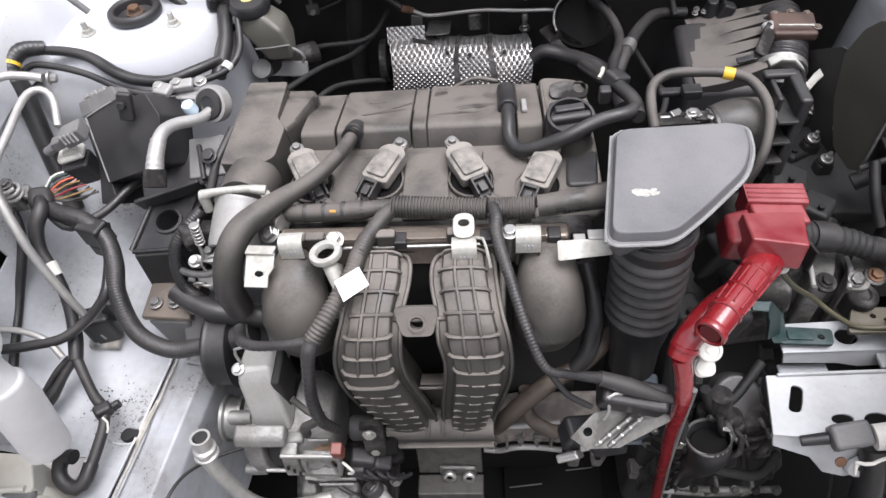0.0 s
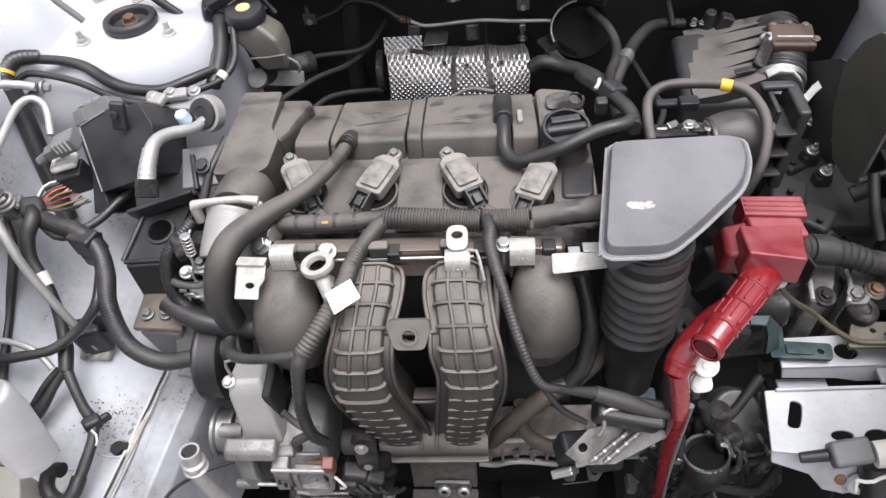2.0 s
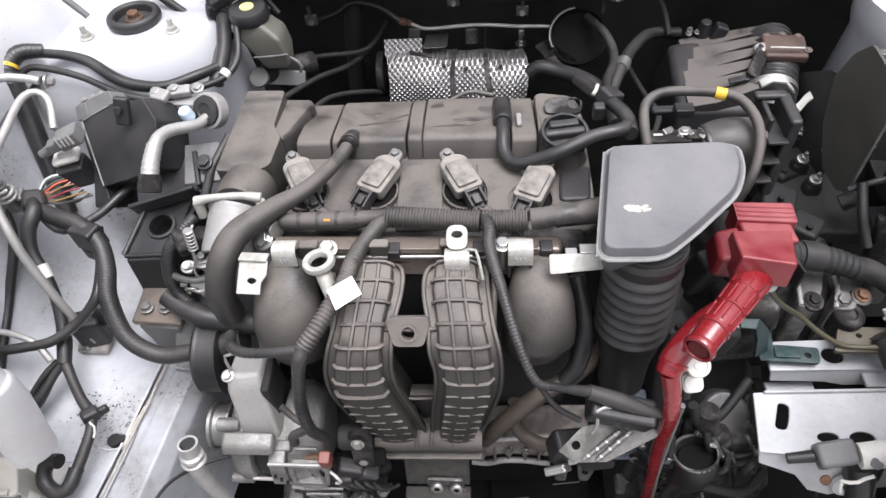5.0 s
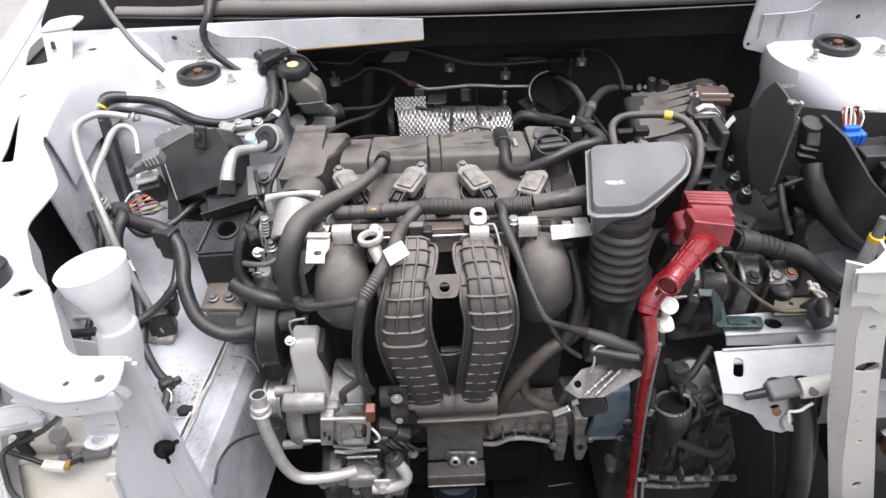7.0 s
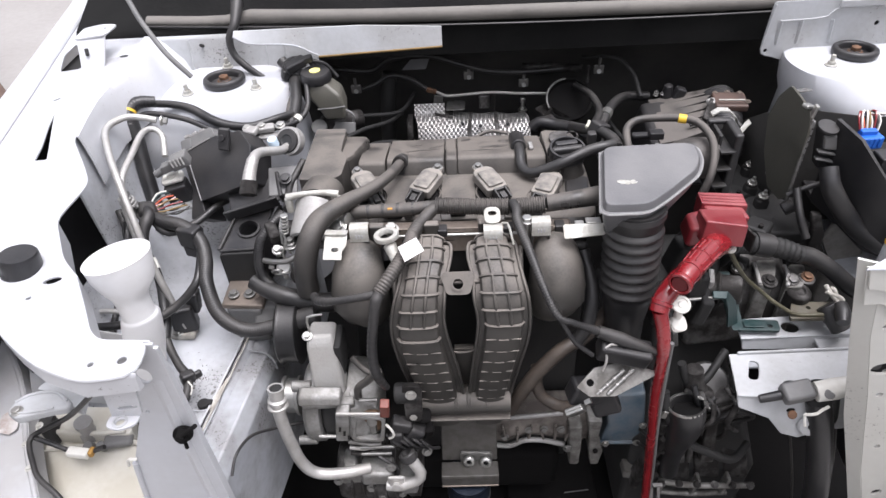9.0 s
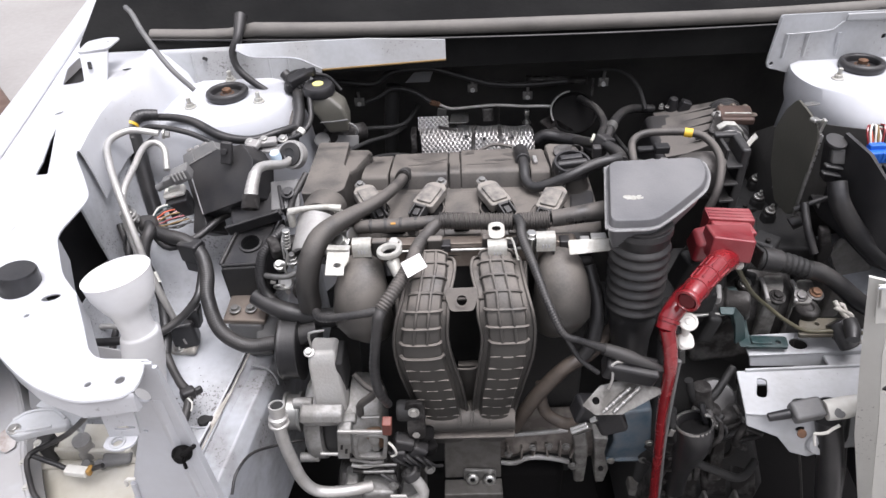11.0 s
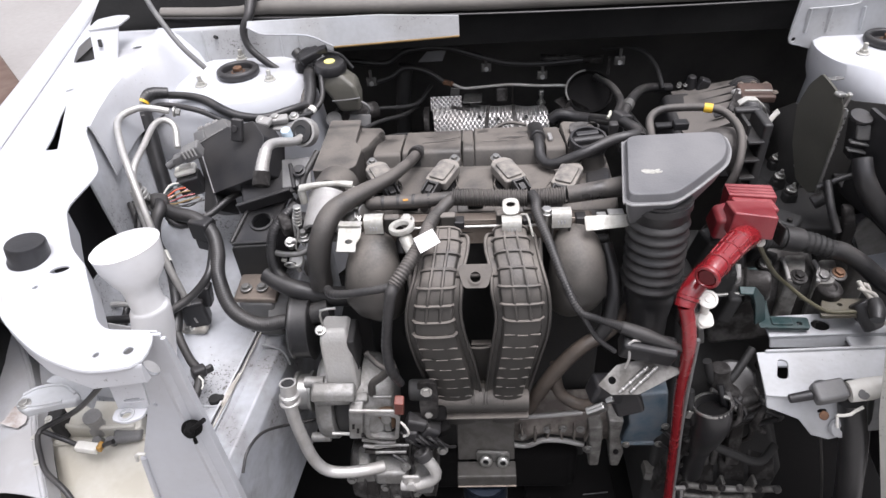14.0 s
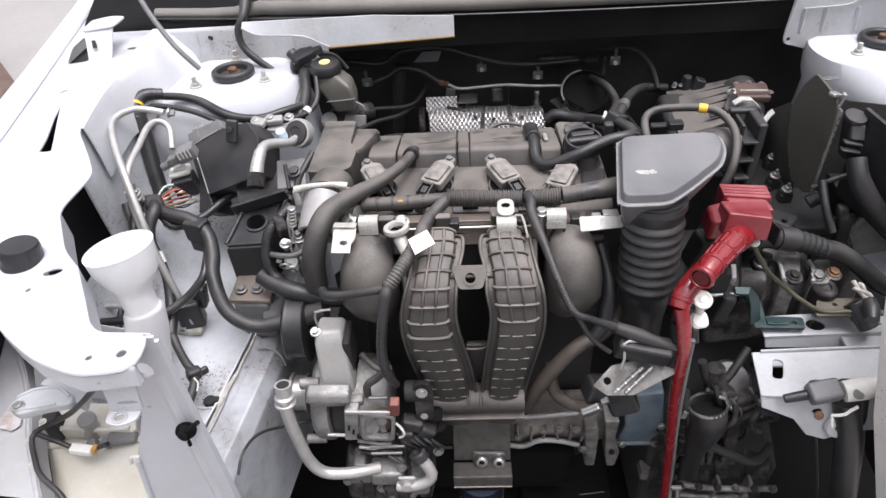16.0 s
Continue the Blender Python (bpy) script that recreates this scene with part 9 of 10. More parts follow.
part("wedge", plate(rounded([(0.140, 0.905), (0.176, 0.935), (0.172, 0.870), (0.188, 0.842), (0.172, 0.838)], 0.004), [], 0.003, pose(0, 0, 0.822)), OILY, bo)
part("arm", loft([[(0.14, 0.875, 0.80), (0.15, 0.865, 0.82), (0.16, 0.87, 0.81)], [(0.165, 0.895, 0.80), (0.17, 0.885, 0.835), (0.18, 0.885, 0.82)], [(0.195, 0.875, 0.79), (0.20, 0.862, 0.825), (0.21, 0.868, 0.81)]]), CASE, bo)
part("stud", joined(rod((0.245, 0.93, 0.86), (0.245, 0.93, 0.895), 0.003, 8), tube([(0.12, 0.99, 0.872), (0.18, 0.985, 0.87), (0.24, 0.965, 0.875)], 0.008, 10)), CASE, bo)
hose("heater_hose", [(0.130, 0.850, 0.81), (0.145, 0.848, 0.822), (0.175, 0.835, 0.822), (0.21, 0.80, 0.83), (0.235, 0.76, 0.83), (0.24, 0.70, 0.83)], 0.0115, BLACK, "thick black heater hose behind the engine", seg=18)
hose("heater_hose", [(0.220, 0.92, 0.86), (0.238, 0.86, 0.87), (0.245, 0.815, 0.87), (0.238, 0.77, 0.878), (0.222, 0.72, 0.89), (0.212, 0.66, 0.905)], 0.0068, RUBBER, "dusty black hose running to the firewall", seg=14)
hose("heater_hose", [(0.222, 0.70, 0.87), (0.248, 0.765, 0.875), (0.275, 0.82, 0.872), (0.313, 0.885, 0.85), (0.36, 0.90, 0.84)], 0.0085, RUBBER, "thin black hose with a silver clamp", seg=12)
solo("hose_clamp", lathe([(0.0105, 0), (0.0105, 0.018), (0.009, 0.018)], (0.247, 0.765, 0.875), (0.42, 0.87, 0.0), 18), STEEL, "silver sleeve clamp on a thin hose", "clamp")
lk = thing("lifting_bracket", (0.16, 0.655, 0.9), "grey steel lifting bracket behind the oil cap", "bracket")
part("plate", plate(rounded([(-0.025, -0.010), (0.02, -0.012), (0.024, 0.008), (-0.008, 0.014), (-0.025, 0.010)], 0.008), [ring2(0.012, 0.004, 0.008, 14)], 0.004, pose(0.158, 0.650, 0.906, 20, 0, 0)), CASE, lk)
part("plug", joined(box((0.210, 0.640, 0.925), (0.026, 0.024, 0.02), 0.004, (0, 20, 30)), box((0.195, 0.62, 0.92), (0.014, 0.014, 0.02), 0.003)), BLACK, lk)
part("tag", tube([(0.192, 0.652, 0.920), (0.197, 0.66, 0.922), (0.199, 0.668, 0.922)], 0.0026, 8), mat("cream_sleeve", (0.5, 0.5, 0.42), 0.5, 0, 0.1), lk)
for k, pts in enumerate(([(-0.23, 0.74, 0.86), (-0.19, 0.80, 0.85), (-0.15, 0.86, 0.83), (-0.13, 0.95, 0.80)], [(-0.20, 0.72, 0.84), (-0.17, 0.78, 0.83), (-0.12, 0.83, 0.80), (-0.11, 0.90, 0.74)],
                         [(-0.25, 0.82, 0.86), (-0.20, 0.87, 0.84), (-0.13, 0.90, 0.83), (-0.10, 0.96, 0.84)], [(0.28, 0.66, 0.84), (0.30, 0.72, 0.83), (0.30, 0.80, 0.80), (0.28, 0.90, 0.80)], [(0.24, 0.98, 0.89), (0.30, 0.95, 0.90), (0.33, 0.92, 0.88), (0.34, 0.88, 0.85)])):
    hose("rear_wire", pts, 0.0042, DARK, "black wire in the dark behind the engine", "cable", "wires behind the engine", seg=8)
ex = thing("exhaust_flange", (0.0, 0.80, 0.6), "dark exhaust manifold behind the engine", "engine part")
part("manifold", joined(*[tube([(-0.10 + 0.075 * k, 0.68, 0.78), (-0.09 + 0.07 * k, 0.74, 0.77), (-0.05 + 0.045 * k, 0.82, 0.72), (0.02, 0.88, 0.60)], 0.019, 14) for k in range(4)]), CASE, ex)
for x, y, z in ((-0.215, 0.93, 0.868), (0.011, 0.972, 0.867), (0.123, 0.972, 0.845), (0.268, 0.945, 0.880)):
    c = thing("firewall_clip", (x, y, z), "small grey metal clip on the firewall", "clip", "clips on the firewall")
    part("tab", joined(box((x, y, z), (0.02, 0.006, 0.018), 0.002), rod((x, y - 0.002, z + 0.008), (x, y - 0.004, z + 0.025), 0.003, 8), rod((x, y - 0.004, z - 0.003), (x, y - 0.006, z - 0.002), 0.005, 10)), DULL, c)
hose("firewall_harness", [(-0.290, 0.86, 0.945), (-0.248, 0.93, 0.912), (-0.184, 0.95, 0.896), (-0.145, 0.95, 0.918), (-0.071, 0.95, 0.922), (-0.007, 0.95, 0.902), (0.049, 0.955, 0.882), (0.12, 0.965, 0.872), (0.20, 0.960, 0.878)], 0.0055, RUBBER, "black harness along the firewall", "wiring harness", seg=10)
solo("firewall_patch", plate([(-0.124, -0.010), (-0.075, -0.010), (-0.066, 0.012), (-0.105, 0.010)], [], 0.003, pose(0.0, 0.966, 0.898, 60, 0, 0)), DULLGREY, "pale patch on the firewall", "insulation")

hose("firewall_hose", [(-0.148, 0.965, 0.884), (-0.154, 0.960, 0.850), (-0.160, 0.955, 0.80), (-0.165, 0.95, 0.72)], 0.015, DARK, "fat near-black hose down the firewall", seg=16)

# control module and its plate
md = thing("control_module", (0.52, 0.60, 0.80), "dark olive engine control module standing on edge", "control unit")
part("side_plate", plate(rounded([(-0.656, 0.976), (-0.682, 0.946), (-0.699, 0.901), (-0.678, 0.845), (-0.635, 0.803), (-0.588, 0.808), (-0.568, 0.827), (-0.571, 0.95), (-0.580, 0.968), (-0.614, 0.974)], 0.006, 2), [], 0.004, pose(0.502, 0, 0, 90, 0, -90)), OLIVE, md)
part("case", bevelled(loft([[(0.505, 0.580, 0.812), (0.514, 0.580, 0.812), (0.514, 0.66, 0.812), (0.505, 0.66, 0.812)], [(0.505, 0.580, 0.955), (0.515, 0.580, 0.955), (0.515, 0.64, 0.955), (0.505, 0.64, 0.955)]]), 0.002), GREYP, md)
for k in range(12):
    part("fin", box((0.510, 0.5795, 0.822 + 0.011 * k), (0.008, 0.003, 0.0022), 0.0006, (6, 0, 8)), CASE, md)
part("rod", rod((0.505, 0.574, 0.962), (0.503, 0.568, 0.822), 0.0022, 10), DULL, md)
part("rod_hook", joined(box((0.506, 0.580, 0.972), (0.005, 0.008, 0.022), 0.001, (8, 5, 0)), box((0.500, 0.590, 0.976), (0.014, 0.012, 0.006), 0.002, (0, 10, 20))), STEEL, md)
part("ear", plate(rounded([(-0.02, -0.012), (0.02, -0.012), (0.02, 0.012), (-0.02, 0.012)], 0.010), [ring2(0.003, 0, 0.005, 12, 0.0035)], 0.003, pose(0.517, 0.645, 0.974, -12, 0, 10) @ Matrix.Scale(0.62, 4)), DULL, md)
part("plug", bevelled(loft([[(0.546, 0.588, 0.865), (0.575, 0.588, 0.865), (0.575, 0.612, 0.865), (0.546, 0.612, 0.865)], [(0.534, 0.586, 0.930), (0.560, 0.586, 0.930), (0.560, 0.612, 0.930), (0.534, 0.612, 0.930)]]), 0.004), BLACK, md)
part("plug_cap", lathe([(0.0155, 0), (0.0165, 0.002), (0.0155, 0.005), (0.001, 0.0055)], (0.543, 0.594, 0.934), (0.1, -0.25, 1), 20), BLACK, md)
part("plug_clip", bevelled(loft([[(0.541, 0.580, 0.905), (0.562, 0.580, 0.902), (0.562, 0.588, 0.902), (0.541, 0.588, 0.905)], [(0.536, 0.582, 0.928), (0.556, 0.582, 0.928), (0.556, 0.588, 0.928), (0.536, 0.588, 0.928)]]), 0.003), GREYP, md)
for z in (0.885, 0.898):
    part("plug_collar", box((0.550, 0.584, z), (0.034, 0.010, 0.004), 0.0015, (0, 14, 0)), GREYP, md)
part("foot", rod((0.505, 0.572, 0.80), (0.52, 0.572, 0.81), 0.011, 16), RUBBER, md)
for x, y, z in ((0.499, 0.630, 0.789), (0.494, 0.669, 0.790), (0.510, 0.726, 0.790)):
    nt = thing("stud_nut", (x, y, z), "zinc flange nut on a stud", "nut", "nuts beside the control module")
    part("nut", joined(hexbolt((x, y, z - 0.004), (0.1, -0.2, 1), 0.0060, 0.008), rod((x, y, z), (x + 0.001, y - 0.002, z + 0.010), 0.0028, 8)), STEEL, nt)
    part("washer", lathe([(0.0105, 0), (0.0105, 0.002), (0.006, 0.003)], (x, y, z - 0.007), (0, 0, 1), 18), CASE, nt)
    part("seat", box((x, y, z - 0.024), (0.022, 0.020, 0.034), 0.005), DARK, nt)
fb = thing("fuse_box", (0.64, 0.53, 0.76), "open black fuse box with coloured fuses and relays", "fuse box")
part("near_wall", thick(loft([[(0.565, 0.60, 0.80 + 0.0), (0.562, 0.60, 0.947)], [(0.575, 0.545, 0.80), (0.572, 0.545, 0.943)], [(0.605, 0.50, 0.775), (0.602, 0.498, 0.897)], [(0.66, 0.475, 0.76), (0.658, 0.472, 0.845)], [(0.76, 0.465, 0.76), (0.76, 0.462, 0.835)]], False, False), 0.006), BLACK, fb)
part("floor", prism([(0.565, 0.60), (0.575, 0.545), (0.605, 0.50), (0.66, 0.475), (0.78, 0.465), (0.78, 0.66), (0.57, 0.66)], 0.79, 0.80, 0.002), BLACK, fb)
part("deck", prism([(0.60, 0.57), (0.62, 0.52), (0.78, 0.50), (0.78, 0.63), (0.60, 0.63)], 0.80, 0.885, 0.003), DARK, fb)
part("blue_plug", joined(box((0.592, 0.566, 0.927), (0.036, 0.020, 0.020), 0.003, (0, 0, 5)), box((0.590, 0.571, 0.939), (0.024, 0.012, 0.010), 0.002), *[box((0.582 + 0.007 * q, 0.5565, 0.929), (0.003, 0.003, 0.014), 0.0006) for q in range(4)]), BLUEP, fb)
for k in range(9):
    w = 0.5 + 0.5 * math.sin(2.3 * k)
    part("wire", tube([(0.580 + 0.003 * k, 0.572, 0.938), (0.576 + 0.004 * k, 0.580, 0.952 + 0.006 * w), (0.578 + 0.006 * w + 0.003 * k, 0.592, 0.960 + 0.004 * w), (0.590 + 0.010 * w, 0.604, 0.955 - 0.006 * w), (0.605 + 0.006 * k, 0.618, 0.940)], 0.0015, 6), (RED, PLUGW, COPPER, PLUGW, BROWN, PLUGW, RED, RUBBER, PLUGW)[k], fb)
part("relay", joined(box((0.668, 0.548, 0.935), (0.048, 0.035, 0.04), 0.003), box((0.668, 0.548, 0.905), (0.044, 0.03, 0.03), 0.002)), GREYP, fb)
part("relay", box((0.70, 0.59, 0.945), (0.06, 0.04, 0.03), 0.003), GREYP, fb)
part("black_relay", joined(box((0.622, 0.54, 0.905), (0.05, 0.03, 0.03), 0.003), box((0.64, 0.515, 0.895), (0.04, 0.025, 0.03), 0.003)), BLACK, fb)
for k in range(3):
    part("fuse", box((0.648 + 0.026 * k, 0.490, 0.889), (0.022, 0.016, 0.012), 0.002, (15, 0, 0)), GREENP, fb)
part("fuse", box((0.708, 0.535, 0.925), (0.022, 0.016, 0.02), 0.002), LIMEP, fb)
yl = thing("washer_level_sensor", (0.60, 0.44, 0.82), "grey sensor tip with a yellow collar", "sensor")
part("tip", rod((0.60, 0.44, 0.84), (0.60, 0.445, 0.872), 0.008, 14, 0.006), GREYP, yl)
part("collar", rod((0.60, 0.44, 0.832), (0.60, 0.44, 0.842), 0.011, 16), YELLOW, yl)
part("post", rod((0.60, 0.44, 0.72), (0.60, 0.44, 0.835), 0.010, 14), APRON, yl)

DULLPALE = mat("dusty_pale_patch", (0.36, 0.35, 0.33), 0.6, 0, 0.35, 12, (0.14, 0.13, 0.12), 0.5, 0.2, 160)

# shift cables, hoses and castings below the terminal
hz2 = thing("corrugated_hose", (0.44, 0.48, 0.76), "dusty black corrugated hose below the module", "hose")
part("hose", tube([(0.385, 0.475, 0.812), (0.41, 0.488, 0.805), (0.437, 0.492, 0.797), (0.475, 0.490, 0.788), (0.505, 0.485, 0.778)], (0.0165, 0.0172, 0.0160, 0.0155, 0.0140), 20, rib=0.0014, pitch=0.009), DARK, hz2)
part("tail", tube([(0.498, 0.486, 0.780), (0.523, 0.485, 0.773), (0.555, 0.475, 0.754), (0.589, 0.465, 0.726), (0.62, 0.45, 0.715)], (0.0145, 0.0135, 0.0135, 0.014, 0.014), 18), RUBBER, hz2)
part("tape", tube([(0.430, 0.4915, 0.799), (0.445, 0.492, 0.7955), (0.458, 0.4915, 0.792)], (0.0182, 0.0188, 0.0180), 18), RUBBER, hz2, "loose wrap of black tape")
hose("air_pipe", [(0.538, 0.548, 0.895), (0.540, 0.530, 0.873), (0.559, 0.520, 0.843), (0.586, 0.510, 0.811), (0.614, 0.500, 0.790), (0.645, 0.490, 0.774)], (0.013, 0.0145, 0.015, 0.015, 0.015, 0.015), RUBBER, "thick black hose running down by the fuse box", "hose", seg=18)
hose("module_cable", [(0.498, 0.562, 0.836), (0.520, 0.560, 0.850), (0.549, 0.560, 0.859), (0.562, 0.560, 0.857), (0.586, 0.560, 0.850)], (0.004, 0.004, 0.0045, 0.0065, 0.0065), RUBBER, "black cable with a plug end", "cable", seg=10)
hose("module_cable", [(0.508, 0.56, 0.85), (0.510, 0.53, 0.82), (0.52, 0.51, 0.79)], 0.006, RUBBER, "black cable below the control module", "cable", seg=10)
hose("shift_cable", [(0.344, 0.395, 0.876), (0.365, 0.402, 0.84), (0.395, 0.420, 0.795), (0.430, 0.430, 0.757), (0.455, 0.418, 0.74), (0.485, 0.408, 0.727), (0.53, 0.405, 0.728), (0.60, 0.40, 0.72)], 0.0032, mat("olive_cable", (0.075, 0.068, 0.042), 0.5, 0, 0.2), "olive control cable sagging across the tray", "cable", seg=8)
solo("cable_tip", lathe([(0.006, 0), (0.0075, 0.003), (0.005, 0.008)], (0.345, 0.392, 0.876), (0, -0.5, 0.8), 14), PLUGW, "small white cable tip", "plug")
gc = thing("shift_housing", (0.43, 0.50, 0.66), "oily dark grey gearbox top with mount bolts", "gearbox part")
part("casting", bevelled(loft([[(0.34, 0.44, 0.62), (0.52, 0.46, 0.62), (0.55, 0.60, 0.62), (0.34, 0.62, 0.62)], [(0.35, 0.455, 0.70), (0.50, 0.47, 0.71), (0.53, 0.60, 0.72), (0.35, 0.61, 0.72)], [(0.37, 0.48, 0.74), (0.48, 0.49, 0.75), (0.51, 0.60, 0.76), (0.37, 0.61, 0.76)]]), 0.012, 3), OILY, gc)
UPRIGHTS = (([(0.451, 0.509), (0.484, 0.507), (0.472, 0.475), (0.457, 0.446), (0.432, 0.447), (0.438, 0.478)], 0.752, (0.453, 0.456)), ([(0.505, 0.505), (0.529, 0.503), (0.520, 0.470), (0.503, 0.447), (0.476, 0.448), (0.488, 0.478)], 0.744, (0.517, 0.468)))
for pts, z, (bx_, by_) in UPRIGHTS:
    part("upright", prism(rounded(pts, 0.006), 0.66, z, 0.005, None, 3, 0.92), CAST, gc)
    part("upright_rib", tube([(pts[5][0] + 0.006, pts[5][1] + 0.020, z + 0.001), (pts[5][0] + 0.004, pts[5][1], z + 0.002), (pts[4][0] + 0.006, pts[4][1] + 0.004, z)], 0.0032, 8), PALE, gc)
    part("upright_seat", lathe([(0.0125, -0.004), (0.0125, 0.002), (0.010, 0.003)], (bx_, by_, z), (0.05, -0.25, 0.97), 20), CASE, gc)
    part("upright_bolt", hexbolt((bx_, by_, z + 0.003), (0.05, -0.25, 0.97), 0.0070, 0.007), (RUST if z < 0.75 else CASE), gc)
part("round_base", lathe([(0.019, -0.03), (0.019, 0.0), (0.016, 0.004), (0.010, 0.005), (0.008, 0.002)], (0.499, 0.447, 0.735), (0, -0.15, 1), 26), CASE, gc)
part("base_bolt", hexbolt((0.492, 0.462, 0.748), (0, -0.4, 0.9), 0.0075, 0.006), OILY, gc)
part("stained_plate", plate(rounded([(0.487, 0.437), (0.552, 0.435), (0.543, 0.401), (0.471, 0.402)], 0.006), [ring2(0.507, 0.424, 0.0035, 10), ring2(0.521, 0.417, 0.0042, 10), ring2(0.533, 0.425, 0.003, 10)], 0.006, pose(0, 0, 0.725)), mat("stained_grey_plate", (0.14, 0.135, 0.112), 0.5, 0.3, 0.3, 40, (0.10, 0.085, 0.06), 0.45, 0.25, 200), gc)
part("cable_joint", tube([(0.537, 0.402, 0.752), (0.534, 0.388, 0.750), (0.529, 0.372, 0.745)], (0.009, 0.011, 0.009), 14), RUBBER, gc, "dark upright connector")
for x, y, z in ((0.375, 0.455, 0.755), (0.400, 0.470, 0.762), (0.418, 0.492, 0.770)):
    part("bolt", hexbolt((x, y, z - 0.02), (0, -0.3, 0.95), 0.007, 0.008), DULL, gc)
    part("boss", rod((x, y + 0.012, z - 0.075), (x, y, z - 0.020), 0.0125, 18), OILY, gc)
part("side_web", bevelled(loft([[(0.350, 0.432, 0.70), (0.362, 0.432, 0.70), (0.380, 0.50, 0.70), (0.366, 0.50, 0.70)], [(0.354, 0.438, 0.772), (0.362, 0.438, 0.772), (0.378, 0.50, 0.778), (0.368, 0.50, 0.778)]]), 0.003), PALE, gc, "pale cast web")
part("barrel", lathe([(0.018, 0), (0.022, 0.004), (0.022, 0.05), (0.018, 0.054), (0.012, 0.054), (0.012, 0.03)], (0.355, 0.455, 0.745), (0.85, -0.25, 0.1), 20), OILY, gc)
part("ring", lathe([(0.024, 0), (0.026, 0.003), (0.024, 0.006)], (0.372, 0.45, 0.747), (0.85, -0.25, 0.1), 22), OILY, gc)
# pale block added in place of the apron side beside the fuse box
ib = thing("apron_side_patch", (0.60, 0.55, 0.70), "dirty pale block standing in for the apron beside the fuse box", "duct")
part("shell", bevelled(loft([[(0.568, 0.545, 0.755), (0.587, 0.548, 0.786), (0.633, 0.548, 0.765), (0.660, 0.545, 0.685), (0.600, 0.545, 0.700)], [(0.574, 0.560, 0.758), (0.592, 0.565, 0.790), (0.633, 0.565, 0.770), (0.665, 0.56, 0.69), (0.602, 0.56, 0.70)]]), 0.006, 2), DULLPALE, ib)
part("post", box((0.612, 0.556, 0.66), (0.03, 0.02, 0.10), 0.004), DULLPALE, ib)
part("clip", bevelled(loft([[(0.520, 0.520, 0.830), (0.538, 0.520, 0.826), (0.540, 0.532, 0.826), (0.522, 0.532, 0.830)], [(0.530, 0.516, 0.795), (0.552, 0.516, 0.790), (0.552, 0.530, 0.790), (0.530, 0.530, 0.795)], [(0.534, 0.518, 0.750), (0.556, 0.518, 0.742), (0.556, 0.530, 0.742), (0.534, 0.530, 0.750)]]), 0.004, 2), CASE, ib)
tg = thing("wire_tangle", (0.36, 0.30, 0.62), "oily tangle of black wires with pale clips", "wiring")
rt = random.Random(5)
for k in range(9):
    x0, y0, z0 = 0.318 + 0.009 * k, 0.325 - 0.006 * (k % 4), 0.672 - 0.007 * (k % 5)
    part("wire", tube([(x0, y0, z0), (x0 + rt.uniform(-0.02, 0.02), y0 - 0.012, z0 - 0.02), (x0 + rt.uniform(-0.02, 0.03), y0 - 0.006, z0 - 0.05), (x0 + rt.uniform(-0.02, 0.02), y0 + 0.01, z0 - 0.09)], rt.uniform(0.0022, 0.0050), 8), (RUBBER, OILY, RUBBER, CASE)[k % 4], tg)
for k in range(5):
    part("clip", box((0.325 + 0.016 * k, 0.312 - 0.004 * (k % 2), 0.660 - 0.016 * (k % 3)), (0.010, 0.006, 0.004), 0.001, (30 * k, 20, 40 * k)), (STEEL, DULL)[k % 2], tg)
lb2 = thing("shift_link", (0.53, 0.43, 0.70), "brown-stained shift link with rubber bush", "gearbox part")
for k in range(3):
    part("strand", tube([(0.535 + 0.05 * u + 0.004 * math.cos(7 * u + 2.1 * k), 0.440 - 0.03 * u + 0.004 * math.sin(7 * u + 2.1 * k), 0.749 - 0.022 * u - 0.060 * u * u + 0.004 * math.sin(7 * u + 2.1 * k)) for u in [q / 9 for q in range(10)]], 0.0034, 8, 0.006), SEAL, lb2, "dirty beige cord")
part("bush", rod((0.528, 0.418, 0.735), (0.545, 0.388, 0.71), 0.014, 18), RUBBER, lb2)
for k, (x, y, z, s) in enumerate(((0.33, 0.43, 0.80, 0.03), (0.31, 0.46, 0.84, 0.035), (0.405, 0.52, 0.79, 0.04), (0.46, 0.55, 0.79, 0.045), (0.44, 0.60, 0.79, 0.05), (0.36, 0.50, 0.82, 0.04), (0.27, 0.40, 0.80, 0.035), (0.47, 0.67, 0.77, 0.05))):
    d = thing("deep_bracket", (x, y, z - 0.1), "near-black bracket block deep in the bay", "bracket", "dark brackets in the bay")
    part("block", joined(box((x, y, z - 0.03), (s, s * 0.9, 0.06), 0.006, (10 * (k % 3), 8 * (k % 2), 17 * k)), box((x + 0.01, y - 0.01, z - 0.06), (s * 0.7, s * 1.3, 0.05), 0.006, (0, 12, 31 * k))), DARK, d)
    part("stud", rod((x, y - 0.01, z - 0.01), (x, y - 0.012, z + 0.008), 0.004, 8), CASE, d)
tr_ = thing("battery_support", (0.50, 0.55, 0.5), "black battery support pan behind the tray", "battery tray")
part("pan", prism([(0.34, 0.47), (0.56, 0.47), (0.60, 0.72), (0.34, 0.72)], 0.56, 0.64, 0.01), DARK, tr_)
part("ledge", prism(rounded([(0.44, 0.56), (0.56, 0.55), (0.58, 0.78), (0.44, 0.78)], 0.02), 0.74, 0.765, 0.006), DARK, tr_)

# floor below the car
# sheet added to blacken the ground; its colour stands for the occlusion shade
ut = thing("undertray", (0.1, 0.45, 0.05), "near-black board and sheet below the engine, shade put into the colour", "undertray")
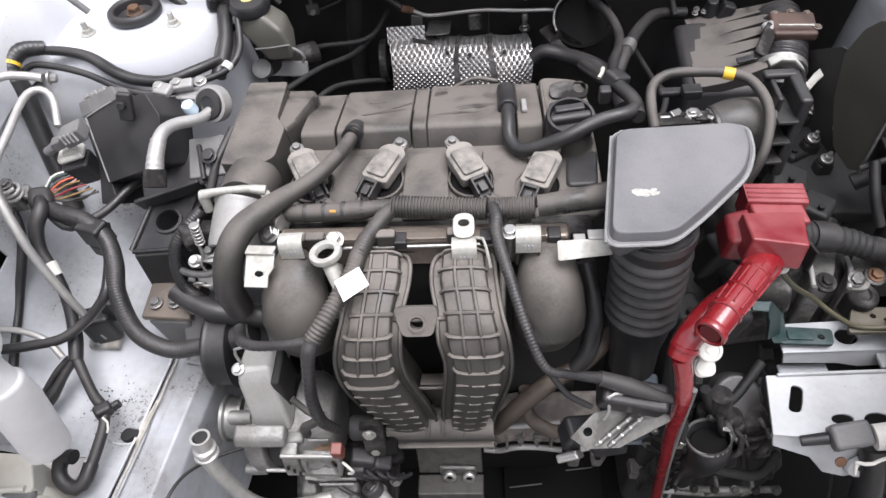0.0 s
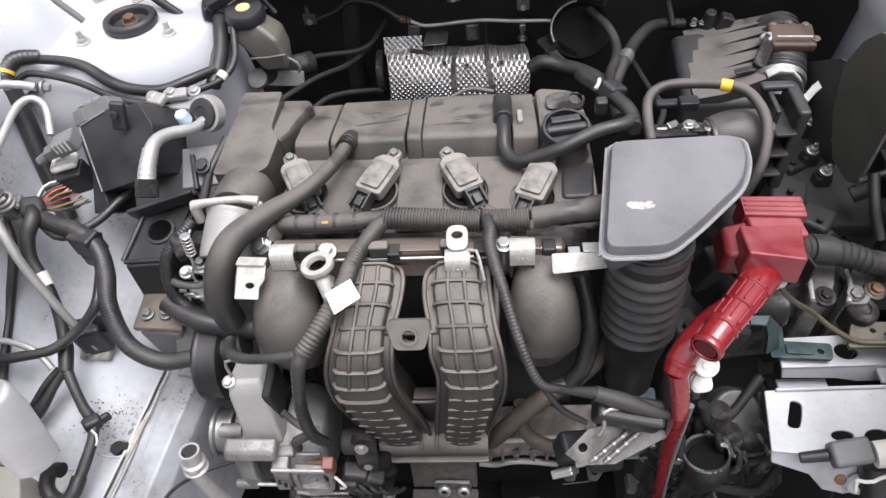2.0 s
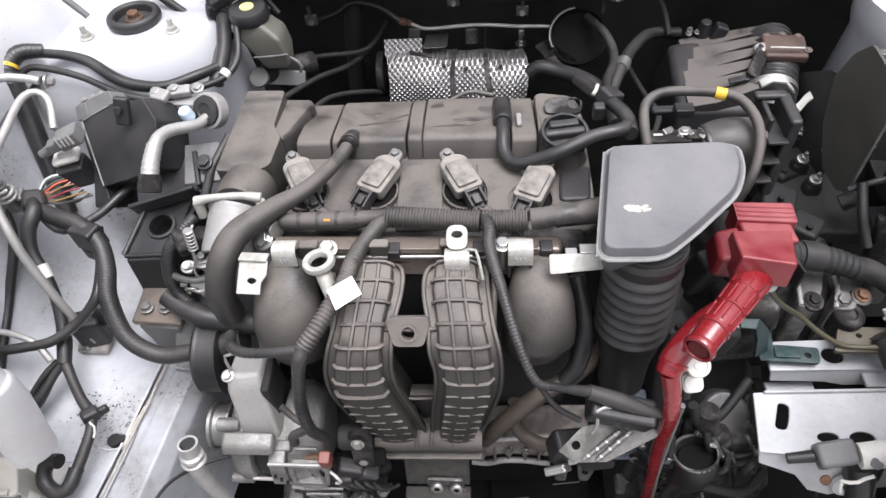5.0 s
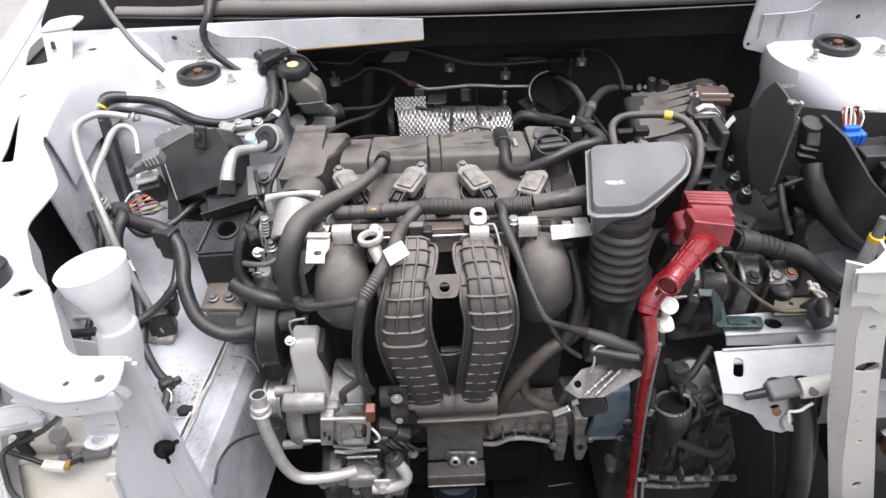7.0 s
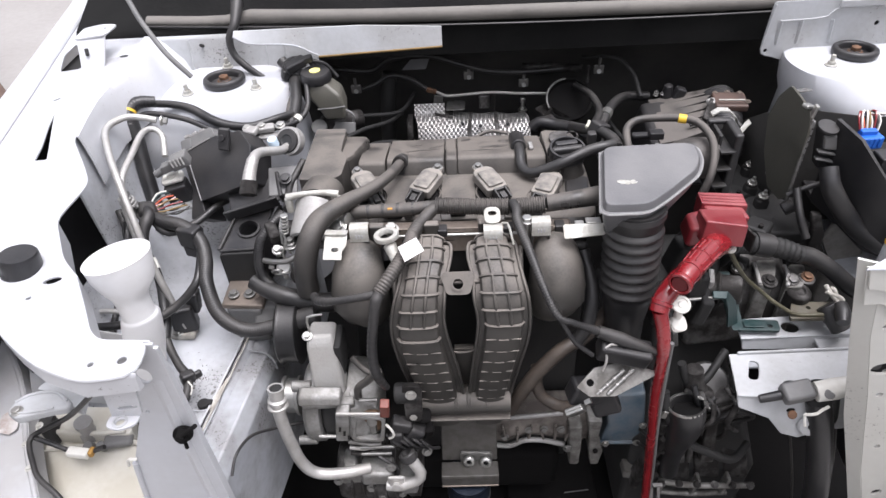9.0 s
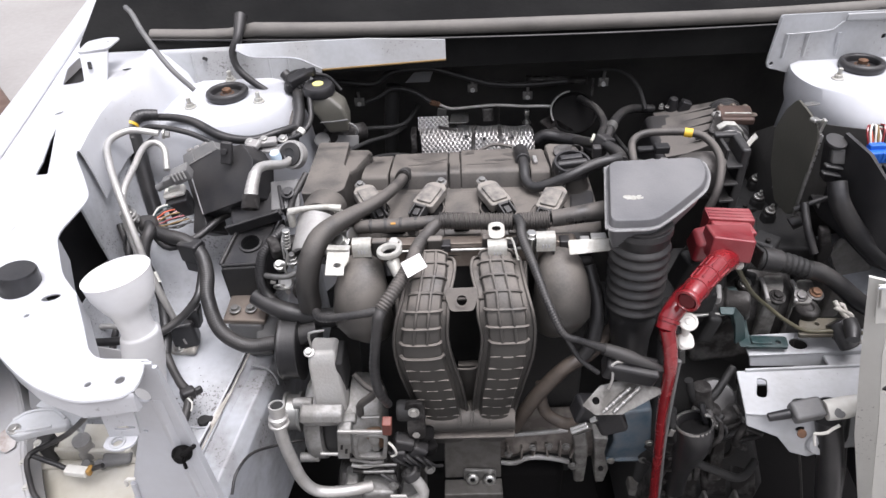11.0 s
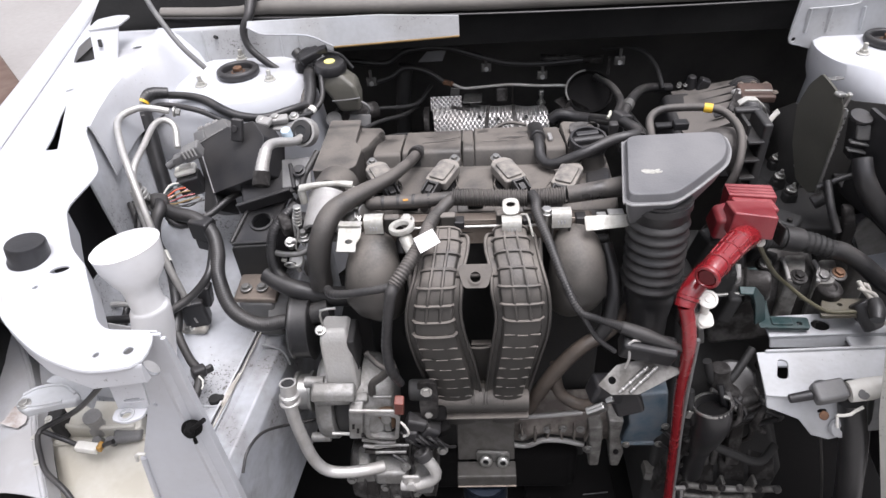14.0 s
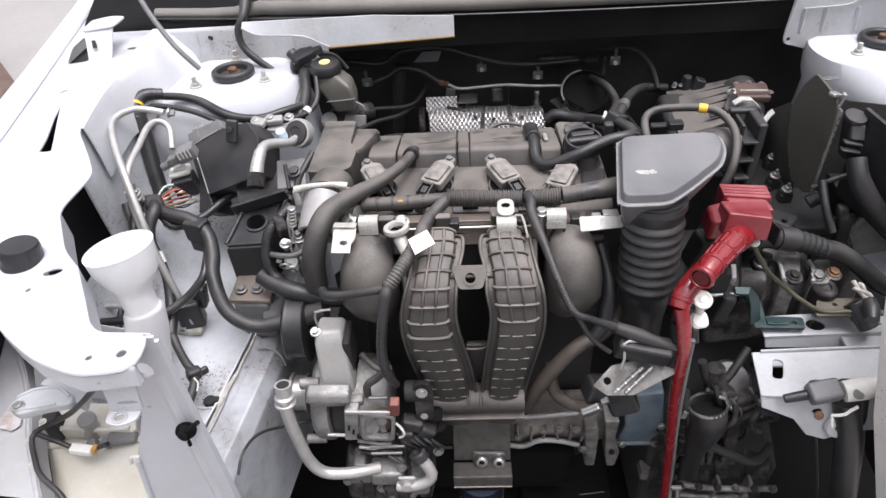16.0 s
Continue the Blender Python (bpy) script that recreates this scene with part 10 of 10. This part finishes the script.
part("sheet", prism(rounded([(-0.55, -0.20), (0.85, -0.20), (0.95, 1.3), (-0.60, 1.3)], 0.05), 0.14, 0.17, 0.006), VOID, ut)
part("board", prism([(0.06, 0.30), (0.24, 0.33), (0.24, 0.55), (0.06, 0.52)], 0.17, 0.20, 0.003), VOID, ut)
for k, (x, y, w) in enumerate(((0.10, 0.40, 0.06), (0.20, 0.43, 0.05), (0.30, 0.38, 0.04))):
    part("scratch", box((x, y, 0.2015), (w, 0.002, 0.001), 0, (0, 0, 6)), GREYP, ut)
for sx in (-0.66, 0.92):
    ty_ = thing("tyre", (sx, 0.80, 0.14), "dark tyre behind the inner apron", "tyre")
    part("tread", lathe([(0.19, 0), (0.29, 0.01), (0.31, 0.04), (0.31, 0.16), (0.29, 0.19), (0.19, 0.20)], (sx - 0.1, 0.80, 0.31), (1, 0, 0), 40), RUBBER, ty_)

# yard beyond the fender
wb = thing("brick_ledge", (-2.66, 2.22, 0.0), "brown brick ledge in the yard", "ledge")
part("ledge", box((-2.66, 2.22, 0.15), (3.2, 1.2, 0.3), 0.01, (0, 0, -50)), mat("brown_brick", (0.10, 0.062, 0.048), 0.85, 0, 0.4, 12, (0.15, 0.12, 0.10), 0.3, 0.4, 60), wb)
wt = thing("dark_drum", (-2.15, 1.95, 0.3), "dark round drum standing on the ledge", "drum")
part("drum", lathe([(0.10, 0), (0.13, 0.01), (0.13, 0.16), (0.11, 0.17), (0.09, 0.16)], (-2.12, 2.02, 0.30), (0, 0, 1), 32), DARK, wt)
part("blue_lid", lathe([(0.05, 0), (0.05, 0.02), (0.03, 0.03)], (-2.14, 1.99, 0.47), (0, 0, 1), 24), mat("pale_blue_lid", (0.35, 0.55, 0.6), 0.4, 0, 0.1), wt)
wk = thing("low_bench", (-2.05, 1.70, 0.3), "dark grimy low bench on the ledge", "bench")
part("bench_top", box((-2.05, 1.72, 0.36), (0.8, 0.35, 0.05), 0.006, (0, 0, -50)), CASE, wk)
for k in (-1, 1):
    part("bench_leg", box((-2.05 + 0.22 * k, 1.72 - 0.26 * k, 0.32), (0.05, 0.25, 0.06), 0.004, (0, 0, -50)), CASE, wk)

# back of the second headlamp, beside its column
hl = thing("headlamp", (0.72, 0.26, 0.45), "black back of a headlamp with a brown socket", "headlamp")
part("shell", bevelled(loft([[(0.615, 0.30, 0.42), (0.86, 0.30, 0.42), (0.86, 0.40, 0.42), (0.625, 0.40, 0.42)], [(0.575, 0.295, 0.64), (0.86, 0.285, 0.64), (0.86, 0.40, 0.64), (0.585, 0.40, 0.64)], [(0.560, 0.32, 0.76), (0.86, 0.31, 0.78), (0.86, 0.40, 0.78), (0.57, 0.40, 0.76)]]), 0.02, 3), BLACK, hl)
part("socket", lathe([(0.040, 0), (0.042, 0.006), (0.038, 0.014), (0.020, 0.016), (0.018, 0.010), (0.001, 0.010)], (0.690, 0.294, 0.545), (0, -1, 0.1), 28), RUST, hl, "brown lamp socket")
part("bracket", tube([(0.600, 0.280, 0.690), (0.640, 0.275, 0.690), (0.660, 0.275, 0.675), (0.662, 0.272, 0.640), (0.640, 0.272, 0.625), (0.618, 0.272, 0.600)], 0.005, 8), WHITE, hl, "white bent bracket")
part("lead", tube([(0.620, 0.262, 0.80), (0.640, 0.262, 0.77), (0.660, 0.270, 0.73), (0.70, 0.28, 0.72)], 0.006, 10), RUBBER, hl)

for x, y, z in ((-0.019, 0.903, 0.985), (0.482, 0.903, 0.996)):
    pc = thing("push_clip", (x, y, z), "small white plastic push clip on the plenum", "clip", "white clips on the plenum")
    part("head", lathe([(0.004, 0), (0.0045, 0.001), (0.003, 0.003), (0.001, 0.003)], (x, y, z), (0, -1, 0.4), 14), PLUGW, pc)
    part("stem", rod((x, y + 0.006, z - 0.002), (x, y, z), 0.002, 8), PLUGW, pc)

# castings on the gearbox front
cl_ = thing("gearbox_casting", (0.35, 0.36, 0.50), "oily cast bosses, ribs and bolts on the gearbox", "gearbox part")
rng = random.Random(23)
for k in range(16):
    x, z = 0.300 + 0.15 * rng.random(), 0.44 + 0.14 * rng.random()
    y = 0.355 + 0.36 * (z - 0.40) + 0.012 * rng.random()
    if k % 4 == 0:
        part("boss", rod((x, y + 0.02, z - 0.006), (x, y - 0.012, z + 0.004), 0.008 + 0.005 * rng.random(), 16), OILY, cl_)
    elif k % 4 == 1:
        part("bolt", hexbolt((x, y, z), (0.2 * rng.random() - 0.1, -0.8, 0.5), 0.0055, 0.006), DULL, cl_)
    elif k % 4 == 2:
        part("rib", tube([(x - 0.02, y + 0.004, z - 0.03), (x, y - 0.004, z), (x + 0.014 * rng.random(), y + 0.012, z + 0.03)], 0.004, 8), OILY, cl_)
    else:
        part("wire", tube([(x - 0.03, y - 0.012, z + 0.01), (x, y - 0.022, z - 0.012 * rng.random()), (x + 0.03, y - 0.016, z + 0.012)], 0.0028, 8), RUBBER, cl_)
